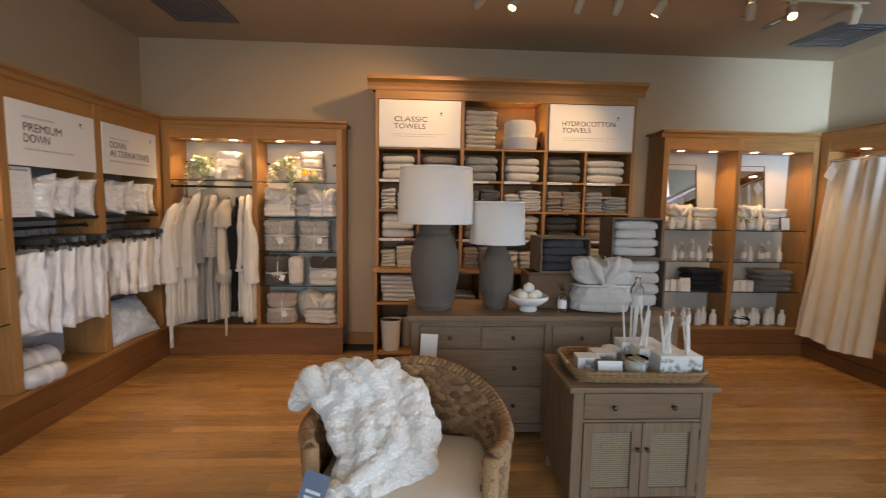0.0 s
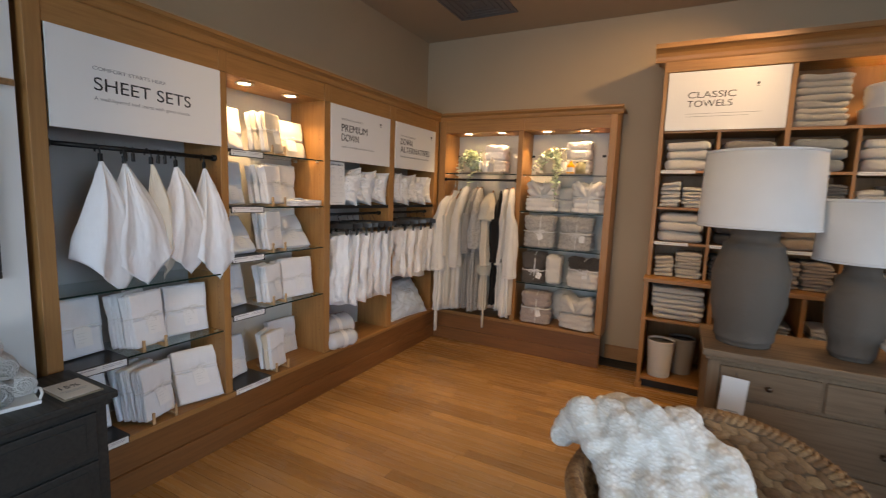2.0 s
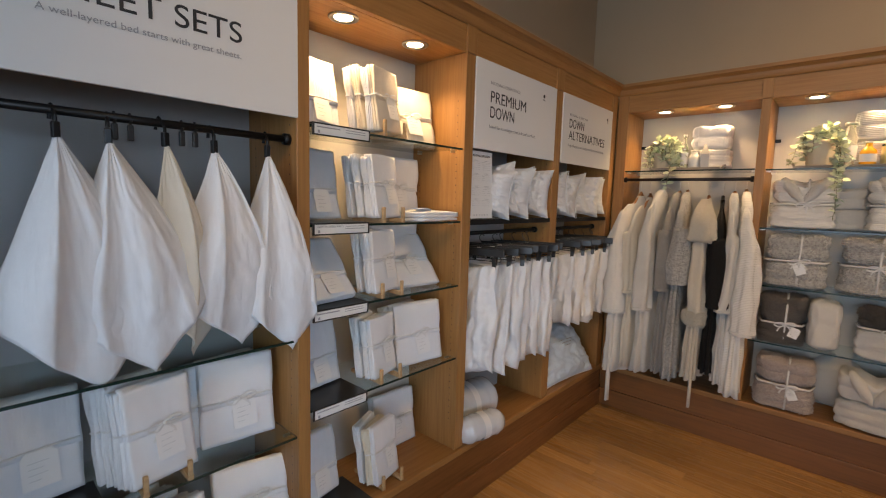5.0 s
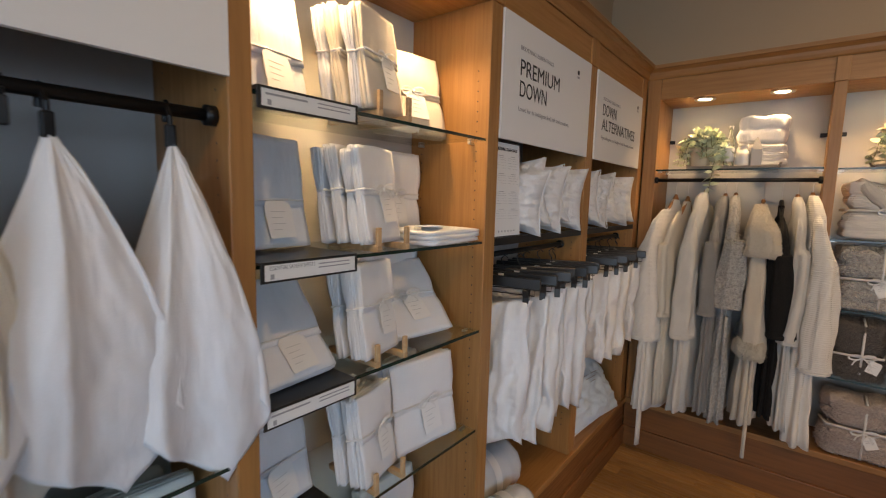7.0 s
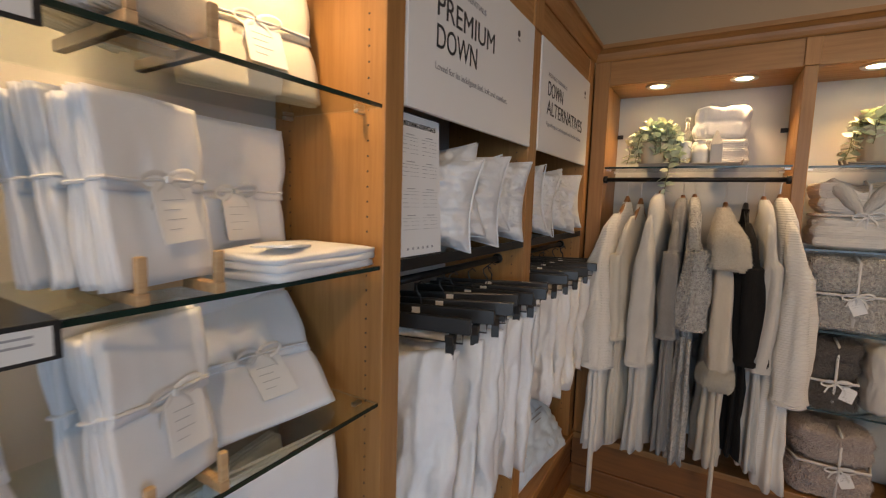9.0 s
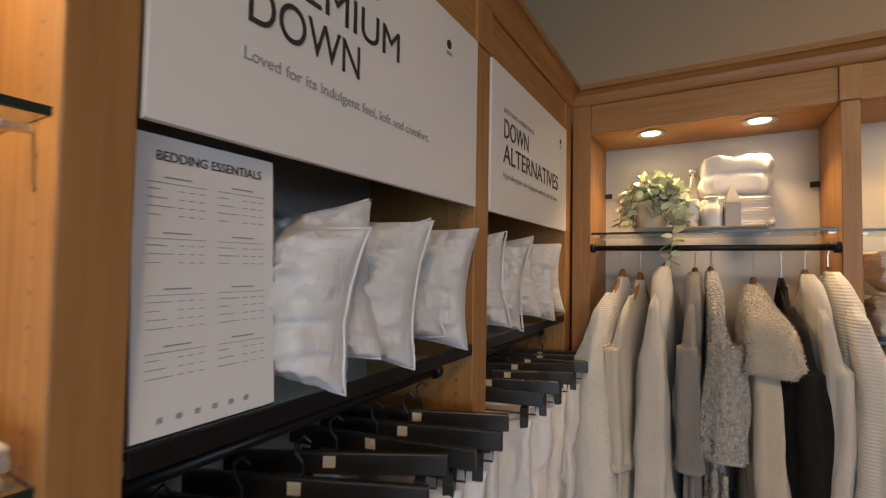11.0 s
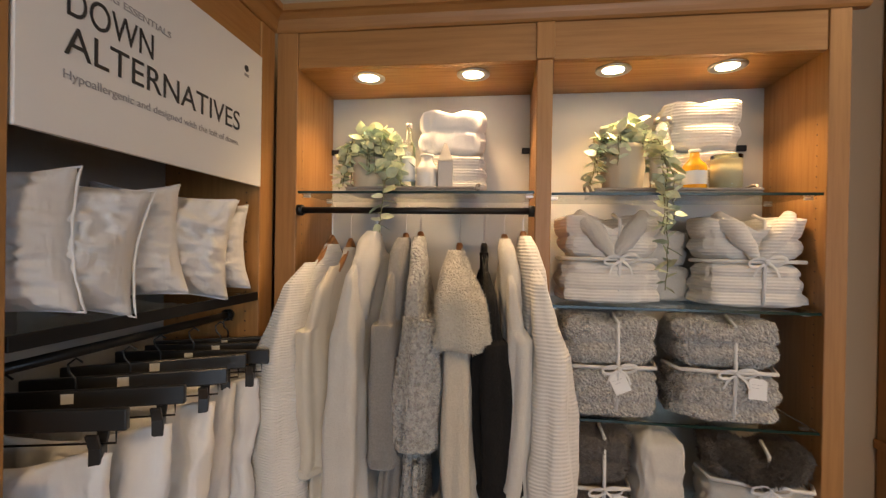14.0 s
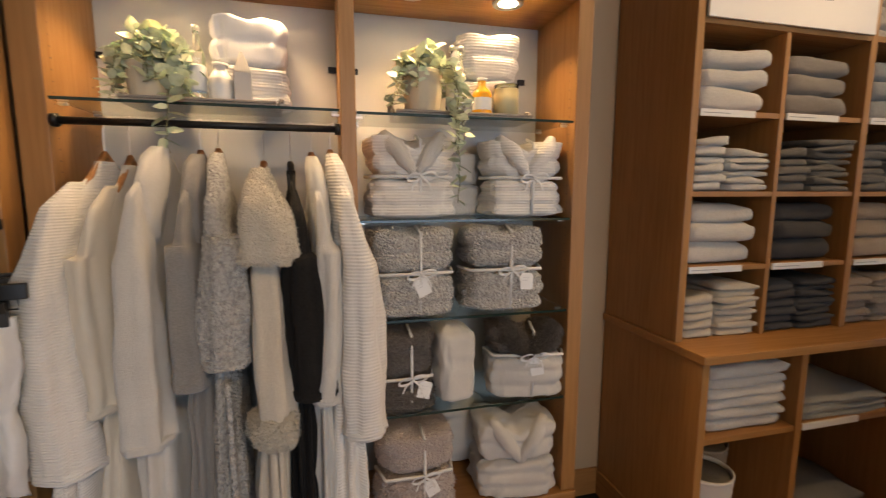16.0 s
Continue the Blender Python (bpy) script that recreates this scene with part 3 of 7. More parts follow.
def sheet_set(m, w, h, d, seed, material=None, tie=0.5, label="", tag=True, group="packaged sheet sets", tied=True):
    """A folded, tied sheet set standing on its edge: w wide, h high, d thick, front at -y, foot on z = 0."""
    material = material or white_sateen
    S = thing("sheet_set", label or "white folded sheet set tied with a fabric ribbon", "sheet set", m, group)
    rng = random.Random(seed)
    zt = h * tie
    waist = d * 0.5 * (0.72 if tied else 0.9)

    def gathered(bm):
        for v in bm.verts:
            x, y, z = v.co
            near = math.exp(-((z - zt) / 0.030) ** 2)
            far = math.exp(-abs(z - zt) / 0.07)
            k = 1 - (0.30 if tied else 0.10) * near
            crease = abs(noise.noise((x * 26 + seed, z * 7 + x * 9, 3.0))) - 0.22
            soft = noise.noise((x * 7 + seed, z * 8, y * 9))
            v.co = Vector((x * (1 - (0.035 if tied else 0.01) * near) + 0.004 * noise.noise((z * 13, seed, y * 30)), y * k + (0.010 * crease * far + 0.0055 * soft) * (0.4 if y > 0 else 1.0), z + 0.003 * noise.noise((x * 12, seed + 3, y * 40)) * min(1, z / 0.03)))
        return bm

    for k in range(5):
        b = soft_box(w * rng.uniform(0.965, 1.0), h * rng.uniform(0.97, 1.0), d / 5 * 1.02, seed + 11 * k, 0.40, 0.0025, (16, 20, 1), 10.0)
        part("folded_layer", gathered(moved(b, pose(rng.uniform(-0.004, 0.004), 0, 0, 90) @ pose(0, h / 2, -d / 2 + d / 5 * k, 0, 0, rng.uniform(-0.8, 0.8)))), material, S, "", True)
    # overlapping flap
    fl = soft_box(w * 0.995, h * (1 - tie) + 0.012, 0.004, seed + 5, 0.45, 0.002, (18, 12, 1), 10.0)
    moved(fl, pose(0, -d / 2 - 0.0035, zt - 0.012, 90, 0, 0) @ pose(0, (h * (1 - tie) + 0.012) / 2 - 0.004, -0.002, 0, 0, rng.uniform(-1.2, 1.2)))
    part("flap", gathered(fl), material, S, "", True)
    bw = 0.0075
    yf = -waist - 0.0075
    part("ribbon", joined(tube([(-w * 0.485, d * 0.30, zt), (-w * 0.487, -waist * 0.4, zt), (-w * 0.46, yf + 0.001, zt + 0.001), (-w * 0.2, yf - 0.002, zt - 0.002), (w * 0.15, yf - 0.002, zt + 0.001), (w * 0.46, yf + 0.001, zt), (w * 0.487, -waist * 0.4, zt), (w * 0.485, d * 0.30, zt)], bw * 0.42, 6)), ribbon_mat, S, "narrow fabric tie")
    if tied:
        bow(S, pose(0.01, yf + 0.004, zt), min(0.046, w * 0.26))
    if tag:
        hang_tag(S, pose(0.018, yf - 0.010, zt - min(0.105, h * 0.34), -5, 4 - seed % 9, 3), min(0.078, w * 0.42), min(0.095, h * 0.33), 4)
    return S


def pillow_bm(w, h, t, seed, cuts=16, pinch=0.10):
    """A stuffed pillow in the x-z plane, w wide, h high, t thick at its middle, foot on z = 0."""
    bm = bmesh.new()
    n = cuts
    sides = []
    for s in (-1, 1):
        g = {}
        for i in range(n + 1):
            for j in range(n + 1):
                a, b = i / n * 2 - 1, j / n * 2 - 1
                full = max(0.0, (1 - abs(a) ** 2.4) * (1 - abs(b) ** 2.4)) ** 0.46
                px = a * w / 2 * (1 - pinch * (1 - abs(a)) * 0 - pinch * (1 - abs(b) ** 2) * 0.55)
                pz = b * h / 2 * (1 - pinch * (1 - abs(a) ** 2) * 0.55)
                wr = noise.noise((a * 2.2 + seed, b * 2.2, s * 3.0 + seed)) * 0.24 - abs(noise.noise((a * 5 + seed, b * 5, s + seed))) * 0.46 * (0.3 + max(abs(a), abs(b)) ** 2) - abs(noise.noise((a * 11 + seed, b * 9, s * 4 + seed))) * 0.16 + 0.10 * math.sin(a * 19 + seed) * abs(b) ** 4 + 0.10 * math.sin(b * 17 + seed) * abs(a) ** 4
                y = s * t / 2 * full * (1 + wr)
                gather = abs(a) ** 3 * (noise.noise((a * 2.0 + seed, b * 13, s * 2.0)) - 0.5 * abs(noise.noise((a * 2 + seed, b * 24, s)))) + abs(b) ** 3 * (noise.noise((a * 13, b * 2.0 + seed, s * 2.0 + 7)) - 0.5 * abs(noise.noise((a * 24, b * 2 + seed, s))))
                crease = 0.25 - abs(noise.noise((a * 3.4 + seed, b * 4.2 + a * 2, s * 5.0)))
                y += s * (0.042 * gather + 0.030 * crease) * (1 - max(abs(a), abs(b)) ** 5)
                if i in (0, n) or j in (0, n):
                    if s == 1:
                        g[i, j] = sides[0][i, j]
                        continue
                    y = noise.noise((a * 3 + seed, b * 3, 5)) * 0.008
                g[i, j] = bm.verts.new((px, y, pz + h / 2))
        sides.append(g)
        for i in range(n):
            for j in range(n):
                q = (g[i, j], g[i + 1, j], g[i + 1, j + 1], g[i, j + 1])
                bm.faces.new(q if s == -1 else q[::-1])
    return bm


def pillow_edge(w, h, seed, r=0.004, pinch=0.10):
    pts = []
    n = 14
    for k in range(4 * n):
        side, f = divmod(k, n)
        f = f / n * 2 - 1
        a, b = ((f, -1), (1, f), (-f, 1), (-1, -f))[side]
        pts.append((a * w / 2 * (1 - pinch * (1 - b * b) * 0.55), noise.noise((a * 3 + seed, b * 3, 5)) * 0.008, b * h / 2 * (1 - pinch * (1 - a * a) * 0.55) + h / 2))
    pts.append(pts[0])
    return tube(pts, r, 5)


def bottle(m, r, h, material, label, cap=None, neck=0.35, name="bottle", label_band=True, pump=False, seg=20):
    B_ = thing(name, label, "bottle", m, "bottles on the shelves")
    nr = r * neck
    part("body", lathe([(r * 0.92, 0), (r, 0.006), (r, h * 0.58), (r * 0.93, h * 0.64), (nr * 1.2, h * 0.76), (nr, h * 0.82), (nr, h * 0.93)], seg), material, B_, "", True)
    if label_band:
        part("paper_label", lathe([(r * 1.012, h * 0.16), (r * 1.012, h * 0.48)], seg, closed=True), label_white, B_, "pale paper label", True)
    part("cap", lathe([(nr * 1.25, h * 0.931), (nr * 1.25, h), (nr * 1.0, h * 1.004)], 14), cap or steel, B_, "", True)
    if pump:
        part("pump", joined(tube([(0, 0, h * 1.005), (0, 0, h * 1.10)], nr * 0.3, 6), tube([(0, 0, h * 1.10), (-r * 0.8, 0, h * 1.10), (-r * 1.0, 0, h * 1.08)], nr * 0.4, 6)), cap or steel, B_, "pump head")
    return B_


def sign_board(m, w, h, lines, label, mark=None):
    """A white board, left end at u = 0, foot at z = 0, facing -y. lines: (text, u, z, height of capitals, width, material)."""
    S = thing("sign_board", label, "sign", m, "sign boards")
    part("board", box(0, 0, 0, w, 0.012, h, 0.001), sign_white, S)
    for text, u, z, cap, width, mt in lines:
        part("lettering", moved(words(text, cap / 0.69, width), pose(u, -0.0012, z)), mt, S, "dark printed letters" if mt == ink else "small grey print")
    if mark:
        part("printed_mark", moved(lathe([(0.010, 0), (0.010, 0.0012)], 16), pose(mark[0], 0, mark[1], 90)), ink, S, "small round dark mark")
        part("printed_mark", box(mark[0] - 0.011, -0.0012, mark[1] - 0.024, mark[0] + 0.011, -0.0004, mark[1] - 0.016), ink_grey, S)
    return S
# ---- bedding wall ----
rngA = random.Random(11)
sign_board(P("A", 1.383, -0.004, 1.80), 0.79, 0.415, [("COMFORT STARTS HERE", 0.163, 0.268, 0.016, 0.32, ink_grey), ("SHEET SETS", 0.163, 0.181, 0.056, 0.45, ink), ("A well-layered bed starts with great sheets.", 0.165, 0.138, 0.016, 0.445, ink_grey)], "white printed sign board reading sheet sets")
sign_board(P("A", 3.084, -0.004, 1.80), 0.762, 0.415, [("BEDDING ESSENTIALS", 0.109, 0.312, 0.014, 0.26, ink_grey), ("PREMIUM", 0.109, 0.228, 0.054, 0.322, ink), ("DOWN", 0.109, 0.156, 0.054, 0.213, ink), ("Loved for its indulgent feel, loft and comfort.", 0.108, 0.106, 0.016, 0.43, ink_grey)], "white printed sign board reading premium down", (0.617, 0.345))
sign_board(P("A", 3.935, -0.004, 1.80), 0.741, 0.415, [("BEDDING ESSENTIALS", 0.082, 0.290, 0.014, 0.255, ink_grey), ("DOWN", 0.080, 0.219, 0.054, 0.205, ink), ("ALTERNATIVES", 0.080, 0.148, 0.054, 0.538, ink), ("Hypoallergenic and designed with the loft of down.", 0.077, 0.104, 0.016, 0.537, ink_grey)], "white printed sign board reading down alternatives", (0.652, 0.345))


def rail(unit, u0, u1, v, z, r, label):
    R = thing("hanging_rail", label, "rail", P(unit, 0, 0, 0), "hanging rails")
    part("bar", tube([(u0, v, z), (u1, v, z)], r, 14), black_metal, R, "", True)
    for u, s in ((u0, 1), (u1, -1)):
        part("end_cup", tube([(u, v, z), (u + s * 0.018, v, z)], r * 1.7, 14), black_metal, R, "", True)
    return R


rail("A", 1.376, 2.169, 0.05, 1.735, 0.011, "black metal hanging rail in the sheet bay")
rail("A", 3.081, 3.849, 0.10, 1.385, 0.011, "black metal hanging rail under the pillows")
rail("A", 3.931, 4.679, 0.10, 1.385, 0.011, "black metal hanging rail under the pillows")
for u0, u1 in ((3.081, 3.849), (3.931, 4.679)):
    solid("shelf_edge_strip", box(u0 + 0.002, 0.0, 1.435, u1 - 0.002, 0.0065, 1.462, 0.001), black_metal, "black metal strip along the pillow shelf front", "shelf edge", P("A", 0, 0, 0))


# swatches of sheeting, each clipped at one point and falling in folds
def swatch(u, z_top, side, half_angle, seed, turn, material, fold_right=False, v=0.03):
    """A square of sheeting held by one corner: a kite that falls in soft folds."""
    S = thing("hanging_sheet", "cream cotton sheet sample clipped by one corner to the rail" if material == linen_cream else "white cotton sheet sample clipped by one corner to the rail", "sheet", P("A", u, v, 0, turn), "hanging sheet samples")
    bm = bmesh.new()
    na, nr = 64, 40
    rng = random.Random(seed)
    ph, lean = rng.uniform(0, 6.28), rng.uniform(0.08, 0.13)
    ha = radians(half_angle)
    grid = []
    for i in range(na + 1):
        q = i / na * 2 - 1
        phi = q * math.pi / 4
        reach = side / math.cos(math.pi / 4 - abs(phi)) * (1 - 0.03 * math.exp(-(q / 0.10) ** 2)) * (1 + 0.05 * math.sin(math.pi * abs(q)) ** 2)
        col = []
        for j in range(nr + 1):
            f = j / nr
            r = max(0.004, f * reach)
            g = r / (side * 1.41)
            th = lean + ha * q * (1.0 + 0.12 * math.sin(2.2 * q + ph)) * (1 - 0.34 * max(0.0, g - 0.55) / 0.45)
            front = 0.0
            if fold_right and q > 0.45:
                k = (q - 0.45) / 0.55
                th -= ha * 0.62 * k * min(1.0, g * 2.2)
                front = -0.030 * math.sin(min(1.0, k * 1.6) * math.pi / 2) * min(1.0, g * 2.5)
            fold = abs(math.sin(3.4 * q + ph)) - 0.55 + 0.35 * math.sin(8.5 * q + ph * 1.7 + 2.0 * g)
            y = -0.075 * math.sin(math.pi * min(1.0, g) ** 0.9) * (1 - 0.75 * q * q) + 0.045 * fold * g ** 0.8 + 0.05 * abs(q) ** 3 * g + front
            y += 0.012 * noise.noise((q * 3 + seed, g * 5, 2.0)) * g + 0.004 * noise.noise((q * 9 + seed, g * 14, 7.0))
            x = r * math.sin(th) + 0.010 * noise.noise((q * 2, g * 4, seed)) * g
            col.append(bm.verts.new((x, y, z_top - r * math.cos(th) + 0.012 * noise.noise((q * 2.5, seed, 4.0)) * g)))
        grid.append(col)
    for a, b in zip(grid, grid[1:]):
        for j in range(nr):
            bm.faces.new((a[j], a[j + 1], b[j + 1], b[j]))
    cl = part("cloth", bm, material, S, "", True)
    thick = cl.modifiers.new("thickness", "SOLIDIFY")
    thick.thickness = 0.0025
    part("clip", joined(box(-0.008, -0.008, z_top - 0.016, 0.008, 0.008, z_top + 0.022, 0.003), tube([(0, 0, z_top + 0.02), (0, 0.0, z_top + 0.035), (0, 0.012, z_top + 0.05), (0, 0.022, z_top + 0.062), (0, 0.033, z_top + 0.05), (0, 0.036, z_top + 0.03)], 0.0045, 6)), black_metal, S, "black ring clip")
    return S


for u, zt, sd, ha, seed, tn, turned in ((1.575, 1.685, 0.475, 27, 3, 8, False), (1.675, 1.682, 0.455, 27, 8, -10, False), (1.80, 1.688, 0.455, 17, 5, 20, False), (1.925, 1.682, 0.44, 30, 21, 4, True), (2.085, 1.685, 0.48, 25, 13, -8, True)):
    swatch(u, zt, sd, ha, seed, tn, linen_cream if seed == 5 else white_cotton, turned)
for u in (1.71, 1.865):
    c = thing("spare_clips", "pair of empty black clips on the rail", "clip", P("A", u, 0.05, 1.735))
    for k in (-0.017, 0.017):
        part("clip", joined(tube([(k, 0, 0.014), (k, 0.012, 0.002), (k, 0.0, -0.016), (k, -0.010, -0.004)], 0.0035, 6), box(k - 0.007, -0.006, -0.055, k + 0.007, 0.008, -0.014, 0.003)), black_plastic, c)


def label_riser(u0, u1, z, deep=0.20, words_=""):
    """Black shelf-front label holder with a tray behind."""
    R = thing("label_holder", "black shelf label tray with a white printed strip", "label holder", P("A", u0, -0.012, z), "shelf label holders")
    w = u1 - u0
    part("tray", box(0, 0.004, 0.001, w, deep, 0.006), black_plastic, R)
    part("lip", box(0, 0.0, -0.036, w, 0.0035, 0.0065, 0.001), black_plastic, R)
    part("printed_strip", box(0.008, -0.001, -0.031, w - 0.008, -0.0002, 0.001), label_white, R, "white printed strip")
    if words_:
        part("lettering", moved(words(words_, 0.012, 0.105), pose(0.018, -0.0012, -0.010)), ink_grey, R, "small grey capitals")
    else:
        part("print_line", box(0.016, -0.0016, -0.010, w * 0.45, -0.0011, -0.006), ink_grey, R)
    part("printed_mark", box(0.02, -0.0016, -0.028, 0.028, -0.0011, -0.018), ink_grey, R)
    for k in range(2):
        part("print_line", box(w * 0.55, -0.0016, -0.008 - k * 0.008, w * 0.9, -0.0011, -0.0055 - k * 0.008), ink_grey, R)
    return R


label_riser(2.219, 2.46, 1.79)
label_riser(2.219, 2.46, 1.455, words_="ESSENTIAL SATEEN SHEETS")
label_riser(2.219, 2.46, 1.152)
label_riser(2.219, 2.46, 0.795)
label_riser(2.225, 2.50, 0.322, 0.22)
label_riser(1.377, 1.63, 0.72)
label_riser(1.377, 1.62, 0.322, 0.22)


def display_stand(u, v, z, w, unit="A"):
    """Pale wooden easel: two uprights at the front, a bar and feet."""
    S = thing("display_stand", "small pale beech display stand holding sheet sets", "display stand", P(unit, u, v, z), "wooden display stands")
    for x in (-w / 2, w / 2):
        part("foot", box(x - 0.008, -0.03, 0, x + 0.008, 0.17, 0.016, 0.002), light_wood, S)
        part("peg", box(x - 0.0065, -0.03, 0.016, x + 0.0065, -0.019, 0.062, 0.002), light_wood, S)
    part("crossbar", box(-w / 2 + 0.009, 0.05, 0.002, w / 2 - 0.009, 0.066, 0.014, 0.002), light_wood, S)
    return S


def upright_group(u, v, z, n, w, h, seed, step=0.034, lean=-9, turn=24, mats=(None,), stand=True):
    """Sheet sets leaning behind one another on a stand; the first is in front."""
    if stand:
        display_stand(u, v, z, w * 0.62)
    for k in range(n):
        a = turn if k else turn * 0.6
        sheet_set(P("A", u - 0.018 * k, v + 0.016 + step * k, z + (0.017 if stand else 0.002), a, lean + (k % 2)), w * (1 - 0.03 * (k % 3)), h * (1 - 0.04 * (k % 2)), 0.026, seed + k, mats[k % len(mats)], 0.55, "" if k else "white sheet set with a bow, leaning on a wooden stand", tag=k == 0)


def face_set(u, v, z, w, h, lean, turn, seed, mat=None, d=0.035, tie=0.5):
    sheet_set(P("A", u, v, z + 0.002, turn, lean), w, h, d, seed, mat, tie, "large white folded sheet set leaning on the shelf", tied=mat is not white_cotton)


# sheet bay, four glass shelves and the deck
for zz, sd, mats in ((1.79, 100, (ivory_cotton, white_sateen)), (1.455, 120, (None,)), (1.152, 140, (None,)), (0.795, 160, (None,)), (0.322, 180, (None, ivory_cotton))):
    if zz == 1.152:
        face_set(2.335, 0.055, zz + 0.008, 0.23, 0.27, -38, 6, sd + 1, white_cotton, 0.05, 0.4)
    else:
        face_set(2.335, 0.15, zz + 0.008, 0.22, 0.27, -12, 8, sd + 1, white_cotton, 0.035, 0.42)
    upright_group(2.60 if zz > 0.4 else 2.62, 0.035, zz, 4 if zz > 1.3 else 3, 0.165, 0.255, sd + 4, mats=mats)
face_set(2.84, 0.17, 1.79, 0.27, 0.27, -16, -10, 211, ivory_cotton)
face_set(2.83, 0.25, 1.455, 0.28, 0.29, -6, 0, 212)
face_set(2.82, 0.10, 1.152, 0.27, 0.29, -42, -8, 213)
face_set(2.83, 0.27, 1.152, 0.30, 0.28, -4, 0, 214)
face_set(2.83, 0.08, 0.795, 0.27, 0.285, -9, -6, 215)
face_set(2.80, 0.16, 0.795, 0.25, 0.27, -9, 12, 216)
face_set(2.84, 0.24, 0.322, 0.26, 0.27, -10, 0, 217)
flat = thing("folded_sheet_set", "flat white sheet set lying on the glass shelf", "sheet set", P("A", 2.86, 0.09, 1.457, 4))
part("folded_sheet", folded(0.27, 0.20, 0.045, 77, 3, 0.42, 0.008), white_sateen, flat, "", True)
part("flap", moved(soft_box(0.11, 0.07, 0.006, 3, 0.4, 0.006, (6, 4, 2)), pose(-0.05, -0.02, 0.048, 0, 4, 25)), white_sateen, flat, "lifted corner of the folded cloth", True)

# sheet samples' bay, glass shelf and deck
face_set(1.50, 0.17, 0.728, 0.225, 0.285, -8, 4, 301, white_cotton)
upright_group(1.77, 0.03, 0.72, 4, 0.18, 0.285, 310, turn=18)
face_set(2.02, 0.13, 0.72, 0.24, 0.285, -8, -6, 320)
face_set(2.00, 0.19, 0.72, 0.24, 0.27, -8, 10, 321)
face_set(1.505, 0.13, 0.33, 0.20, 0.30, -8, 6, 331, white_cotton, 0.03, 0.62)
upright_group(1.80, 0.02, 0.322, 5, 0.19, 0.285, 340, turn=22)
face_set(2.035, 0.04, 0.322, 0.245, 0.31, -27, -14, 350, None, 0.05, 0.62)

# information panel
info = thing("information_board", "white framed board headed bedding essentials, leaning behind the pillows", "sign", P("A", 3.083, 0.006, 1.462, 0, -3))
part("frame", box(0, 0.004, 0, 0.185, 0.012, 0.335, 0.001), black_plastic, info, "thin black frame")
part("sheet", box(0.004, 0.001, 0.004, 0.181, 0.0038, 0.331), sign_white, info)
part("lettering", moved(words("BEDDING ESSENTIALS", 0.0158, 0.135), pose(0.026, -0.0002, 0.303)), ink, info, "dark capital letters")
for col in (0.018, 0.100):
    for g in range(4):
        zg = 0.284 - g * 0.062
        part("print_heading", box(col + 0.018, -0.0002, zg, col + 0.049, 0.0006, zg + 0.0017), ink_grey, info)
        part("print_rule", box(col, -0.0002, zg - 0.0060, col + 0.066, 0.0006, zg - 0.0053), ink_grey, info)
        for k in range(4 - g % 2):
            zk = zg - 0.0135 - k * 0.0095
            ends = [(col, col + 0.014 + 0.007 * ((k + g) % 3))] + [(c, c + 0.006) for c in (col + 0.034, col + 0.046, col + 0.058)]
            part("print_line", joined(*[box(c0, -0.0002, zk, c1, 0.0006, zk + 0.0009) for c0, c1 in ends]), ink_grey, info)
for k in range(6):
    part("printed_mark", box(0.03 + k * 0.021, -0.0002, 0.018, 0.036 + k * 0.021, 0.0006, 0.024), ink_grey, info)

# pillows on the shelf
PW, PH, PT = 0.34, 0.275, 0.25
for i, (u, turn, lean, roll_, hh) in enumerate(((3.34, 66, -4, 6, 0.93), (3.415, 60, -3, -7, 1.0), (3.525, 66, -5, 5, 1.02), (3.635, 54, -8, -9, 0.96), (3.735, 62, -4, 4, 1.02),
                                                (4.01, 64, -4, -4, 0.98), (4.11, 52, -6, 6, 1.0), (4.275, 58, -5, -6, 0.98), (4.42, 54, -4, 5, 1.03), (4.55, 62, -5, -3, 0.92))):
    p = thing("pillow", "plump white down pillow standing on the shelf", "pillow", P("A", u - 0.02, 0.135, 1.474, -turn - 8, lean, roll_), "pillows on the shelf")
    part("ticking", pillow_bm(PW * (0.95 + 0.1 * rngA.random()), PH * hh, PT * (0.9 + 0.2 * rngA.random()), i * 3 + 2, 44, 0.20), pillow_cotton, p, "", True)
    part("piping", pillow_edge(PW, PH * hh, i * 3 + 2, 0.0028, 0.20), white_cotton, p, "corded white edge", True)
    part("care_label", moved(tag_mesh(0.03, 0.05), pose(-0.10, -0.055, 0.06, 0, 0, -20)), tag_card, p, "small sewn-in label")


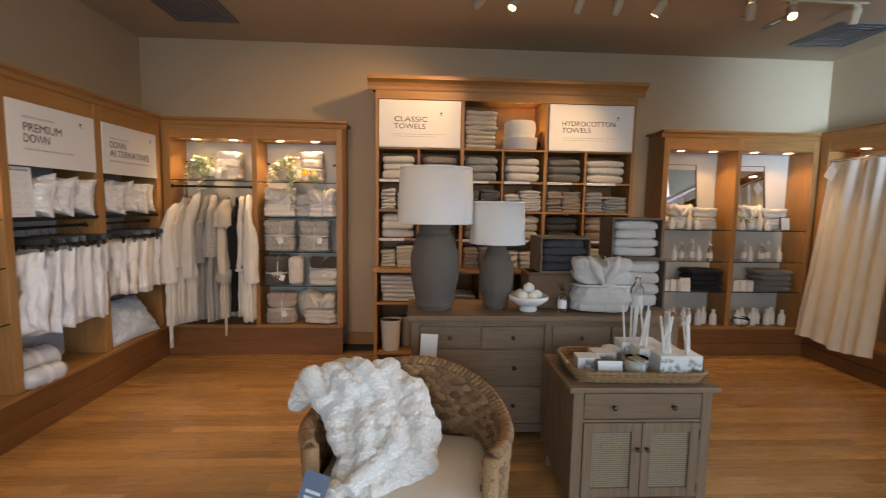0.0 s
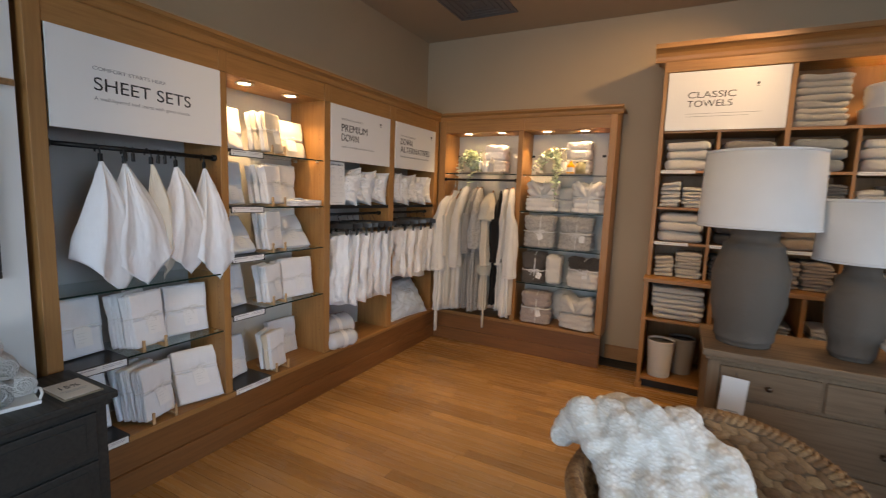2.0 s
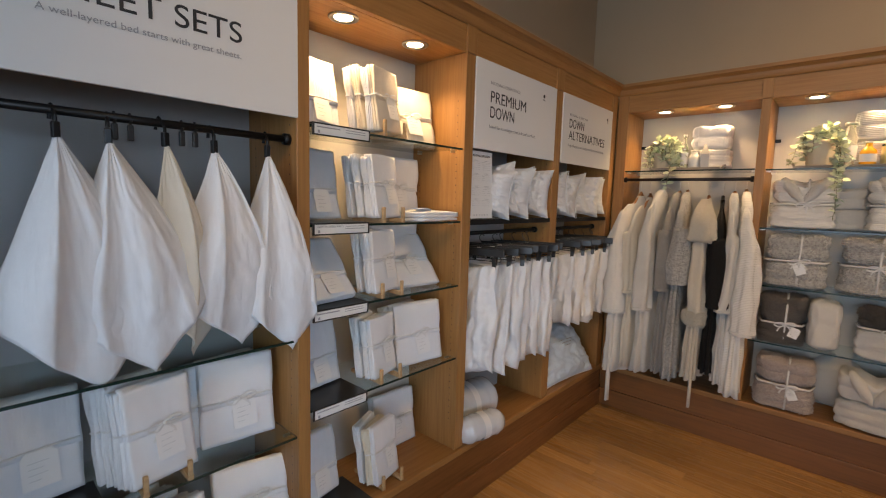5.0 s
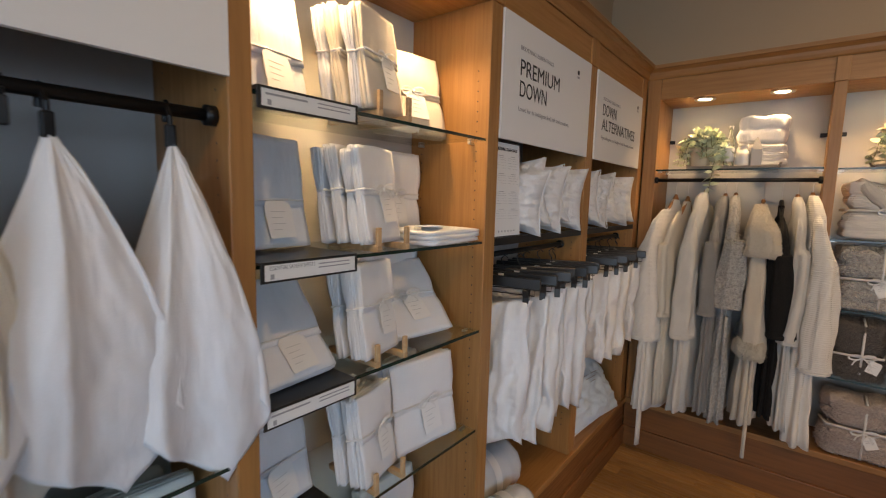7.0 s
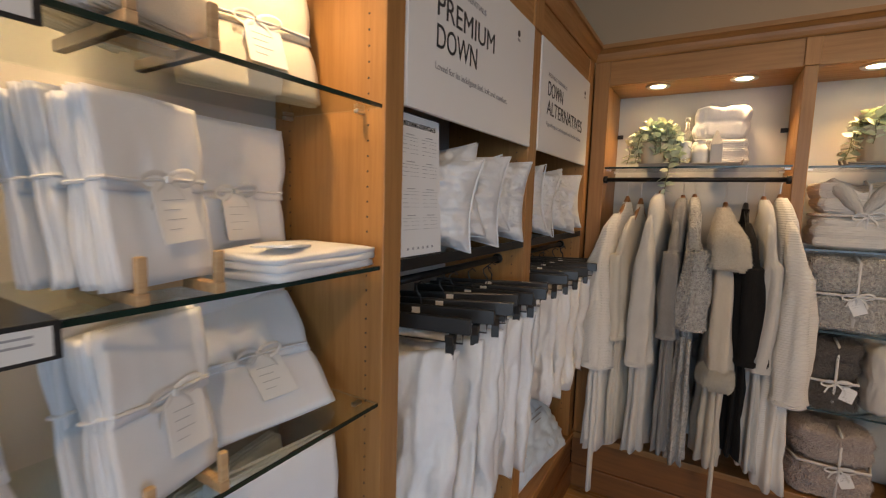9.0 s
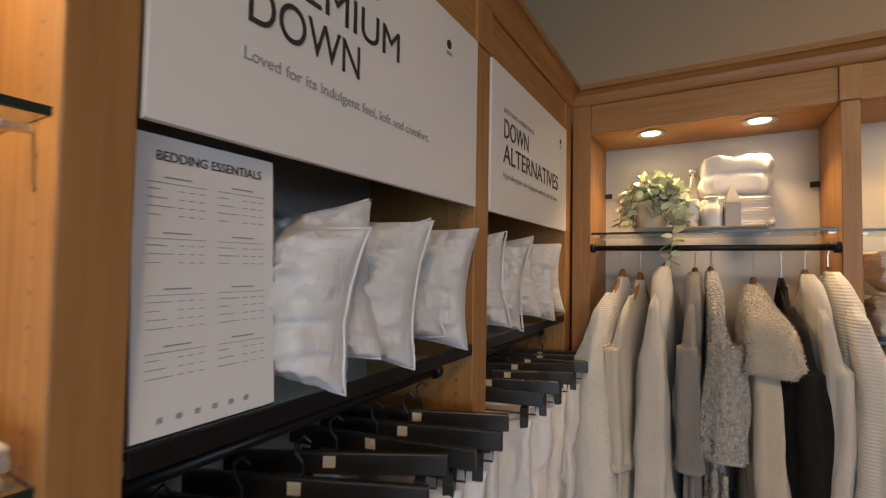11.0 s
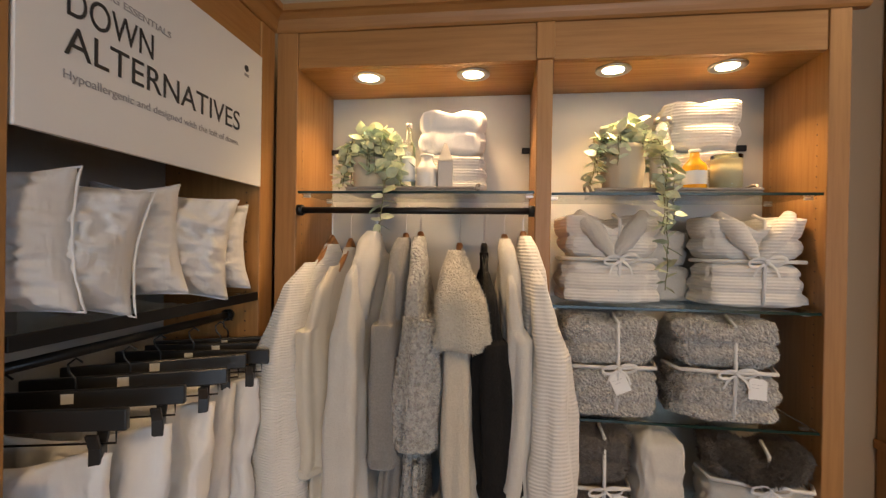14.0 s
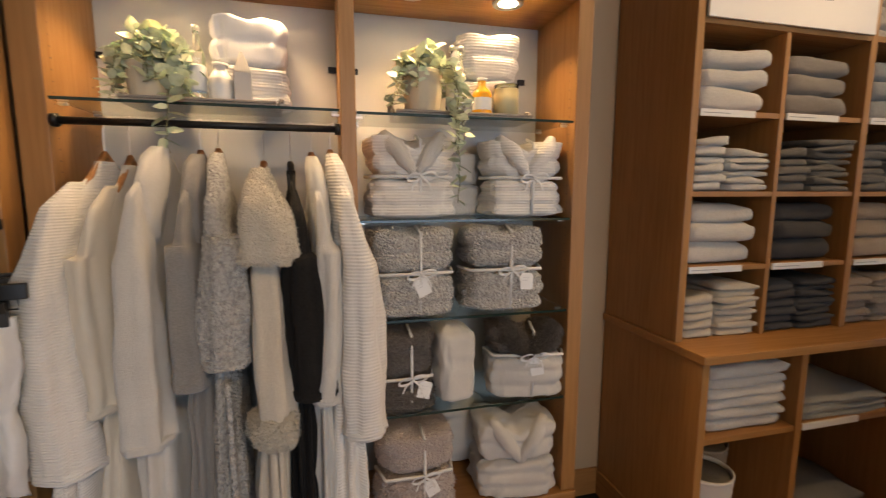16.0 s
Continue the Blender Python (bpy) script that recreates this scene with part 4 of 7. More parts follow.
# duvet samples on clip hangers
def duvet_bm(w, l, t, seed):
    """Puffy sample in the y-z plane: w deep along y, hanging l down from z = 0, pinched under the clips."""
    bm = bmesh.new()
    nu, nz = 34, 52
    grids = []
    for s in (-1, 1):
        g = {}
        for i in range(nu + 1):
            for j in range(nz + 1):
                a, b = i / nu, j / nz
                rim = min(a, 1 - a)
                edge = min(1, 11 * rim) ** 0.5 * min(1, 9 * min(b * 1.2, 1 - b)) ** 0.5
                pinch = max(math.exp(-((a - 0.14) / 0.07) ** 2), math.exp(-((a - 0.86) / 0.07) ** 2)) * math.exp(-b / 0.16)
                puff = 0.62 + 0.38 * b
                lobes = 0.5 - 0.55 * abs(math.sin((a * 2.6 + 0.25 * math.sin(b * 5 + seed)) * math.pi + seed)) ** 3 * (1 - 0.5 * b)
                crease = -0.85 * abs(noise.noise((a * 8 + seed, b * 1.8, s * 2 + 4))) - 0.5 * abs(noise.noise((a * 15, b * 4.5 + seed, s * 2))) - 0.30 * abs(noise.noise((a * 24 + seed, b * 17, s * 3))) + 0.30 * noise.noise((b * 19, seed, s + a)) * math.exp(-rim / 0.05)
                wv = lobes + 0.50 + crease + 0.30 * noise.noise((a * 3 + seed, b * 4, s * 2))
                x = s * t * edge * puff * max(0.08, wv) * (1 - 0.8 * pinch) + 0.022 * math.sin(a * 7 + seed) * b + 0.014 * noise.noise((a * 3, b * 3, seed))
                if i in (0, nu) or j in (0, nz):
                    if s == 1:
                        g[i, j] = grids[0][i, j]
                        continue
                sag = 0.022 * math.sin(math.pi * min(1, max(0, (a - 0.14) / 0.72))) * (1 - b)
                g[i, j] = bm.verts.new((x, (a - 0.5) * w * (1 - 0.10 * b) + 0.022 * noise.noise((b * 3, seed, a)) + 0.005 * noise.noise((b * 13, seed, a * 3)), -l * b - sag - 0.03 * noise.noise((a * 3, seed, 7)) * b))
        grids.append(g)
        for i in range(nu):
            for j in range(nz):
                q = (g[i, j], g[i, j + 1], g[i + 1, j + 1], g[i + 1, j])
                bm.faces.new(q if s == -1 else q[::-1])
    bmesh.ops.recalc_face_normals(bm, faces=bm.faces)
    return bm


def clip_hanger(parent, L=0.40):
    h = part("hanger", joined(box(-0.007, -L / 2, -0.005, 0.007, L / 2, 0.034, 0.003)), black_plastic, parent, "black wooden clip hanger")
    part("hook", tube([(0, 0, 0.034), (0, 0, 0.055), (0.0, 0.012, 0.070), (0, 0.014, 0.085), (0, 0.0, 0.097), (0, -0.012, 0.088)], 0.0022, 6), black_metal, h)
    part("clip_bar", tube([(0, -L / 2 + 0.02, -0.005), (0, -L / 2 + 0.02, -0.028), (0, L / 2 - 0.02, -0.028), (0, L / 2 - 0.02, -0.005)], 0.002, 6), black_metal, h)
    for y in (-L / 2 + 0.05, L / 2 - 0.05):
        part("clip", joined(box(-0.010, y - 0.011, -0.068, 0.010, y + 0.011, -0.030, 0.002), moved(box(-0.003, -0.010, 0, 0.003, 0.010, 0.03, 0.001), pose(0.008, y, -0.034, 0, 22)), moved(box(-0.003, -0.010, 0, 0.003, 0.010, 0.03, 0.001), pose(-0.008, y, -0.034, 0, -22))), black_plastic, h)
    part("size_square", box(0.0072, 0.0, 0.008, 0.0082, 0.022, 0.028), label_white, h, "small white size sticker")
    part("size_square", box(-0.0082, 0.0, 0.008, -0.0072, 0.022, 0.028), label_white, h, "small white size sticker")
    return h


def duvet_sample(u, v, l, w, t, turn, seed):
    D_ = thing("duvet_sample", "white quilted down duvet sample on a black clip hanger", "duvet", P("A", u, v, 1.285, turn), "duvet samples on the rail")
    clip_hanger(D_)
    part("duvet", moved(duvet_bm(w, l, t, seed), pose(0, 0, -0.045)), down_cotton, D_, "", True)
    return D_


for i, u in enumerate((3.16, 3.26, 3.36, 3.46, 3.56, 3.65, 3.74)):
    duvet_sample(u, 0.075 - 0.012 * (i % 3), 0.56 + 0.03 * ((i * 7) % 4) / 3, 0.35, 0.078, 12 + 6 * (i % 4), i * 5 + 1)
for i, u in enumerate((3.99, 4.11, 4.23, 4.35, 4.46, 4.56, 4.635)):
    duvet_sample(u, 0.075 - 0.012 * (i % 3), 0.47 + 0.03 * ((i * 5) % 4) / 3, 0.35, 0.078, 14 + 6 * (i % 4), i * 5 + 50)

# packs on the deck
plastic_wrap = paint("clear_wrap", (0.62, 0.64, 0.66), 0.16, 30.0, 0.5)
plastic_wrap.node_tree.nodes["Principled BSDF"].inputs["Coat Weight"].default_value = 0.8


def roll_pack(m, r, l, seed, label):
    R = thing("rolled_duvet_pack", label, "duvet pack", m)
    pts = []
    n = 14
    bm = lathe([(0.35 * r, -l / 2 - 0.012), (0.75 * r, -l / 2 - 0.006), (r * 0.97, -l / 2 + 0.02)] + [(r * (1 + 0.03 * math.sin(k * 2.3 + seed)), -l / 2 + 0.02 + (l - 0.04) * k / n) for k in range(1, n)] + [(r * 0.97, l / 2 - 0.02), (0.75 * r, l / 2 + 0.006), (0.35 * r, l / 2 + 0.012)], 36, rough=0.06)
    for v in bm.verts:
        if v.co.y < -r * 0.9:
            v.co.y = -r * 0.9
    part("roll", moved(bm, pose(0, 0, r * 0.9, 90) @ pose(0, 0, 0)), plastic_wrap, R, "clear plastic wrap over white down", True)
    part("carry_strap", moved(lathe([(r * 1.045, -0.02), (r * 1.045, 0.02)], 30, closed=True), pose(0, 0, r * 0.9, 90)), ribbon_mat, R, "white band", True)
    return R


roll_pack(P("A", 3.30, 0.17, 0.321, 84), 0.11, 0.36, 3, "clear-wrapped rolled white duvet on the deck")
roll_pack(P("A", 3.21, -0.01, 0.321, 78), 0.068, 0.25, 5, "small clear-wrapped rolled pack on the deck")
# the blue of the daylight on this pillow is put into its cotton colour
daylight_blue = cloth("daylight_tinted_cotton", (0.60, 0.70, 0.80), 900, 0.25, 0.55, 0.08, 0.8)
bag = thing("bagged_pillow", "pillow in its cover leaning on the deck, blue daylight in its colour", "pillow", P("A", 4.30, 0.02, 0.322, -6, -36))
part("ticking", pillow_bm(0.58, 0.42, 0.22, 31, 34, 0.10), daylight_blue, bag, "", True)
part("piping", pillow_edge(0.58, 0.42, 31, 0.005, 0.10), white_cotton, bag, "white corded edge", True)
for k in range(3):
    part("print_line", box(-0.08 + 0.02 * k, -0.118, 0.25 - 0.02 * k, 0.08 - 0.03 * k, -0.100, 0.253 - 0.02 * k), ink_grey, bag)
# ---- robes and throws ----
rngB = random.Random(23)
waffle = cloth("white_waffle", (0.76, 0.73, 0.68), 500, 0.55, 0.9, 0.05, 0.15, 0.3, 130, 2, drape=4.0)
rib_knit = cloth("white_rib", (0.76, 0.73, 0.68), 500, 0.5, 0.9, 0.05, 0.1, 0.3, 100, 2, drape=4.0)
plush_white = pile("plush_white", (0.74, 0.71, 0.66), (0.66, 0.63, 0.58), 420, 0.5, drape=1.6)
plush_grey = pile("plush_grey", (0.33, 0.31, 0.29), (0.25, 0.235, 0.22), 420, 0.5, drape=1.6)
plush_cream = pile("plush_cream", (0.70, 0.63, 0.52), (0.60, 0.53, 0.43), 420, 0.5, drape=1.6)
plush_black = pile("plush_black", (0.016, 0.015, 0.015), (0.006, 0.006, 0.006), 420, 0.4)
sherpa_grey = pile("sherpa_grey", (0.64, 0.61, 0.565), (0.40, 0.375, 0.34), 120, 1.0, 0.38, 0.56)
sherpa_cream = pile("sherpa_cream", (0.86, 0.79, 0.67), (0.76, 0.68, 0.55), 220, 0.8)
fur_brown = pile("fur_brown", (0.24, 0.19, 0.15), (0.09, 0.07, 0.055), 240, 1.0)
fur_blush = pile("fur_blush", (0.62, 0.52, 0.47), (0.45, 0.36, 0.32), 150, 0.9)

rail("B", -2.504, -1.706, 0.015, 1.735, 0.011, "black metal hanging rail below the glass shelf")
for u in (-2.49, -1.72):
    for z in (1.995,):
        solid("panel_clip", box(-0.016, -0.012, -0.011, 0.016, 0.0, 0.011, 0.002), black_metal, "small black clip holding the back panel", "clip", P("B", u, 0.329, z), "panel clips")
for u in (-1.64, -0.94):
    solid("panel_clip", box(-0.016, -0.012, -0.011, 0.016, 0.0, 0.011, 0.002), black_metal, "small black clip holding the back panel", "clip", P("B", u, 0.329, 1.995), "panel clips")


def loft(sections, n=28, folds=0.0, seed=0, k_folds=7):
    """sections: (u, v, z, half_u, half_v) from top to bottom; deepening folds."""
    bm = bmesh.new()
    rings = []
    m = len(sections)
    for j, (u, v, z, hu, hv) in enumerate(sections):
        ring = []
        f = j / (m - 1)
        for k in range(n):
            a = 2 * math.pi * k / n
            w = 1 + folds * f * (2.2 * abs(math.sin(k_folds * a / 2 + seed + f * 0.8)) - 1.4) - 0.16 * abs(noise.noise((math.cos(a) * 3 + seed, math.sin(a) * 3, z * 9 + math.cos(a)))) + 0.22 * noise.noise((math.cos(a) * 1.6 + seed, math.sin(a) * 1.6, z * 7)) + 0.08 * noise.noise((math.cos(a) * 4 + seed, math.sin(a) * 4, z * 16))
            ca, sa = math.cos(a), math.sin(a)
            ring.append(bm.verts.new((u + hu * w * math.copysign(abs(ca) ** 0.8, ca), v + hv * (0.5 + 0.5 * w) * math.copysign(abs(sa) ** 0.8, sa), z)))
        rings.append(ring)
    for p, q in zip(rings, rings[1:]):
        for k in range(n):
            bm.faces.new((p[k], q[k], q[(k + 1) % n], p[(k + 1) % n]))
    bm.faces.new(rings[0])
    bm.faces.new(rings[-1][::-1])
    bmesh.ops.recalc_face_normals(bm, faces=bm.faces)
    return bm


def spread(keys, steps):
    out = []
    for j in range(steps + 1):
        f = j / steps * (len(keys) - 1)
        i = min(int(f), len(keys) - 2)
        t = f - i
        out.append(tuple(a + (b - a) * t for a, b in zip(keys[i], keys[i + 1])))
    return out


def pelt(bm, material, seed):
    """Give a deep-pile surface its hairs."""
    many, length = {"sherpa_cream": (9000, 0.010), "fur_brown": (5200, 0.016), "fur_blush": (2600, 0.013), "sherpa_grey": (5000, 0.007)}.get(material.name, (0, 0))
    return fuzz(bm, many, length, seed) if many else bm


def robe(u, turn, material, label, bottom=0.42, sleeve=0.85, cuff=None, collar=None, width=0.225, thick=0.042, sleeve_w=0.058, top=1.625, hanger=None, belt=None, pocket=False, seed=0, out=0.0, cape=None):
    R = thing("hanging_robe", label, "robe", P("B", u, 0.015, 0, turn), "robes on the rail")
    hg = part("hanger", joined(tube([(0, -width * 0.55, top - 0.12), (0, -width * 0.28, top - 0.055), (0, 0, top + 0.022), (0, width * 0.28, top - 0.055), (0, width * 0.55, top - 0.12)], [0.006, 0.009, 0.011, 0.009, 0.006], 8)), hanger or hanger_wood, R, "wooden coat hanger", True)
    part("hook", tube([(0, 0, top + 0.03), (0, 0, 1.71), (0.004, 0.0, 1.722), (0.013, 0.0, 1.742), (0.008, 0.0, 1.752), (-0.004, 0.0, 1.750), (-0.012, 0.0, 1.738)], 0.0022, 6), steel, hg)
    w, thick, sleeve_w = width, thick * 0.88, sleeve_w * 0.9
    keys = [(0, 0, top, 0.014, 0.03), (0, 0, top - 0.045, thick * 0.34, w * 0.28), (0, 0, top - 0.10, thick * 0.46, w * 0.60), (0, 0, top - 0.17, thick * 0.62, w * 0.88), (0, 0, top - 0.38, thick * 0.85, w * 0.9), (0, 0, top - 0.65, thick * 0.95, w * 0.92), (0, -0.005, (top + bottom) / 2 - 0.2, thick * 1.1, w), (0, -0.01, bottom, thick * 1.35, w * 1.06)]
    part("body", pelt(loft(spread(keys, 40), 48, 0.24, seed, 9), material, seed + 1), material, R, "", True)
    for s in (-1, 1):
        if s == 1 and seed % 2:
            continue
        v0 = s * w * 0.80
        bend = 0.018 * math.sin(seed * 2.3)
        sk = [(out * 0.0, v0 * 0.55, top - 0.06, sleeve_w * 0.14, 0.026), (out * 0.1, v0 * 0.88, top - 0.125, sleeve_w * 0.36, 0.046), (out * 0.3 + bend * 0.4, v0 * 1.04, top - 0.24, sleeve_w * 0.60, 0.056), (out * 0.6 + bend, v0 * 1.12, top * 0.62 + sleeve * 0.38, sleeve_w * 0.86, 0.064), (out * 0.85 + bend * 0.6, v0 * 1.14, top * 0.25 + sleeve * 0.75, sleeve_w * 1.10, 0.072), (out, v0 * 1.10, sleeve + 0.04, sleeve_w * 1.14, 0.074), (out, v0 * 1.10, sleeve, sleeve_w * 1.16, 0.075)]
        part("sleeve", pelt(loft(spread(sk, 36), 36, 0.20, seed + s, 5), material, seed), material, R, "", True)
        if cuff:
            cz = sleeve + 0.01
            part("cuff", pelt(loft(spread([(out, v0 * 1.10, cz + 0.055, sleeve_w * 1.15, 0.078), (out, v0 * 1.10, cz + 0.035, sleeve_w * 1.5, 0.10), (out, v0 * 1.10, cz - 0.015, sleeve_w * 1.55, 0.102), (out, v0 * 1.10, cz - 0.04, sleeve_w * 1.2, 0.08)], 8), 30, 0.10, seed, 8), cuff, seed + 2), cuff, R, "deep fluffy cuff", True)
        else:
            part("cuff", loft(spread([(out, v0 * 1.10, sleeve + 0.012, sleeve_w * 1.17, 0.079), (out, v0 * 1.10, sleeve - 0.012, sleeve_w * 1.19, 0.080)], 3), 24, 0.05, seed + s, 5), material, R, "", True)
    if collar:
        part("collar", loft(spread([(0.0, -0.02, top + 0.015, 0.018, 0.03), (0.0, -0.05, top - 0.02, 0.026, 0.06), (0.006, -w * 0.40, top - 0.09, 0.030, 0.07), (0.008, -w * 0.55, top - 0.18, 0.030, 0.06), (0.006, -w * 0.6, top - 0.26, 0.024, 0.03)], 14), 24, 0.08, seed, 6), collar, R, "thick shawl collar", True)
    if cape:
        part("hood", pelt(loft(spread([(-0.01, -0.03, top + 0.005, 0.02, 0.04), (-0.01, -w * 0.4, top - 0.05, 0.042, 0.09), (0.0, -w * 0.7, top - 0.12, 0.066, 0.12), (0.012, -w * 0.85, top - 0.21, 0.074, 0.115), (0.014, -w * 0.87, top - 0.25, 0.082, 0.12), (0.014, -w * 0.87, top - 0.262, 0.07, 0.105)], 14), 30, 0.14, seed, 6), cape, seed + 3), cape, R, "deep fluffy shawl collar", True)
    if belt:
        vb = -w * 1.0
        part("belt", loft(spread([(0.02, vb, 1.0, 0.010, 0.018), (0.022, vb - 0.01, 0.7, 0.009, 0.019), (0.02, vb - 0.01, belt, 0.010, 0.020)], 10), 12, 0.1, seed, 3), material, R, "hanging fabric belt", True)
    if pocket:
        part("pocket", moved(soft_box(0.13, 0.17, 0.02, seed, 0.4, 0.006, (8, 8, 2)), pose(thick * 0.75, -w * 0.72, 0.98, 90, 0, 70)), material, R, "patch pocket", True)
    return R


robe(-2.38, -17, waffle, "white waffle bathrobe with a patch pocket on a wooden hanger", 0.36, 0.80, width=0.24, thick=0.05, sleeve_w=0.066, seed=2, belt=0.14, pocket=True, top=1.62)
robe(-2.315, -14, linen_cream, "cream bathrobe squeezed between others on the rail", 0.40, 0.95, width=0.19, thick=0.03, sleeve_w=0.04, seed=5, top=1.61)
robe(-2.225, -8, plush_white, "soft white plush bathrobe on a hanger", 0.40, 0.85, width=0.225, thick=0.045, sleeve_w=0.056, seed=4, collar=plush_white, top=1.65)
robe(-2.125, -4, plush_grey, "grey plush bathrobe on a hanger", 0.42, 1.00, width=0.195, thick=0.036, sleeve_w=0.046, seed=7, collar=plush_grey, top=1.63)
robe(-2.075, 4, sherpa_grey, "speckled grey sherpa bathrobe on a hanger", 0.40, 1.06, width=0.22, thick=0.04, sleeve_w=0.064, seed=6, collar=sherpa_grey, top=1.635, belt=0.62, out=0.015)
robe(-1.945, 4, plush_cream, "cream bathrobe with deep fluffy fur cuffs and collar", 0.44, 0.83, cuff=sherpa_cream, cape=sherpa_cream, width=0.22, thick=0.05, sleeve_w=0.052, seed=8, top=1.60, belt=0.26, out=0.012)
robe(-1.865, 8, plush_black, "black plush bathrobe on a black hanger", 0.50, 0.94, width=0.21, thick=0.035, sleeve_w=0.062, seed=10, hanger=black_plastic, top=1.60, out=0.03)
robe(-1.80, 8, plush_white, "white plush bathrobe near the end of the rail", 0.45, 0.92, width=0.20, thick=0.035, sleeve_w=0.045, seed=9, collar=plush_white, top=1.63)
robe(-1.74, 12, rib_knit, "white ribbed bathrobe at the end of the rail", 0.40, 0.80, width=0.225, thick=0.052, sleeve_w=0.066, seed=12, collar=rib_knit, top=1.64, out=0.035)


def bundle(w, d, z0, z1, h, split, seed, folds, tied, dip=0.0):
    """Half of a soft parcel from z0 to z1, drawn in at the tie, with rolled folds along its height."""
    bm = bmesh.new()
    rows, n = 22, 56
    rings = []
    for j in range(rows + 1):
        f = j / rows
        z = z0 + (z1 - z0) * f
        tuck = 1 - (0.17 if tied else 0.08) * math.exp(-((z / h - split) / 0.09) ** 2)
        cap = min(1.0, (min(f, 1 - f) + 0.02) * 9) ** 0.45 if 0 < f < 1 else 0.42
        roll = 0.90 + 0.10 * abs(math.sin(f * folds * math.pi)) ** 0.5
        ring = []
        for k in range(n):
            a = 2 * math.pi * k / n
            ca, sa = math.cos(a), math.sin(a)
            x, y = math.copysign(abs(ca) ** 0.5, ca), math.copysign(abs(sa) ** 0.5, sa)
            lump = 1 + 0.10 * noise.noise((ca * 1.7 + seed, sa * 1.7, z * 9)) - 0.10 * abs(noise.noise((ca * 4 + seed, sa * 4, z * 15))) * (1 + math.exp(-((z / h - split) / 0.15) ** 2))
            px, py = w / 2 * x * tuck * cap * roll * lump, d / 2 * y * (1.0 if not tied else (1 - 0.6 * (1 - tuck))) * cap * roll * lump
            pz = z + (0.010 * noise.noise((x * 2.2, y * 2.2, seed + z * 4)) if f > 0 else 0.0)
            if dip and f > 0.5:
                pz -= dip * h * math.exp(-(px / (w * 0.14)) ** 2) * (f - 0.5) * 2
            ring.append(bm.verts.new((px, py, pz)))
        rings.append(ring)
    for p, q in zip(rings, rings[1:]):
        for k in range(n):
            bm.faces.new((p[k], p[(k + 1) % n], q[(k + 1) % n], q[k]))
    for ring, up in ((rings[0], False), (rings[-1], True)):
        c = Vector((0, 0, 0))
        for v in ring:
            c += v.co / n
        mid = bm.verts.new(c)
        for k in range(n):
            q = (ring[k], ring[(k + 1) % n], mid)
            bm.faces.new(q if up else q[::-1])
    return bm


def folded_robe(m, w, h, d, material, label, seed, lapel=None, front=None, split=0.5, tag=True, cross=True, tilt=0):
    """A robe or throw folded into a parcel, foot on z = 0, facing -y."""
    R = thing("folded_robe", label, "folded robe", m, "folded robes and throws")
    part("lower_fold", pelt(bundle(w, d, 0.0, h * split, h, split, seed, 3, cross), material, seed), material, R, "", True)
    up = front or material
    part("upper_fold", pelt(bundle(w * 0.98, d * 0.94, h * split * 0.97, h, h, split, seed + 3, 2, cross, 0.16 if lapel else 0.06), up, seed + 1), up, R, "", True)
    if lapel:
        for s in (-1, 1):
            pts = [(s * (0.006 + 0.10 * (1 - k / 8) ** 1.2), -d * (0.26 + 0.20 * min(1, k / 3)), h * (0.99 - (0.97 - split) * k / 8) + 0.004 * math.sin(k * 2 + seed)) for k in range(9)]
            part("lapel", pelt(moved(tube(pts, [0.018, 0.026, 0.030, 0.031, 0.030, 0.027, 0.023, 0.018, 0.012], 12), pose(0, 0, 0)), lapel, seed + 5 + s), lapel, R, "turned-back collar", True)
    y = -d / 2 * 0.86 - 0.004
    zt = h * split
    if cross:
        part("ribbon", tube([(-w / 2, 0, zt), (-w * 0.42, y * 0.95, zt), (0, y - 0.006, zt), (w * 0.42, y * 0.95, zt), (w / 2, 0, zt)], 0.0065, 6), ribbon_mat, R, "white fabric tie", True)
        part("ribbon", tube([(0.02, -d * 0.1, h * 1.0), (0.02, -d * 0.42, h * 0.93), (0.018, y - 0.006, zt), (0.015, y - 0.002, h * 0.04)], 0.006, 6), ribbon_mat, R, "white fabric tie", True)
        bow(R, pose(0.018, y - 0.010, zt), 0.05)
    if tag:
        hang_tag(R, pose(0.035 + 0.02 * (seed % 3), y - 0.014, zt - 0.075, -6, 18 - 14 * (seed % 4), 0), 0.05, 0.062, 2)
    return R


def FB(u, v, z, rz=0, rx=0, ry=0):
    return P("B", u, v, z, rz, rx, ry)


folded_robe(FB(-1.462, 0.13, 1.438, 4), 0.32, 0.295, 0.22, rib_knit, "white ribbed bathrobe folded and tied on the glass shelf", 1, plush_white, tag=False)
folded_robe(FB(-1.02, 0.14, 1.438, -3), 0.32, 0.295, 0.22, rib_knit, "white ribbed bathrobe folded and tied on the glass shelf", 2, rib_knit, tag=False)
folded_robe(FB(-1.28, 0.25, 1.438, 0), 0.26, 0.25, 0.12, plush_white, "white plush bathrobe folded behind the others", 15, None, tag=False, cross=False)
folded_robe(FB(-1.465, 0.12, 1.083, 3), 0.325, 0.325, 0.24, sherpa_grey, "speckled grey sherpa throw folded and tied with a tag", 3)
folded_robe(FB(-1.105, 0.13, 1.083, -4), 0.325, 0.325, 0.24, sherpa_grey, "speckled grey sherpa throw folded and tied with a tag", 5)
folded_robe(FB(-1.50, 0.12, 0.727, 4), 0.235, 0.31, 0.22, fur_brown, "brown faux fur throw folded and tied with a tag", 4, None, None, 0.42)
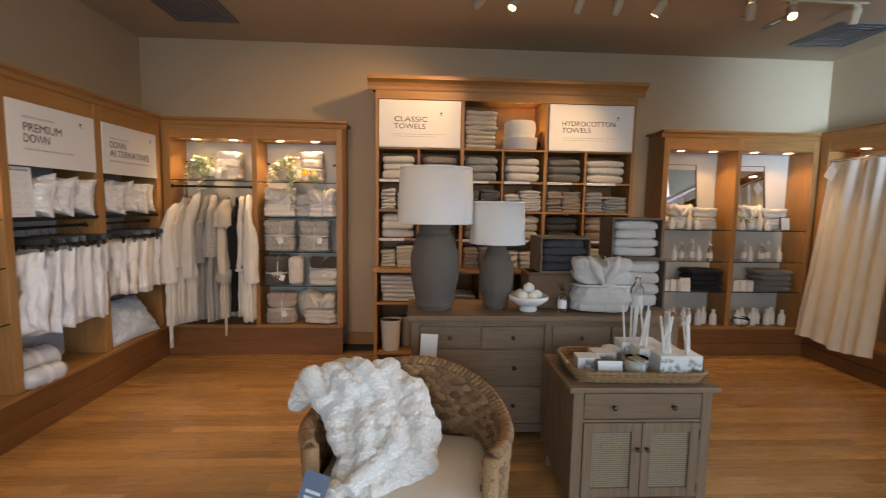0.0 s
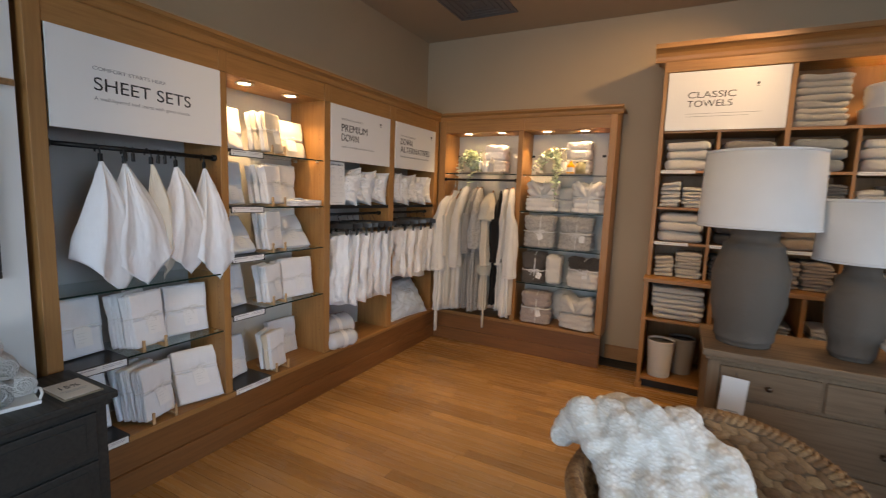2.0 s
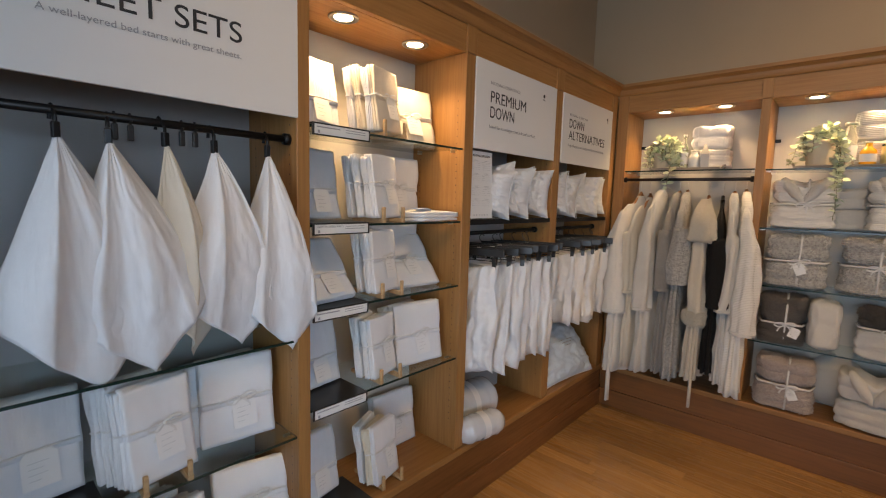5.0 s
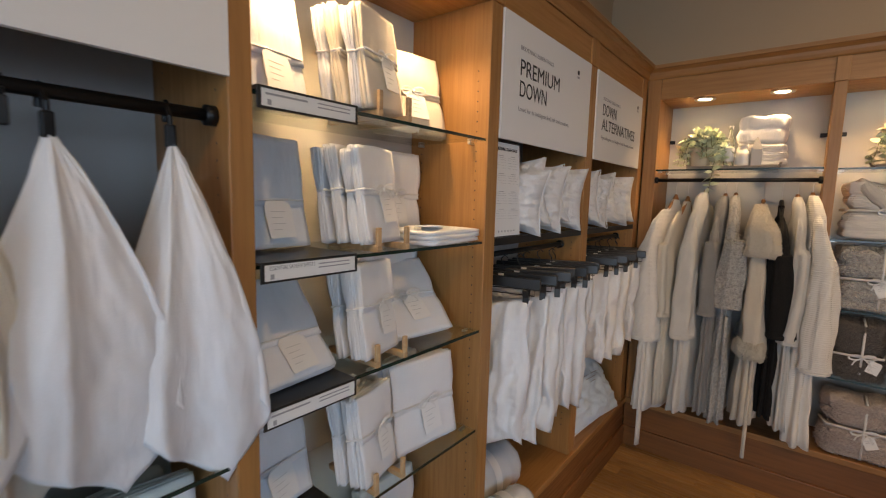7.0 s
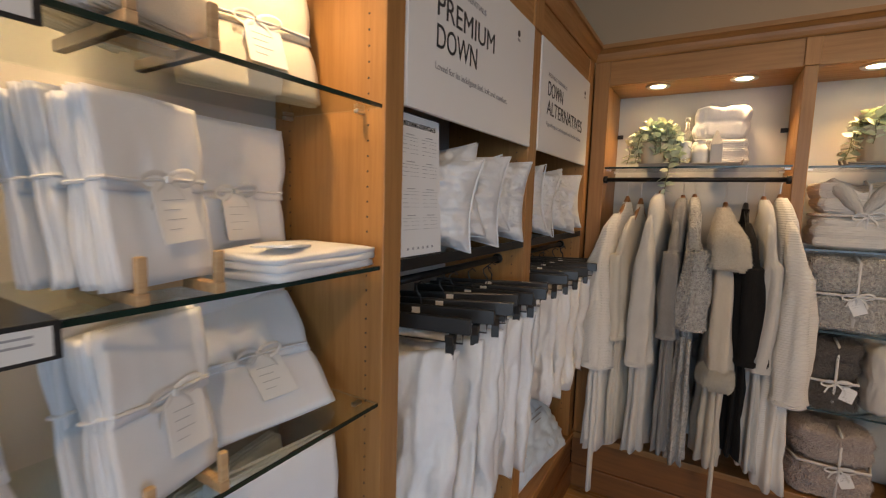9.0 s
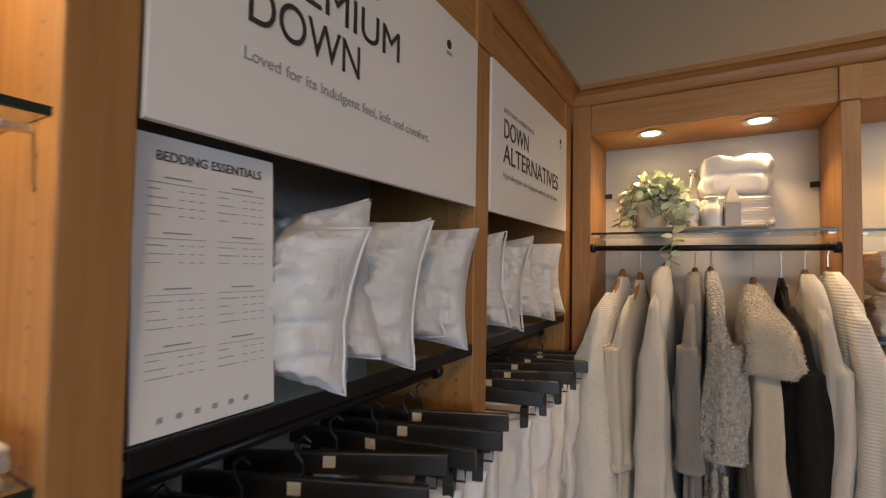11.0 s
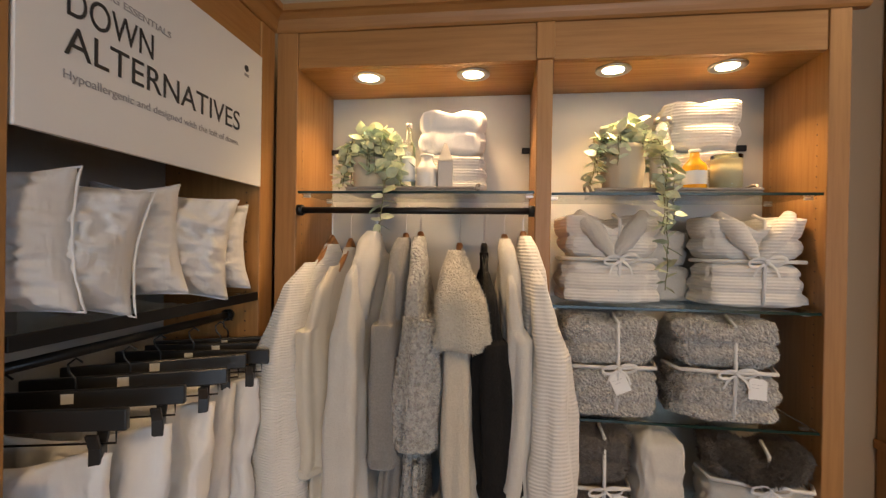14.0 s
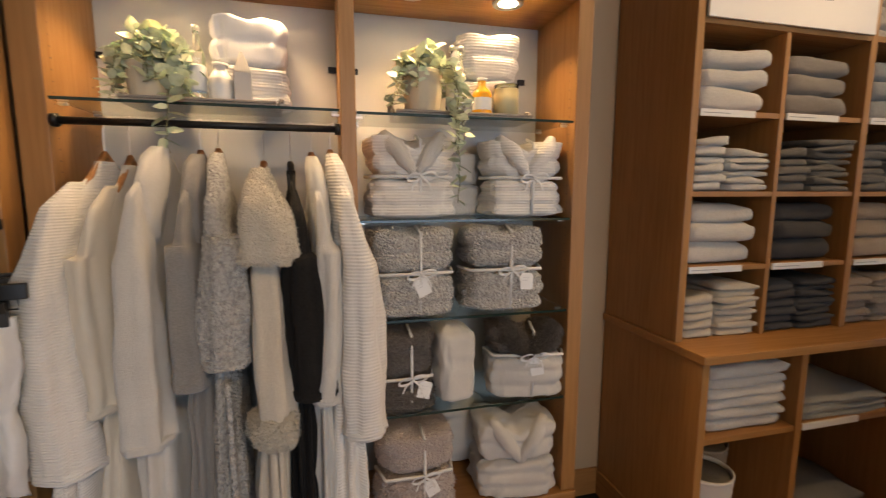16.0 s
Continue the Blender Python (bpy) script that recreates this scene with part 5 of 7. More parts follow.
solid("folded_throw", bundle(0.16, 0.22, 0.0, 0.30, 0.30, 0.5, 9, 1, False), plush_white, "white plush throw folded beside the fur one", "throw", FB(-1.300, 0.12, 0.727, 4), "folded robes and throws", smooth=True)
folded_robe(FB(-1.0, 0.11, 0.727, -10), 0.32, 0.29, 0.22, plush_white, "white throw with brown fur trim folded with a tag", 6, fur_brown, fur_brown, 0.62)
folded_robe(FB(-1.455, 0.11, 0.321, 3), 0.30, 0.32, 0.24, fur_blush, "pale blush plush throw folded and tied on the deck", 7)
folded_robe(FB(-1.04, 0.11, 0.321, -5), 0.34, 0.32, 0.25, plush_white, "white plush bathrobe folded loosely on the deck", 8, plush_white, tag=False, cross=False)
solid("folded_throw", soft_box(0.30, 0.10, 0.34, 19, 0.42, 0.014, (10, 6, 10)), plush_white, "white plush throw folded at the back of the deck", "throw", FB(-1.22, 0.25, 0.321, 0), "folded robes and throws", smooth=True)

# top shelf: tied robes, trays, bottles, plants
sheer = cloth("sheer_net", (0.80, 0.79, 0.77), 900, 0.2, 0.7, 0.03, 0.5)
folded_robe(FB(-1.99, 0.19, 1.812, 5), 0.25, 0.295, 0.17, rib_knit, "white ribbed bathrobe rolled and tied with net", 21, None, sheer, 0.45, tag=False, cross=False)
folded_robe(FB(-1.15, 0.19, 1.807, -4), 0.25, 0.32, 0.17, rib_knit, "white ribbed bathrobe standing folded on the shelf", 22, None, None, 0.45, tag=False, cross=False)


def tray(m, w, d, label, material):
    T = thing("tray", label, "tray", m)
    part("base", box(-w / 2, -d / 2, 0, w / 2, d / 2, 0.008, 0.003), material, T)
    for s in (-1, 1):
        part("rim", box(-w / 2, s * d / 2 - 0.004, 0.008, w / 2, s * d / 2 + 0.004, 0.016, 0.002), material, T)
        part("handle", tube([(s * w / 2, -0.04, 0.008), (s * (w / 2 + 0.008), -0.038, 0.028), (s * (w / 2 + 0.012), 0, 0.034), (s * (w / 2 + 0.008), 0.038, 0.028), (s * w / 2, 0.04, 0.008)], 0.005, 8), material, T, "curved handle", True)
    return T


tray_stone = paint("grey_stone", (0.28, 0.24, 0.20), 0.55, 80, 0.25)
tray(FB(-2.12, 0.11, 1.8005), 0.44, 0.17, "grey wooden tray under bottles on the glass shelf", tray_stone)
tray(FB(-1.27, 0.11, 1.7955), 0.50, 0.17, "grey wooden tray under bottles on the glass shelf", tray_stone)
milk_glass = paint("milk_white", (0.74, 0.72, 0.67), 0.3, 60, 0.02)
soft_grey = paint("ceramic_grey", (0.42, 0.40, 0.37), 0.4, 60, 0.05)
amber = paint("amber_soap", (0.85, 0.38, 0.02), 0.25, 40, 0.02)
candle_wax = paint("candle_wax", (0.84, 0.70, 0.42), 0.55, 40, 0.04)
bottle(FB(-2.135, 0.09, 1.809), 0.024, 0.235, clear_glass, "clear glass bottle with a wire stopper and label", steel, 0.36)
bottle(FB(-2.07, 0.085, 1.809), 0.036, 0.125, milk_glass, "milky white jar of bath salts with a label", milk_glass, 0.55, name="jar")
can = thing("pointed_carton", "grey carton with a pinched gable top", "carton", FB(-2.005, 0.08, 1.809, 10))
part("body", box(-0.026, -0.02, 0, 0.026, 0.02, 0.10, 0.003), soft_grey, can)
gb = bmesh.new()
c4 = [gb.verts.new(p) for p in ((-0.026, -0.02, 0.1), (0.026, -0.02, 0.1), (0.026, 0.02, 0.1), (-0.026, 0.02, 0.1))]
r2 = [gb.verts.new(p) for p in ((-0.004, -0.001, 0.165), (0.004, 0.001, 0.165))]
for f in ((c4[0], c4[1], r2[1], r2[0]), (c4[2], c4[3], r2[0], r2[1]), (c4[1], c4[2], r2[1]), (c4[3], c4[0], r2[0])):
    gb.faces.new(f)
part("gable", gb, soft_grey, can)
bottle(FB(-1.285, 0.12, 1.804), 0.036, 0.25, clear_glass, "tall clear glass bottle of bath soak", steel, 0.6)
bottle(FB(-1.20, 0.075, 1.804), 0.036, 0.135, amber, "squat bottle of bright orange soap with a round label", milk_glass, 0.4)
cd = thing("candle", "pale yellow candle in a clear glass", "candle", FB(-1.105, 0.075, 1.804))
part("wax", lathe([(0.041, 0.004), (0.041, 0.1)], 24), candle_wax, cd, "", True)
part("glass", lathe([(0.044, 0), (0.045, 0.003), (0.045, 0.115), (0.0435, 0.115), (0.0435, 0.102)], 26), shelf_glass, cd, "clear glass tumbler", True)

leaf_mat, lt, lp = nodes_of("trailing_leaf")
lv = coords(lt)
lcol = ramp(lt, noise_tex(lt, lv, 40, 2), [(0.3, (0.46, 0.51, 0.34)), (0.6, (0.70, 0.73, 0.56))])
oi = lt.nodes.new("ShaderNodeObjectInfo")
tone = ramp(lt, oi.outputs["Random"], [(0.0, (0.55, 0.62, 0.60)), (0.5, (1.0, 1.0, 0.95)), (1.0, (1.5, 1.45, 1.35))])
link(lt, mixed(lt, lcol, tone, 1.0, "MULTIPLY"), lp.inputs["Base Color"])
lp.inputs["Roughness"].default_value = 0.5
lp.inputs["Subsurface Weight"].default_value = 0.1
stem_mat = paint("stem_green", (0.22, 0.22, 0.11), 0.7, 80, 0.1)
pot_cream = paint("ribbed_pot", (0.60, 0.52, 0.38), 0.6, 90, 0.2)


def leaf_mesh(L, W):
    bm = bmesh.new()
    rows = []
    for j in range(6):
        f = j / 5
        w = W * math.sin(math.pi * (0.06 + 0.90 * f) ** 0.8) * 0.5
        rows.append([bm.verts.new((s * w, L * f, (0.10 * abs(s) - 0.25 * (f - 0.4) ** 2) * L * 0.6)) for s in (-1, 0, 1)])
    for p, q in zip(rows, rows[1:]):
        for k in range(2):
            bm.faces.new((p[k], p[k + 1], q[k + 1], q[k]))
    return mesh_of("leaf", bm, leaf_mat, True)


LEAVES = [leaf_mesh(0.034, 0.030), leaf_mesh(0.028, 0.028), leaf_mesh(0.040, 0.030)]


def plant(m, label, vines, pot_r, pot_h, seed):
    R = thing("trailing_plant", label, "plant", m, "potted plants")
    rng = random.Random(seed)
    prof = [(pot_r * 0.78, 0), (pot_r * 0.9, pot_h * 0.15), (pot_r, pot_h * 0.55), (pot_r * 0.94, pot_h * 0.85), (pot_r * 1.04, pot_h * 0.9), (pot_r * 1.04, pot_h), (pot_r * 0.9, pot_h), (pot_r * 0.88, pot_h * 0.9)]
    pb = lathe(prof, 40)
    for v in pb.verts:
        if 0.1 * pot_h < v.co.z < 0.84 * pot_h:
            a = math.atan2(v.co.y, v.co.x)
            k = 1 + 0.025 * math.sin(13 * a + v.co.z * 90)
            v.co.x *= k
            v.co.y *= k
    part("pot", pb, pot_cream, R, "cream pot with slanting ribs", True)
    for path in vines:
        pts = [Vector(p) for p in path]
        fine = []
        for i in range(len(pts) - 1):
            for k in range(4):
                fine.append(pts[i].lerp(pts[i + 1], k / 4) + Vector((rng.uniform(-1, 1), rng.uniform(-1, 1), 0)) * 0.004)
        fine.append(pts[-1])
        part("stem", tube(fine, 0.0018, 5), stem_mat, R)
        total = sum((b - a).length for a, b in zip(fine, fine[1:]))
        run, nxt, side = 0.0, 0.01, 1
        for a, b in zip(fine, fine[1:]):
            L = (b - a).length
            while nxt < run + L:
                p = a.lerp(b, (nxt - run) / max(L, 1e-6))
                ang = rng.uniform(-50, 50) + (90 if side > 0 else -90)
                part("leaf", LEAVES[rng.randrange(3)], None, R, m=Matrix.Translation(p) @ pose(0, 0, 0, rng.uniform(-35, 65), rng.uniform(-50, 50), ang + rng.uniform(-30, 30)) @ Matrix.Scale(rng.uniform(0.9, 1.5), 4))
                side = -side
                nxt += rng.uniform(0.011, 0.02)
            run += L
    return R


def vine_set(seed, n, r, z, drop):
    rng = random.Random(seed)
    out = []
    for k in range(n):
        a = rng.uniform(0, 6.28)
        rr = rng.uniform(0.4, 1.0) * r
        x, y = math.cos(a), math.sin(a) * 0.7
        up = rng.uniform(0.02, 0.09)
        out.append([(x * 0.02, y * 0.02, z), (x * rr * 0.5, y * rr * 0.5, z + up), (x * rr, y * rr, z + up * 0.6), (x * rr * 1.25, y * rr * 1.1, max(0.015, z - rng.uniform(0.0, drop)))])
    return out


plant(FB(-2.285, 0.13, 1.809), "leafy trailing plant in a cream pot on the glass shelf", vine_set(4, 40, 0.135, 0.125, 0.13) + [[(0.06, -0.05, 0.10), (0.09, -0.115, 0.05), (0.085, -0.135, -0.03), (0.08, -0.14, -0.09), (0.075, -0.14, -0.16)], [(-0.02, 0, 0.1), (-0.03, -0.02, 0.17), (-0.02, -0.03, 0.24)]], 0.062, 0.12, 4)
plant(FB(-1.41, 0.12, 1.804), "trailing plant in a ribbed cream pot on the glass shelf", vine_set(9, 20, 0.105, 0.155, 0.12) + [[(0.03, -0.03, 0.15), (0.08, -0.10, 0.16), (0.095, -0.135, 0.06), (0.095, -0.14, -0.06), (0.10, -0.14, -0.20), (0.095, -0.14, -0.31)], [(0.03, -0.04, 0.15), (0.10, -0.09, 0.13), (0.115, -0.135, 0.03), (0.115, -0.14, -0.10)], [(-0.03, -0.02, 0.15), (-0.10, -0.08, 0.13), (-0.125, -0.12, 0.02), (-0.13, -0.13, 0.008)], [(0.02, -0.03, 0.16), (0.09, -0.10, 0.15), (0.085, -0.138, 0.0), (0.09, -0.14, -0.14)]], 0.07, 0.155, 9)
# ---- towel tower ----
rngC = random.Random(31)
sign_board(P("C", -0.418, -0.012, 2.157), 0.806, 0.455, [("CLASSIC", 0.144, 0.248, 0.048, 0.33, ink), ("TOWELS", 0.144, 0.180, 0.048, 0.31, ink)], "white printed sign board reading classic towels", (0.61, 0.335))
sign_board(P("C", 1.28, -0.012, 2.157), 0.86, 0.455, [("HYDROCOTTON", 0.125, 0.245, 0.047, 0.55, ink), ("TOWELS", 0.126, 0.180, 0.047, 0.30, ink)], "white printed sign board reading hydrocotton towels", (0.70, 0.335))
for u, w in ((-0.418, 0.806), (1.28, 0.86)):
    for k in range(2):
        solid("printed_rule", box(u + w * 0.17, -0.0136, 2.157 + 0.125 - 0.022 * k, u + w * (0.80 - 0.1 * k), -0.0124, 2.157 + 0.128 - 0.022 * k), ink_grey, "fine grey printed line on the towel sign", "print", P("C", 0, 0, 0))

cols = [(-0.420, -0.037), (-0.013, 0.393), (0.430, 0.813), (0.837, 1.243), (1.280, 1.663), (1.687, 2.140)]
rows_z = [1.838, 1.537, 1.245, 0.951]
palette = [[terry_white, terry_grey, terry_mist, terry_white, terry_slate, terry_white],
           [terry_white, terry_slate, terry_slate, terry_white, terry_taupe, terry_mist],
           [terry_white, terry_char, terry_taupe, terry_ivory, terry_char, terry_taupe],
           [terry_ivory, terry_char, terry_taupe, terry_white, terry_slate, terry_ivory]]
for r, z in enumerate(rows_z):
    for c, (a, b) in enumerate(cols):
        mt = palette[r][c]
        w = b - a
        if r % 2 == 0:
            u = (a + b) / 2
            stack(lambda x, y, zz, rz, u=u, z=z: P("C", u + x, 0.20 + y, z + 0.0008 + zz, rz), w * 0.90, 0.34, [0.088, 0.078, 0.072] if (c + r) % 3 else [0.092, 0.074, 0.07], [mt], rngC, "bath towel", 1)
        else:
            u1, u2 = a + w * 0.235, a + w * 0.715
            stack(lambda x, y, zz, rz, u=u1, z=z: P("C", u + x, 0.15 + y, z + 0.0008 + zz, rz), w * 0.40, 0.26, [0.034] * rngC.choice((5, 6)), [mt], rngC, "washcloth", 1)
            stack(lambda x, y, zz, rz, u=u2, z=z: P("C", u + x, 0.17 + y, z + 0.0008 + zz, rz), w * 0.52, 0.30, [0.056, 0.054, 0.052, 0.05][: rngC.choice((3, 4))], [mt], rngC, "hand towel")
        if r in (0, 2):
            L = thing("shelf_label", "white paper label strip on the cubbyhole edge", "label", P("C", a + 0.004, 0.0, z - 0.024), "cubbyhole labels")
            part("strip", box(0, -0.001, 0, w * 0.66, 0.0085, 0.026, 0.001), label_white, L)
            part("print_line", box(0.012, -0.0016, 0.011, w * 0.35, -0.0011, 0.014), ink_grey, L)
# top middle: towels and a set of canisters
stack(lambda x, y, zz, rz: P("C", 0.60 + x, 0.20 + y, 2.1628 + zz, rz), 0.33, 0.33, [0.095, 0.09, 0.10, 0.095], [terry_ivory], rngC, "bath towel")
tub = thing("round_tub", "pale round metal tub with a dark handle", "tub", P("C", 1.02, 0.17, 2.1628))
part("tub", lathe([(0.16, 0), (0.175, 0.01), (0.185, 0.12), (0.19, 0.125), (0.178, 0.125), (0.17, 0.02)], 36), milk_glass, tub, "", True)
part("handle", tube([(0.185, 0, 0.10), (0.215, 0, 0.085), (0.21, 0, 0.05)], 0.006, 8), black_metal, tub, "dark handle", True)
drum = thing("round_basket", "pale round woven basket standing in the low tub", "basket", P("C", 1.02, 0.17, 2.178))
part("wall", lathe([(0.150, 0), (0.158, 0.02)] + [(0.158 + 0.004 * (k % 2) + 0.004 * math.sin(k * 0.5), 0.02 + 0.0125 * k) for k in range(1, 20)] + [(0.150, 0.275), (0.11, 0.283)], 44, rough=0.05), pulp_basket, drum, "", True)
part("rim", moved(lathe([(0.150, 0), (0.158, 0.006), (0.150, 0.012)], 40, closed=True), pose(0, 0, 0.268)), pulp_basket, drum, "", True)

# under the ledge
for k, (a, b) in enumerate(((-0.42, 0.018), (0.052, 0.598), (0.632, 1.098), (1.132, 1.598), (1.632, 2.14))):
    stack(lambda x, y, zz, rz, u=(a + b) / 2: P("C", u + x, 0.05 + y, 0.613 + zz, rz), (b - a) * 0.88, 0.34, [0.092, 0.088, 0.085] if k == 0 else [0.04, 0.035], [terry_white if k == 0 else (terry_mist, terry_white, terry_taupe, terry_white)[k - 1]], rngC, "bath sheet")
solid("shelf_label", box(0.06, -0.001, 0.588, 0.36, 0.008, 0.614, 0.001), label_white, "white paper label strip below the ledge", "label", P("C", 0, -0.133, 0), "cubbyhole labels")


def wicker_bin(m, r, h, material, label, seed):
    R = thing("wicker_bin", label, "basket", m, "wicker bins")
    bm = bmesh.new()
    rows = int(h / 0.016)
    n = 36
    rings = []
    for j in range(rows * 2 + 1):
        z = h * j / (rows * 2)
        ring = []
        for k in range(n):
            a = 2 * math.pi * k / n
            bulge = 0.0035 * (1 if (k + j // 2) % 2 else -1) * (1 if j % 2 else 0.2)
            rr = r * (0.80 + 0.2 * z / h) + bulge
            ring.append(bm.verts.new((rr * math.cos(a), rr * math.sin(a), z)))
        rings.append(ring)
    for p, q in zip(rings, rings[1:]):
        for k in range(n):
            bm.faces.new((p[k], p[(k + 1) % n], q[(k + 1) % n], q[k]))
    bm.faces.new(rings[0][::-1])
    part("weave", bm, material, R, "woven wicker wall", True)
    part("rim", lathe([(r * 0.98, h - 0.006), (r * 1.03, h), (r * 1.03, h + 0.012), (r * 0.97, h + 0.014), (r * 0.95, h)], 36, closed=True), material, R, "", True)
    part("liner", lathe([(r * 0.78, 0.004), (r * 0.94, h - 0.004)], 30), terry_slate, R, "grey contents inside", True)
    return R


wicker_bin(P("C", -0.29, -0.02, 0.101), 0.105, 0.30, pulp_basket, "whitewashed wicker waste bin under the towel shelves", 1)
wicker_bin(P("C", -0.13, 0.16, 0.101), 0.105, 0.30, paint("taupe_wicker", (0.34, 0.29, 0.23), 0.8, 120, 0.4), "taupe wicker waste bin behind the white one", 2)
stack(lambda x, y, zz, rz: P("C", 0.30 + x, 0.05 + y, 0.101 + zz, rz), 0.40, 0.34, [0.07, 0.065], [terry_slate], rngC, "bath mat")

# ---- toiletries bay ----
rngD = random.Random(41)
white_cer = paint("white_ceramic", (0.78, 0.77, 0.73), 0.25, 60, 0.02)
box_white = paint("white_carton", (0.74, 0.73, 0.70), 0.55, 100, 0.03)
navy_towel = pile("terry_navy", (0.02, 0.022, 0.03), (0.012, 0.013, 0.018), 320, 0.5)


def FD(u, v, z, rz=0, rx=0):
    return P("D", u, v, z, rz, rx)


def framed_mirror(m, w, h):
    M = thing("framed_mirror", "dark-framed mirror leaning on the back of the shelf", "mirror", m)
    mm, mt_, mp_ = nodes_of("mirror_glass")
    mp_.inputs["Metallic"].default_value, mp_.inputs["Roughness"].default_value = 1.0, 0.02
    mp_.inputs["Base Color"].default_value = (0.86, 0.87, 0.87, 1)
    part("mirror_glass", box(-w / 2 + 0.014, -0.001, 0.014, w / 2 - 0.014, 0.004, h - 0.014), mm, M, "silvered glass")
    for a, b, c, d in ((-w / 2, 0, w / 2, 0.014), (-w / 2, h - 0.014, w / 2, h), (-w / 2, 0.0145, -w / 2 + 0.0135, h - 0.0145), (w / 2 - 0.0135, 0.0145, w / 2, h - 0.0145)):
        part("frame_bar", box(a, -0.008, b, c, 0.012, d, 0.002), bronze, M, "thin dark bronze frame")
    return M


framed_mirror(FD(2.88, 0.25, 1.381, 0, -7), 0.46, 0.72)
framed_mirror(FD(3.68, 0.25, 1.381, 0, -7), 0.46, 0.72)
for c0, sd in ((2.62, 0), (3.41, 5)):
    folded_robe(FD(c0 + 0.22, 0.19, 1.373, 4), 0.30, 0.27, 0.22, plush_white, "white plush bathrobe folded high on the glass shelf", 61 + sd, plush_white, None, 0.5, False, False)
    folded_robe(FD(c0 + 0.50, 0.20, 1.373, -5), 0.30, 0.24, 0.22, plush_white, "white plush bathrobe heaped beside another on the glass shelf", 63 + sd, None, None, 0.55, False, False)
    for k in range(4):
        bottle(FD(c0 + 0.08 + 0.095 * k, 0.04, 1.373), 0.026 + 0.006 * (k % 2), 0.12 + 0.04 * (k % 3), (white_cer, clear_glass, candle_wax, white_cer)[k], "white toiletry bottle on the glass shelf", milk_glass, 0.4, pump=k % 2 == 0)
    for k in range(5):
        bottle(FD(c0 + 0.16 + 0.10 * k, 0.09 + 0.04 * (k % 2), 1.031), 0.028, 0.15 + 0.03 * ((k + sd) % 3), (white_cer, clear_glass, soft_grey)[(k + sd) % 3], "pump bottle of hand soap on the glass shelf", milk_glass, 0.4, pump=True)
    for k in range(3):
        solid("soap_carton", box(-0.035, -0.03, 0, 0.035, 0.03, 0.12, 0.002), box_white, "white soap carton on the glass shelf", "carton", FD(c0 + 0.06 + 0.078 * k, 0.06, 0.701, 4 * k), "soap cartons")
    for k in range(4):
        towel(FD(c0 + 0.50, 0.14, 0.701 + 0.058 * k, 2 * k), 0.38, 0.26, 0.062, navy_towel if sd == 0 else terry_slate, k + 2, ("navy" if sd == 0 else "slate grey") + " folded bath towel on the glass shelf", 1)
    for k in range(7):
        bottle(FD(c0 + 0.12 + 0.085 * k, 0.06 + 0.05 * (k % 2), 0.321), 0.036, 0.17 + 0.01 * (k % 3), milk_glass, "cream bottle of bath salts on the deck", white_cer, 0.45)
    jar = thing("glass_jar", "round glass jar of white bath bombs", "jar", FD(c0 + 0.13, 0.02, 0.321))
    part("bowl", lathe([(0.05, 0), (0.085, 0.03), (0.09, 0.07), (0.07, 0.10), (0.066, 0.10), (0.08, 0.07), (0.075, 0.03), (0.045, 0.008)], 28), clear_glass, jar, "", True)
    for k in range(4):
        part("bath_bomb", moved(lathe([(0.006, 0), (0.026, 0.012), (0.03, 0.03), (0.026, 0.048), (0.006, 0.06)], 14), pose(0.036 * math.cos(k * 1.7), 0.036 * math.sin(k * 1.7), 0.012 + 0.03 * (k == 3))), white_cer, jar, "", True)
plant(FD(2.70, 0.10, 1.373), "small trailing plant in a cream pot among the bottles", vine_set(14, 6, 0.09, 0.09, 0.08), 0.045, 0.09, 14)
plant(FD(3.47, 0.10, 1.373), "small trailing plant in a cream pot among the bottles", vine_set(15, 5, 0.08, 0.09, 0.06), 0.045, 0.09, 15)
cardf = thing("framed_card", "small dark-framed card standing on the shelf", "sign", FD(3.97, 0.03, 1.374, 0, -8))
part("frame", box(-0.055, 0, 0, 0.055, 0.01, 0.15, 0.002), bronze, cardf, "dark frame")
part("card", box(-0.046, -0.001, 0.009, 0.046, -0.0002, 0.141), label_white, cardf)
cardw = thing("price_card", "white price card standing among the towels", "sign", FD(2.88, 0.0, 0.70, 0, -8))
part("card", box(-0.055, 0, 0, 0.055, 0.004, 0.15, 0.001), label_white, cardw)
part("print_line", box(-0.03, -0.001, 0.09, 0.03, -0.0002, 0.095), ink_grey, cardw)

# ---- shower curtain ----
cur = thing("shower_curtain", "long cream cotton shower curtain hanging from a rail", "curtain", P("E", 0, 0, 0))
part("rail", tube([(-4.655, 0.02, 2.12), (-3.865, 0.02, 2.12)], 0.011, 12), steel, cur, "steel rod", True)
cb = bmesh.new()
n, rows_ = 120, 14
prev = None
for j in range(rows_ + 1):
    f = j / rows_
    ring = []
    for k in range(n + 1):
        a = k / n
        amp = 0.010 + 0.008 * f
        ring.append(cb.verts.new((-4.64 - 0.09 * f * (1 - a) + a * 0.74 + 0.03 * f * a, 0.02 - 0.16 * f + amp * math.sin(a * 34 + 0.8 * math.sin(a * 9)) + 0.012 * math.sin(a * 17 + f * 2), 2.10 - 1.86 * f + 0.02 * math.sin(a * 8) * f)))
    if prev:
        for k in range(n):
            cb.faces.new((prev[k], ring[k], ring[k + 1], prev[k + 1]))
    prev = ring
part("cloth", cb, linen_cream, cur, "", True)
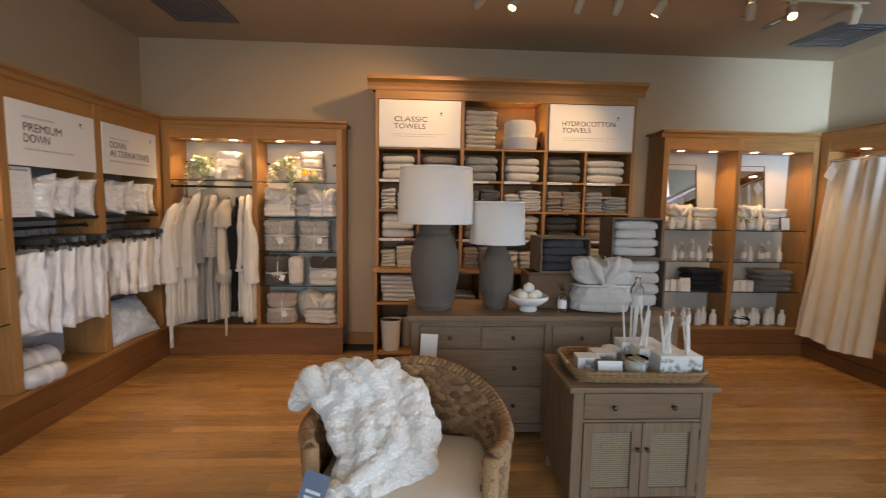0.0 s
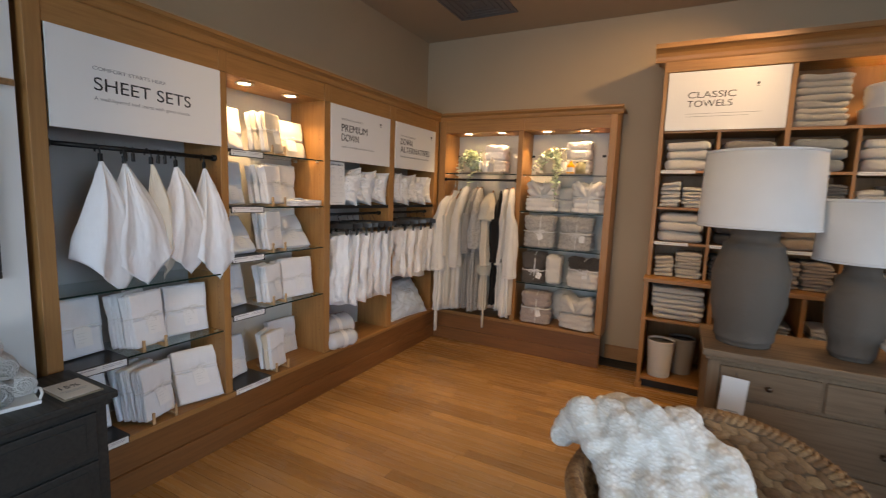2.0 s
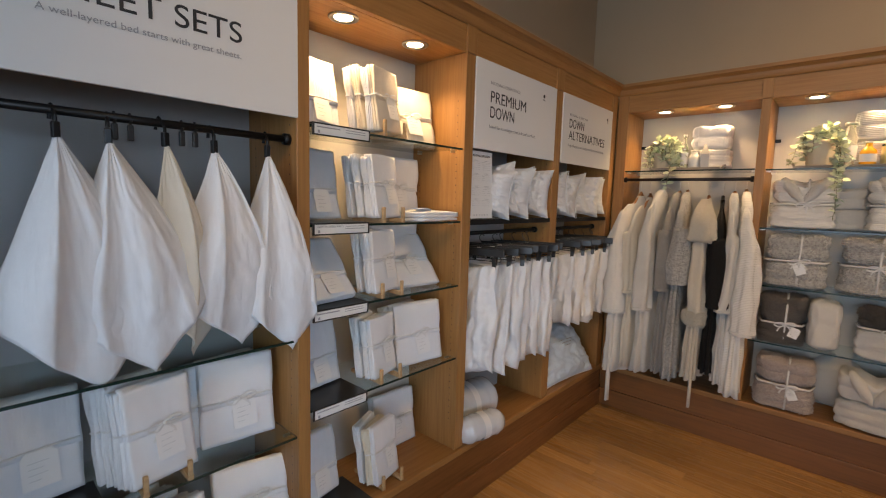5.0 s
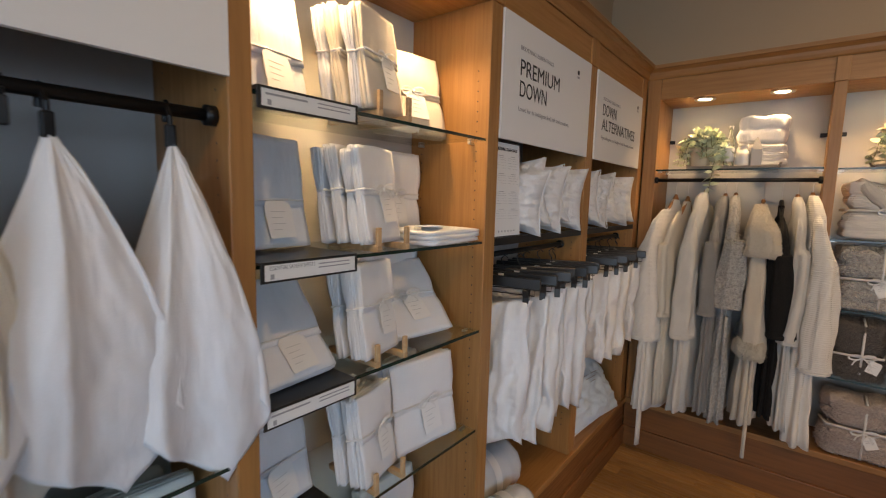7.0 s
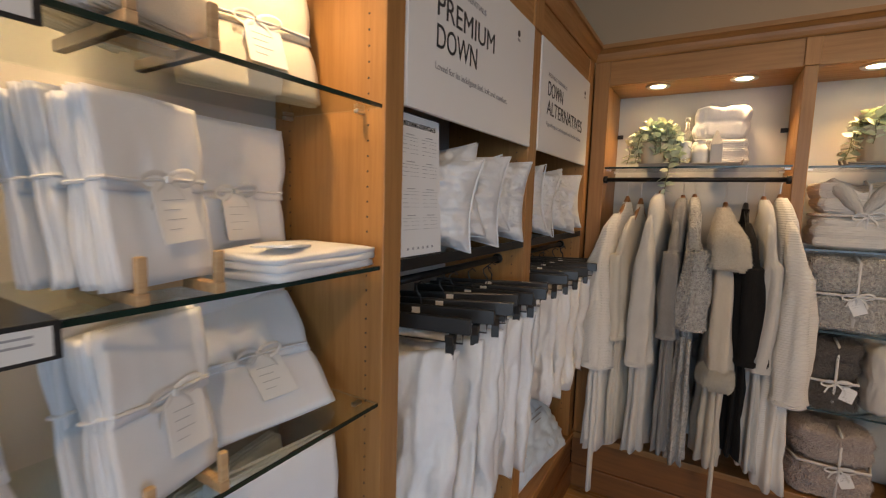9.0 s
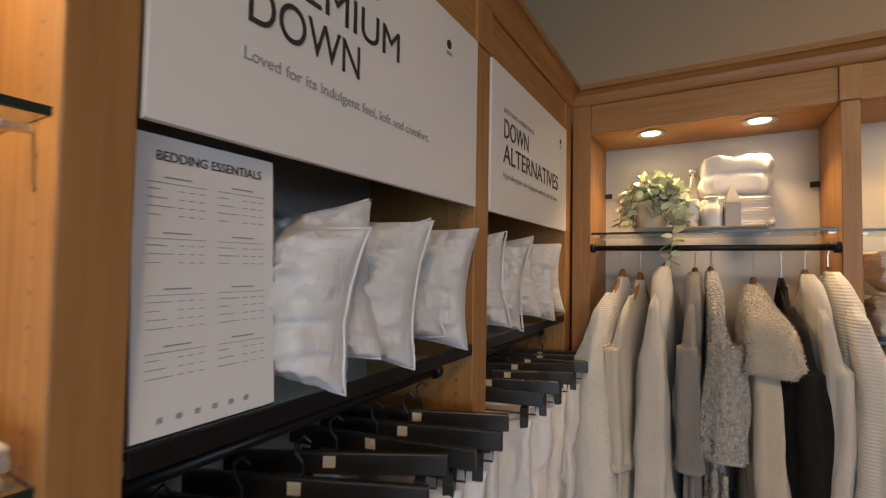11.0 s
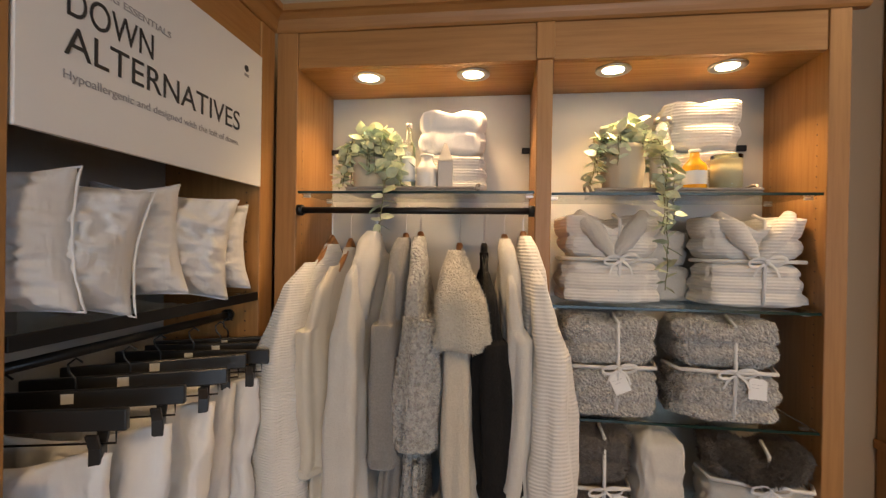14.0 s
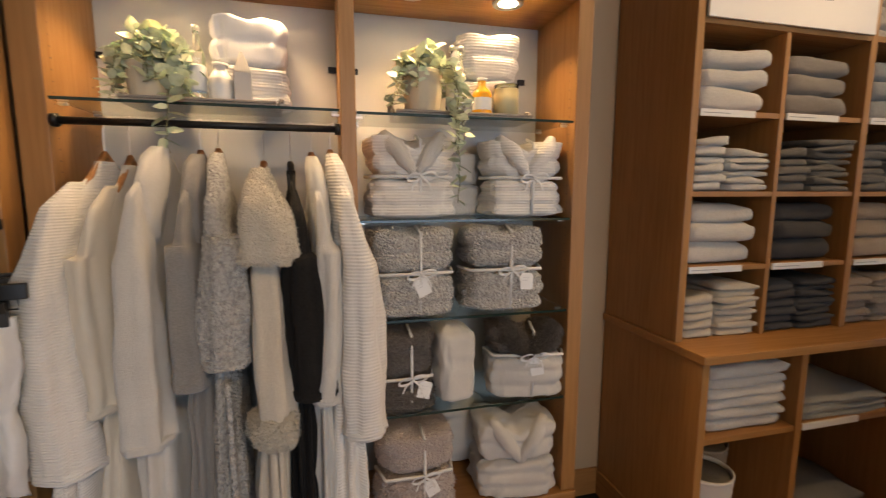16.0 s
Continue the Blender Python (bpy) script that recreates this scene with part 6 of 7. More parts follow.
for k in range(9):
    part("ring", moved(lathe([(0.014, -0.002), (0.017, 0), (0.014, 0.002), (0.0125, 0)], 16, closed=True), pose(-4.62 + 0.088 * k, 0.02, 2.113, 0, 90)), steel, cur, "steel curtain ring")
hang_tag(cur, P("E", 0, 0, 0).inverted() @ P("E", -4.62, -0.03, 1.93, 0, 0, 30), 0.11, 0.13, 3)
# ---- dresser and what stands on it ----
def knob(parent, x, y, z, r=0.013):
    return part("knob", moved(lathe([(0.005, 0), (0.005, 0.012), (r, 0.018), (r, 0.026), (r * 0.6, 0.031)], 16), pose(x, y, z, 90)), bronze, parent, "round dark bronze knob", True)


def drawer_front(parent, x0, x1, z0, z1, y, knobs):
    d = part("drawer", box(x0, y - 0.012, z0, x1, y + 0.006, z1, 0.003), grey_wood_u, parent, "grey-washed drawer front")
    for kx in knobs:
        knob(d, kx, y - 0.012, (z0 + z1) / 2)
    return d


TOPZ = 0.87
dr = thing("dresser", "long grey-washed wooden dresser with bronze knobs", "dresser", pose(0, 0, 0))
DX0, DX1, DY0, DY1 = -0.05, 1.76, 3.0, 3.48
part("body", box(DX0, DY0 + 0.014, 0.09, DX1, DY1, TOPZ - 0.036, 0.003), grey_wood_z, dr)
part("top", box(DX0 - 0.03, DY0 - 0.03, TOPZ - 0.035, DX1 + 0.03, DY1 + 0.01, TOPZ, 0.006), grey_wood_u, dr)
part("top_moulding", box(DX0 - 0.014, DY0 - 0.012, TOPZ - 0.056, DX1 + 0.014, DY1, TOPZ - 0.0365, 0.005), grey_wood_u, dr)
for x in (DX0, 0.842, DX1 - 0.05):
    part("stile", box(x, DY0 - 0.002, 0.0, x + 0.05, DY0 + 0.013, TOPZ - 0.058, 0.002), grey_wood_z, dr)
part("plinth_rail", box(DX0 + 0.051, DY0 + 0.002, 0.055, DX1 - 0.051, DY0 + 0.0135, 0.11, 0.002), grey_wood_u, dr)
for x in (DX0 + 0.005, DX1 - 0.055):
    for y in (DY0 + 0.015, DY1 - 0.055):
        part("leg", box(x, y, 0, x + 0.05, y + 0.05, 0.0895, 0.003), grey_wood_z, dr)
for a, b in ((0.005, 0.405), (0.42, 0.838), (0.897, 1.29), (1.305, 1.705)):
    drawer_front(dr, a, b, 0.645, 0.79, DY0 + 0.012, ((a + b) / 2,))
for a, b in ((0.005, 0.838), (0.897, 1.705)):
    drawer_front(dr, a, b, 0.39, 0.63, DY0 + 0.012, (a + 0.2, b - 0.2))
    drawer_front(dr, a, b, 0.12, 0.375, DY0 + 0.012, (a + 0.2, b - 0.2))
ptag = thing("price_tag", "white card price tag hanging from a drawer knob", "tag", pose(0.06, DY0 - 0.034, 0.56, 0, 3))
part("card", box(-0.055, -0.001, 0, 0.055, 0.001, 0.19, 0.0008), tag_card, ptag)
part("cord", tube([(0, 0, 0.19), (0.0, 0.004, 0.22)], 0.0012, 5), ink, ptag, "thin dark cord")
part("print_line", box(-0.03, -0.002, 0.02, 0.03, -0.0012, 0.024), ink_grey, ptag)

clay = paint("dark_clay", (0.115, 0.095, 0.078), 0.85, 45, 0.9, 0.0, 0.35)
shade_cloth = cloth("lamp_shade", (0.72, 0.72, 0.71), 600, 0.25, 0.85, 0.03, 0.05)


def table_lamp(m, prof, shade, zs, label, seed):
    L = thing("table_lamp", label, "table lamp", m, "clay table lamps")
    pts = []
    for i in range(len(prof) - 1):
        for k in range(6):
            f = k / 6
            r = prof[i][0] + (prof[i + 1][0] - prof[i][0]) * (f * f * (3 - 2 * f))
            z = prof[i][1] + (prof[i + 1][1] - prof[i][1]) * f
            pts.append((r * (1 + 0.016 * math.sin(z * 210 + seed) + 0.010 * math.sin(z * 67)), z))
    pts.append(prof[-1])
    part("base", lathe(pts, 64, rough=0.025), clay, L, "rough dark grey-brown clay", True)
    part("stem", tube([(0, 0, prof[-1][1]), (0, 0, zs[1] - 0.03)], 0.008, 8), bronze, L)
    r0, r1 = shade
    part("shade", lathe([(r0, zs[0]), (r1, zs[1]), (r1 - 0.003, zs[1]), (r0 - 0.003, zs[0])], 56, closed=True), shade_cloth, L, "off-white linen drum shade", True)
    for r, z in ((r0, zs[0]), (r1, zs[1])):
        part("shade_trim", lathe([(r + 0.001, z - 0.006), (r + 0.002, z - 0.006), (r + 0.002, z + 0.006), (r + 0.001, z + 0.006)], 56, closed=True), shade_cloth, L, "", True)
    part("spider", joined(tube([(-r1 + 0.004, 0, zs[1] - 0.03), (r1 - 0.004, 0, zs[1] - 0.03)], 0.002, 5), tube([(0, -r1 + 0.004, zs[1] - 0.03), (0, r1 - 0.004, zs[1] - 0.03)], 0.002, 5)), bronze, L)
    part("finial", moved(lathe([(0.004, 0), (0.011, 0.008), (0.004, 0.02)], 12), pose(0, 0, zs[1] - 0.029)), bronze, L, "", True)
    return L


table_lamp(pose(0.105, 3.20, TOPZ + 0.001), [(0.118, 0), (0.135, 0.05), (0.165, 0.22), (0.170, 0.36), (0.135, 0.50), (0.105, 0.545), (0.11, 0.60), (0.108, 0.615)], (0.262, 0.248), (0.60, 0.965), "large dark clay table lamp with a white drum shade", 1)
table_lamp(pose(0.54, 3.21, TOPZ + 0.001), [(0.075, 0), (0.088, 0.03), (0.118, 0.17), (0.122, 0.27), (0.095, 0.37), (0.068, 0.42), (0.072, 0.465)], (0.192, 0.182), (0.465, 0.745), "smaller dark clay table lamp with a white drum shade", 2)

bowl = solid("footed_bowl", lathe([(0.055, 0), (0.062, 0.01), (0.055, 0.035), (0.09, 0.05), (0.135, 0.085), (0.138, 0.11), (0.128, 0.11), (0.09, 0.065), (0.02, 0.05)], 40), white_cer, "white footed ceramic bowl on the dresser", "bowl", pose(0.755, 3.13, TOPZ + 0.001), smooth=True)
for k in range(6):
    solid("soap_ball", lathe([(0.008, 0), (0.034, 0.016), (0.04, 0.04), (0.034, 0.064), (0.008, 0.08)], 18, rough=0.05), white_cer, "white round soap in the footed bowl", "soap", pose(0.755 + 0.058 * math.cos(k * 1.26) * (k < 5), 3.13 + 0.058 * math.sin(k * 1.26) * (k < 5), TOPZ + 0.068 + 0.05 * (k == 5)), "soaps in the bowl", smooth=True)
folded_robe(pose(1.255, 3.14, TOPZ + 0.001, 0, 0, -4), 0.40, 0.385, 0.24, plush_white, "white plush bathrobe folded and tied on the dresser", 51, plush_white, tag=False)
bottle(pose(1.50, 3.08, TOPZ + 0.001), 0.045, 0.27, clear_glass, "clear glass bottle with a pale label on the dresser", milk_glass, 0.4)
bottle(pose(0.985, 3.10, TOPZ + 0.001), 0.03, 0.17, clear_glass, "glass spray bottle on the dresser", black_plastic, 0.4, pump=True)
wicker_dark = paint("brown_wicker", (0.17, 0.097, 0.05), 0.75, 90, 0.5, 0.0, 0.3)
crate_wood = wood("crate_wood", (0.16, 0.11, 0.075), (0.10, 0.065, 0.045), 0, 0.65)


def woven_box(m, w, d, h, material, label, name="wicker_basket", rowh=0.02, category="basket"):
    R = thing(name, label, category, m)
    bm = bmesh.new()
    rows = max(2, int(h / rowh))
    per = []
    n1, n2 = max(4, int(w / 0.025)), max(3, int(d / 0.025))
    for k in range(n1):
        per.append((-w / 2 + w * k / n1, -d / 2, 0, -1))
    for k in range(n2):
        per.append((w / 2, -d / 2 + d * k / n2, 1, 0))
    for k in range(n1):
        per.append((w / 2 - w * k / n1, d / 2, 0, 1))
    for k in range(n2):
        per.append((-w / 2, d / 2 - d * k / n2, -1, 0))
    rings = []
    for j in range(rows * 2 + 1):
        ring = []
        for i, (x, y, nx, ny) in enumerate(per):
            b = 0.004 * (1 if (i + j // 2) % 2 else -1) * (1 if j % 2 else 0.15)
            ring.append(bm.verts.new((x + nx * b, y + ny * b, h * j / (rows * 2))))
        rings.append(ring)
    n = len(per)
    for p, q in zip(rings, rings[1:]):
        for k in range(n):
            bm.faces.new((p[k], p[(k + 1) % n], q[(k + 1) % n], q[k]))
    part("weave", bm, material, R, "woven strands", True)
    part("floor", box(-w / 2 + 0.006, -d / 2 + 0.006, 0.0, w / 2 - 0.006, d / 2 - 0.006, 0.008), material, R)
    rim = tube([(-w / 2, -d / 2, h), (w / 2, -d / 2, h), (w / 2, d / 2, h), (-w / 2, d / 2, h), (-w / 2, -d / 2, h)], 0.011, 8)
    part("rim", rim, material, R, "thick plaited rim", True)
    return R


woven_box(pose(0.985, 3.34, TOPZ + 0.001), 0.42, 0.24, 0.245, wicker_dark, "brown wicker basket turned over on the dresser")


def towel_crate(m, w, d, h, material, towels, label, seed):
    C_ = thing("towel_crate", label, "crate", m)
    t = 0.012
    part("side", box(-w / 2, -d / 2, 0, -w / 2 + t, d / 2, h, 0.002), crate_wood, C_)
    part("side", box(w / 2 - t, -d / 2, 0, w / 2, d / 2, h, 0.002), crate_wood, C_)
    part("floor", box(-w / 2 + t + 0.001, -d / 2, 0, w / 2 - t - 0.001, d / 2, t), crate_wood, C_)
    part("top", box(-w / 2 + t + 0.001, -d / 2, h - t, w / 2 - t - 0.001, d / 2, h), crate_wood, C_)
    part("back", box(-w / 2 + t + 0.001, d / 2 - t, t + 0.001, w / 2 - t - 0.001, d / 2, h - t - 0.001), crate_wood, C_)
    hh = (h - 2 * t - 0.012) / towels
    for k in range(towels):
        towel(m @ pose(0, -0.012, t + 0.001 + hh * k), w - 2 * t - 0.02, d - 0.05, hh * 1.0, material, seed + k, ("charcoal" if material == terry_char else "pale") + " folded towel in a wooden crate", 1, "towels in crates")
    return C_


towel_crate(pose(1.015, 3.31, TOPZ + 0.26, 0, 0, 3), 0.36, 0.26, 0.25, terry_char, 4, "dark wooden crate on its side holding charcoal towels", 3)
towel_crate(pose(1.58, 3.33, TOPZ + 0.001), 0.36, 0.27, 0.36, terry_white, 4, "dark wooden crate on its side holding white towels", 6)
towel_crate(pose(1.545, 3.33, TOPZ + 0.363, 0, 0, -3), 0.36, 0.27, 0.29, terry_white, 4, "dark wooden crate stacked above another, with white towels", 9)

# ---- cane cabinet ----
CX0, CX1, CY0, CY1, CZ = 0.79, 1.52, 2.255, 2.74, 0.69
cabn = thing("cane_cabinet", "grey-washed cabinet with cane doors and bronze knobs", "cabinet", pose(0, 0, 0))
part("top", box(CX0 - 0.028, CY0 - 0.028, CZ - 0.03, CX1 + 0.028, CY1 + 0.01, CZ, 0.006), grey_wood_u, cabn)
part("body", box(CX0, CY0 + 0.012, 0.08, CX1, CY1, CZ - 0.031, 0.002), grey_wood_z, cabn)
for x in (CX0, CX1 - 0.055):
    part("stile", box(x, CY0 - 0.004, 0, x + 0.055, CY0 + 0.0115, CZ - 0.0315, 0.003), grey_wood_z, cabn)
    part("leg", box(x + 0.003, CY1 - 0.05, 0, x + 0.05, CY1 - 0.003, 0.0795), grey_wood_z, cabn)
part("rail", box(CX0 + 0.056, CY0, 0.497, CX1 - 0.056, CY0 + 0.0115, 0.51), grey_wood_u, cabn)
drawer_front(cabn, CX0 + 0.058, CX1 - 0.058, 0.515, 0.648, CY0 + 0.01, (CX0 + 0.21, CX1 - 0.21))
cane_strand = paint("cane_strand", (0.36, 0.27, 0.17), 0.6, 120, 0.1)
# near-black colour stands in for the shade inside, seen through the cane
cane_shade = paint("cane_shadow", (0.05, 0.038, 0.028), 0.9, 60, 0.1)
for x0, x1, kx in ((CX0 + 0.058, 1.153, 1.13), (1.157, CX1 - 0.058, 1.18)):
    door = part("door", joined(box(x0, CY0 - 0.008, 0.09, x0 + 0.05, CY0 + 0.011, 0.494, 0.002), box(x1 - 0.05, CY0 - 0.008, 0.09, x1, CY0 + 0.011, 0.494, 0.002), box(x0 + 0.0505, CY0 - 0.007, 0.445, x1 - 0.0505, CY0 + 0.010, 0.494, 0.002), box(x0 + 0.0505, CY0 - 0.007, 0.09, x1 - 0.0505, CY0 + 0.010, 0.14, 0.002)), grey_wood_z, cabn, "framed cane door")
    # sheet that paints the shaded inside behind the cane
    part("backing", box(x0 + 0.051, CY0 + 0.006, 0.141, x1 - 0.051, CY0 + 0.009, 0.444), cane_shade, door)
    bm = bmesh.new()
    u0, u1, z0, z1 = x0 + 0.051, x1 - 0.051, 0.141, 0.444
    k = 0
    x = u0 + 0.006
    while x < u1 - 0.003:
        for dx in (-0.0016, 0.0016):
            add_box(bm, x + dx - 0.0011, CY0 + 0.0015, z0, x + dx + 0.0011, CY0 + 0.0035, z1)
        x += 0.0115
    z = z0 + 0.006
    while z < z1 - 0.003:
        for dz in (-0.0016, 0.0016):
            add_box(bm, u0, CY0 + 0.0005, z + dz - 0.0011, u1, CY0 + 0.0025, z + dz + 0.0011)
        z += 0.0115
    cn = part("cane", bm, cane_strand, door, "open woven cane")
    cn["kind"] = "stuff"
    knob(door, kx, CY0 - 0.008, 0.36, 0.012)
for z in (0.43, 0.14):
    part("hinge", tube([(CX1 - 0.0585, CY0 - 0.006, z - 0.025), (CX1 - 0.0585, CY0 - 0.006, z + 0.025)], 0.004, 8), black_metal, cabn, "dark barrel hinge")
rope = paint("seagrass_rope", (0.34, 0.19, 0.085), 0.8, 70, 0.6, 0.0, 0.35)
tr = thing("seagrass_tray", "round-cornered braided seagrass tray on the cane cabinet", "tray", pose(1.165, 2.47, CZ + 0.001, 0, 0, -2))


def round_path(w, d, r, z, n=10):
    pts = []
    for cx, cy, a0 in ((w / 2 - r, d / 2 - r, 0), (-w / 2 + r, d / 2 - r, 90), (-w / 2 + r, -d / 2 + r, 180), (w / 2 - r, -d / 2 + r, 270)):
        pts += [Vector((cx + r * math.cos(math.radians(a0 + 90 * k / n)), cy + r * math.sin(math.radians(a0 + 90 * k / n)), z)) for k in range(n + 1)]
    pts.append(pts[0].copy())
    fine = []
    for p, q in zip(pts, pts[1:]):
        steps = max(1, int((q - p).length / 0.010))
        fine += [p.lerp(q, k / steps) for k in range(steps)]
    return fine + [pts[0].copy()]


part("base", box(-0.33, -0.18, 0.0, 0.33, 0.18, 0.008, 0.003), rope, tr)
for j in range(4):
    path = round_path(0.66 + 0.016 * j, 0.37 + 0.016 * j, 0.09, 0.011 + 0.0155 * j)
    part("coil", tube(path, [0.0125 if (k + 2 * j) % 4 < 2 else 0.0085 for k in range(len(path))], 8), rope, tr, "braided seagrass coil", True)
for sgn in (-1, 1):
    part("handle", tube([(sgn * 0.35, -0.08, 0.05), (sgn * 0.375, -0.06, 0.085), (sgn * 0.375, 0.06, 0.085), (sgn * 0.35, 0.08, 0.05)], 0.011, 8), rope, tr, "rope handle", True)
leaf_print = paint("leaf_print_green", (0.30, 0.33, 0.28), 0.7, 60, 0.05)


def gift_box(m, w, d, h, label, seed):
    G = thing("patterned_box", label, "box", m, "leaf-patterned boxes")
    part("carton", box(-w / 2, -d / 2, 0, w / 2, d / 2, h, 0.002), box_white, G)
    rng = random.Random(seed)
    for k in range(int(w * 90)):
        bm = bmesh.new()
        cx, cz, a0 = rng.uniform(-w * 0.38, w * 0.38), rng.uniform(h * 0.2, h * 0.75), rng.uniform(0.3, 2.8)
        for j in range(5):
            a = a0 + (j - 2) * 0.35
            L = min(0.03, h * 0.35)
            dx, dz = math.cos(a), math.sin(a)
            q = [bm.verts.new((max(-w / 2 + 0.002, min(w / 2 - 0.002, cx + px)), -d / 2 - 0.0006, max(0.003, min(h - 0.003, cz + pz)))) for px, pz in ((0, 0), (dx * L * 0.5 + dz * 0.002, dz * L * 0.5 - dx * 0.002), (dx * L, dz * L), (dx * L * 0.5 - dz * 0.002, dz * L * 0.5 + dx * 0.002))]
            bm.faces.new(q)
        bmesh.ops.recalc_face_normals(bm, faces=bm.faces)
        part("printed_frond", bm, leaf_print, G, "grey-green printed palm frond")
    return G


for k, (x, y, w, h) in enumerate(((0.925, 2.45, 0.125, 0.085), (1.035, 2.52, 0.12, 0.09))):
    gift_box(pose(x, y, CZ + 0.010, 0, 0, 6 * k - 4), w, 0.10, h, "small white box printed with palm fronds", 60 + k)


def diffuser(m, seed):
    G = gift_box(m, 0.113, 0.112, 0.128, "white leaf-printed diffuser box with reed sticks", seed)
    G["category"] = "diffuser"
    rng = random.Random(seed)
    for k in range(4):
        x, y = rng.uniform(-0.03, 0.03), rng.uniform(-0.03, 0.03)
        part("reed", tube([(x, y, 0.127), (x + rng.uniform(-0.03, 0.03), y + rng.uniform(-0.02, 0.02), 0.33)], 0.0055, 7), milk_glass, G, "pale reed stick")
    return G


for k, (x, y) in enumerate(((1.22, 2.595), (1.335, 2.60), (1.26, 2.475), (1.377, 2.478), (1.315, 2.356), (1.43, 2.36))):
    diffuser(pose(x, y, CZ + 0.010, 0, 0, -2 + (k % 3)), 70 + k)
cdl = thing("candle", "pale candle in a clear glass with a gold rim", "candle", pose(1.165, 2.37, CZ + 0.010))
part("wax", lathe([(0.052, 0.004), (0.052, 0.088)], 26), milk_glass, cdl, "", True)
part("glass", lathe([(0.055, 0), (0.058, 0.003), (0.058, 0.10), (0.0555, 0.10), (0.054, 0.09)], 30), shelf_glass, cdl, "clear tumbler", True)
part("rim", lathe([(0.0585, 0.094), (0.0592, 0.094), (0.0592, 0.101), (0.0585, 0.101)], 30, closed=True), paint("gold_rim", (0.6, 0.45, 0.18), 0.25, 60, 0.0, 1.0), cdl, "thin gold rim", True)
fc = thing("framed_card", "small black-framed blank card in the tray", "sign", pose(1.01, 2.335, CZ + 0.012, -8, 0, -3))
part("frame", box(-0.072, 0, 0, 0.072, 0.008, 0.095, 0.001), black_plastic, fc, "black frame")
part("card", box(-0.064, -0.001, 0.008, 0.064, -0.0002, 0.087), label_white, fc)
solid("lidded_tin", lathe([(0.05, 0), (0.052, 0.004), (0.052, 0.06), (0.054, 0.062), (0.054, 0.085), (0.04, 0.09)], 28), milk_glass, "pale round tin with a lid in the tray", "tin", pose(1.12, 2.59, CZ + 0.010), smooth=True)

# ---- seagrass tub chair with a throw ----
ch = thing("tub_chair", "woven seagrass tub chair with a cream seat cushion", "chair", pose(-0.045, 2.02, 0, 0, 0, -7))
RX, RY = 0.465, 0.42


def rim_z(a):
    """Height of the rim; a is 90 degrees at the back."""
    k = max(0.0, math.sin(math.radians(a)))
    return 0.60 + 0.155 * k ** 1.3


strand_a, st, sp = nodes_of("seagrass_strand")
isl = st.nodes.new("ShaderNodeNewGeometry").outputs["Random Per Island"]
sv = coords(st)
scol = mixed(st, ramp(st, isl, [(0.0, (0.22, 0.105, 0.045)), (0.5, (0.36, 0.185, 0.08)), (1.0, (0.47, 0.265, 0.12))]), ramp(st, noise_tex(st, sv, 120, 4), [(0.3, (0.6, 0.6, 0.6)), (0.7, (1.1, 1.1, 1.1))]), 0.9, "MULTIPLY")
link(st, scol, sp.inputs["Base Color"])
sp.inputs["Roughness"].default_value = 0.7
bump(st, sp, noise_tex(st, sv, 160, 3), 0.6, 0.006)
weave = bmesh.new()


def strand(bm, p, along, up, nrm, L, H, T):
    """One plump flattened strand lying on a surface."""
    c = [bm.verts.new(p + along * (sa * L) + up * (su * H) + nrm * (sn * T)) for sa, su, sn in ((-1, 0, 0), (-0.55, 0.8, 0.0), (0.55, 0.8, 0.0), (1, 0, 0), (0.55, -0.8, 0.0), (-0.55, -0.8, 0.0), (-0.5, 0.05, 1), (0.5, -0.05, 1))]
    for f in ((0, 6, 1), (1, 6, 7, 2), (2, 7, 3), (3, 7, 4), (4, 7, 6, 5), (5, 6, 0)):
        bm.faces.new([c[q] for q in f])


rows_n, cols_n = 19, 30
rngW = random.Random(12)
for j in range(rows_n):
    for i in range(cols_n):
        for layer in (1.0, 0.915):
            a = -32 + 244.0 * (i + 0.5 * (j % 2) + 0.1 * rngW.uniform(-1, 1)) / cols_n
            top = rim_z(a)
            z = 0.10 + (top - 0.10) * (j + 0.5) / rows_n
            ar = math.radians(a)
            flare = 0.90 + 0.10 * (z / 0.8)
            p = Vector((RX * layer * flare * math.cos(ar), RY * layer * flare * math.sin(ar), z))
            tangent = Vector((-RX * math.sin(ar), RY * math.cos(ar), 0)).normalized()
            nrm = Vector((math.cos(ar), math.sin(ar), 0)) * (1 if layer == 1.0 else -1)
            up = (Vector((0, 0, 1)) + tangent * (0.42 + 0.12 * rngW.uniform(-1, 1)) * (1 if j % 2 else -1)).normalized()
            strand(weave, p, nrm.cross(up), up, nrm, 0.041, (top - 0.10) / rows_n * 0.72, 0.014)
for i in range(76):
    ar = math.radians(-32 + 244 * i / 75)
    q = Vector((RX * 0.95 * math.cos(ar), RY * 0.95 * math.sin(ar), rim_z(math.degrees(ar)) + 0.006))
    tangent = Vector((-RX * math.sin(ar), RY * math.cos(ar), 0)).normalized()
    out_ = Vector((math.cos(ar), math.sin(ar), 0))
    for lift, side in ((0.022, 0.0), (0.010, 0.85), (0.010, -0.85)):
        nn = (Vector((0, 0, 1)) + out_ * side * 1.3).normalized()
        al = (out_ - nn * out_.dot(nn)).normalized() * (0.75 if side else 1) + tangent * (0.5 if side >= 0 else -0.5)
        al.normalize()
        strand(weave, q + nn * 0.020, al, nn.cross(al), nn, 0.026, 0.013, 0.012)
bmesh.ops.recalc_face_normals(weave, faces=weave.faces)
wv = part("weave", weave, strand_a, ch, "plaited seagrass strands", True)
wv["kind"] = "stuff"
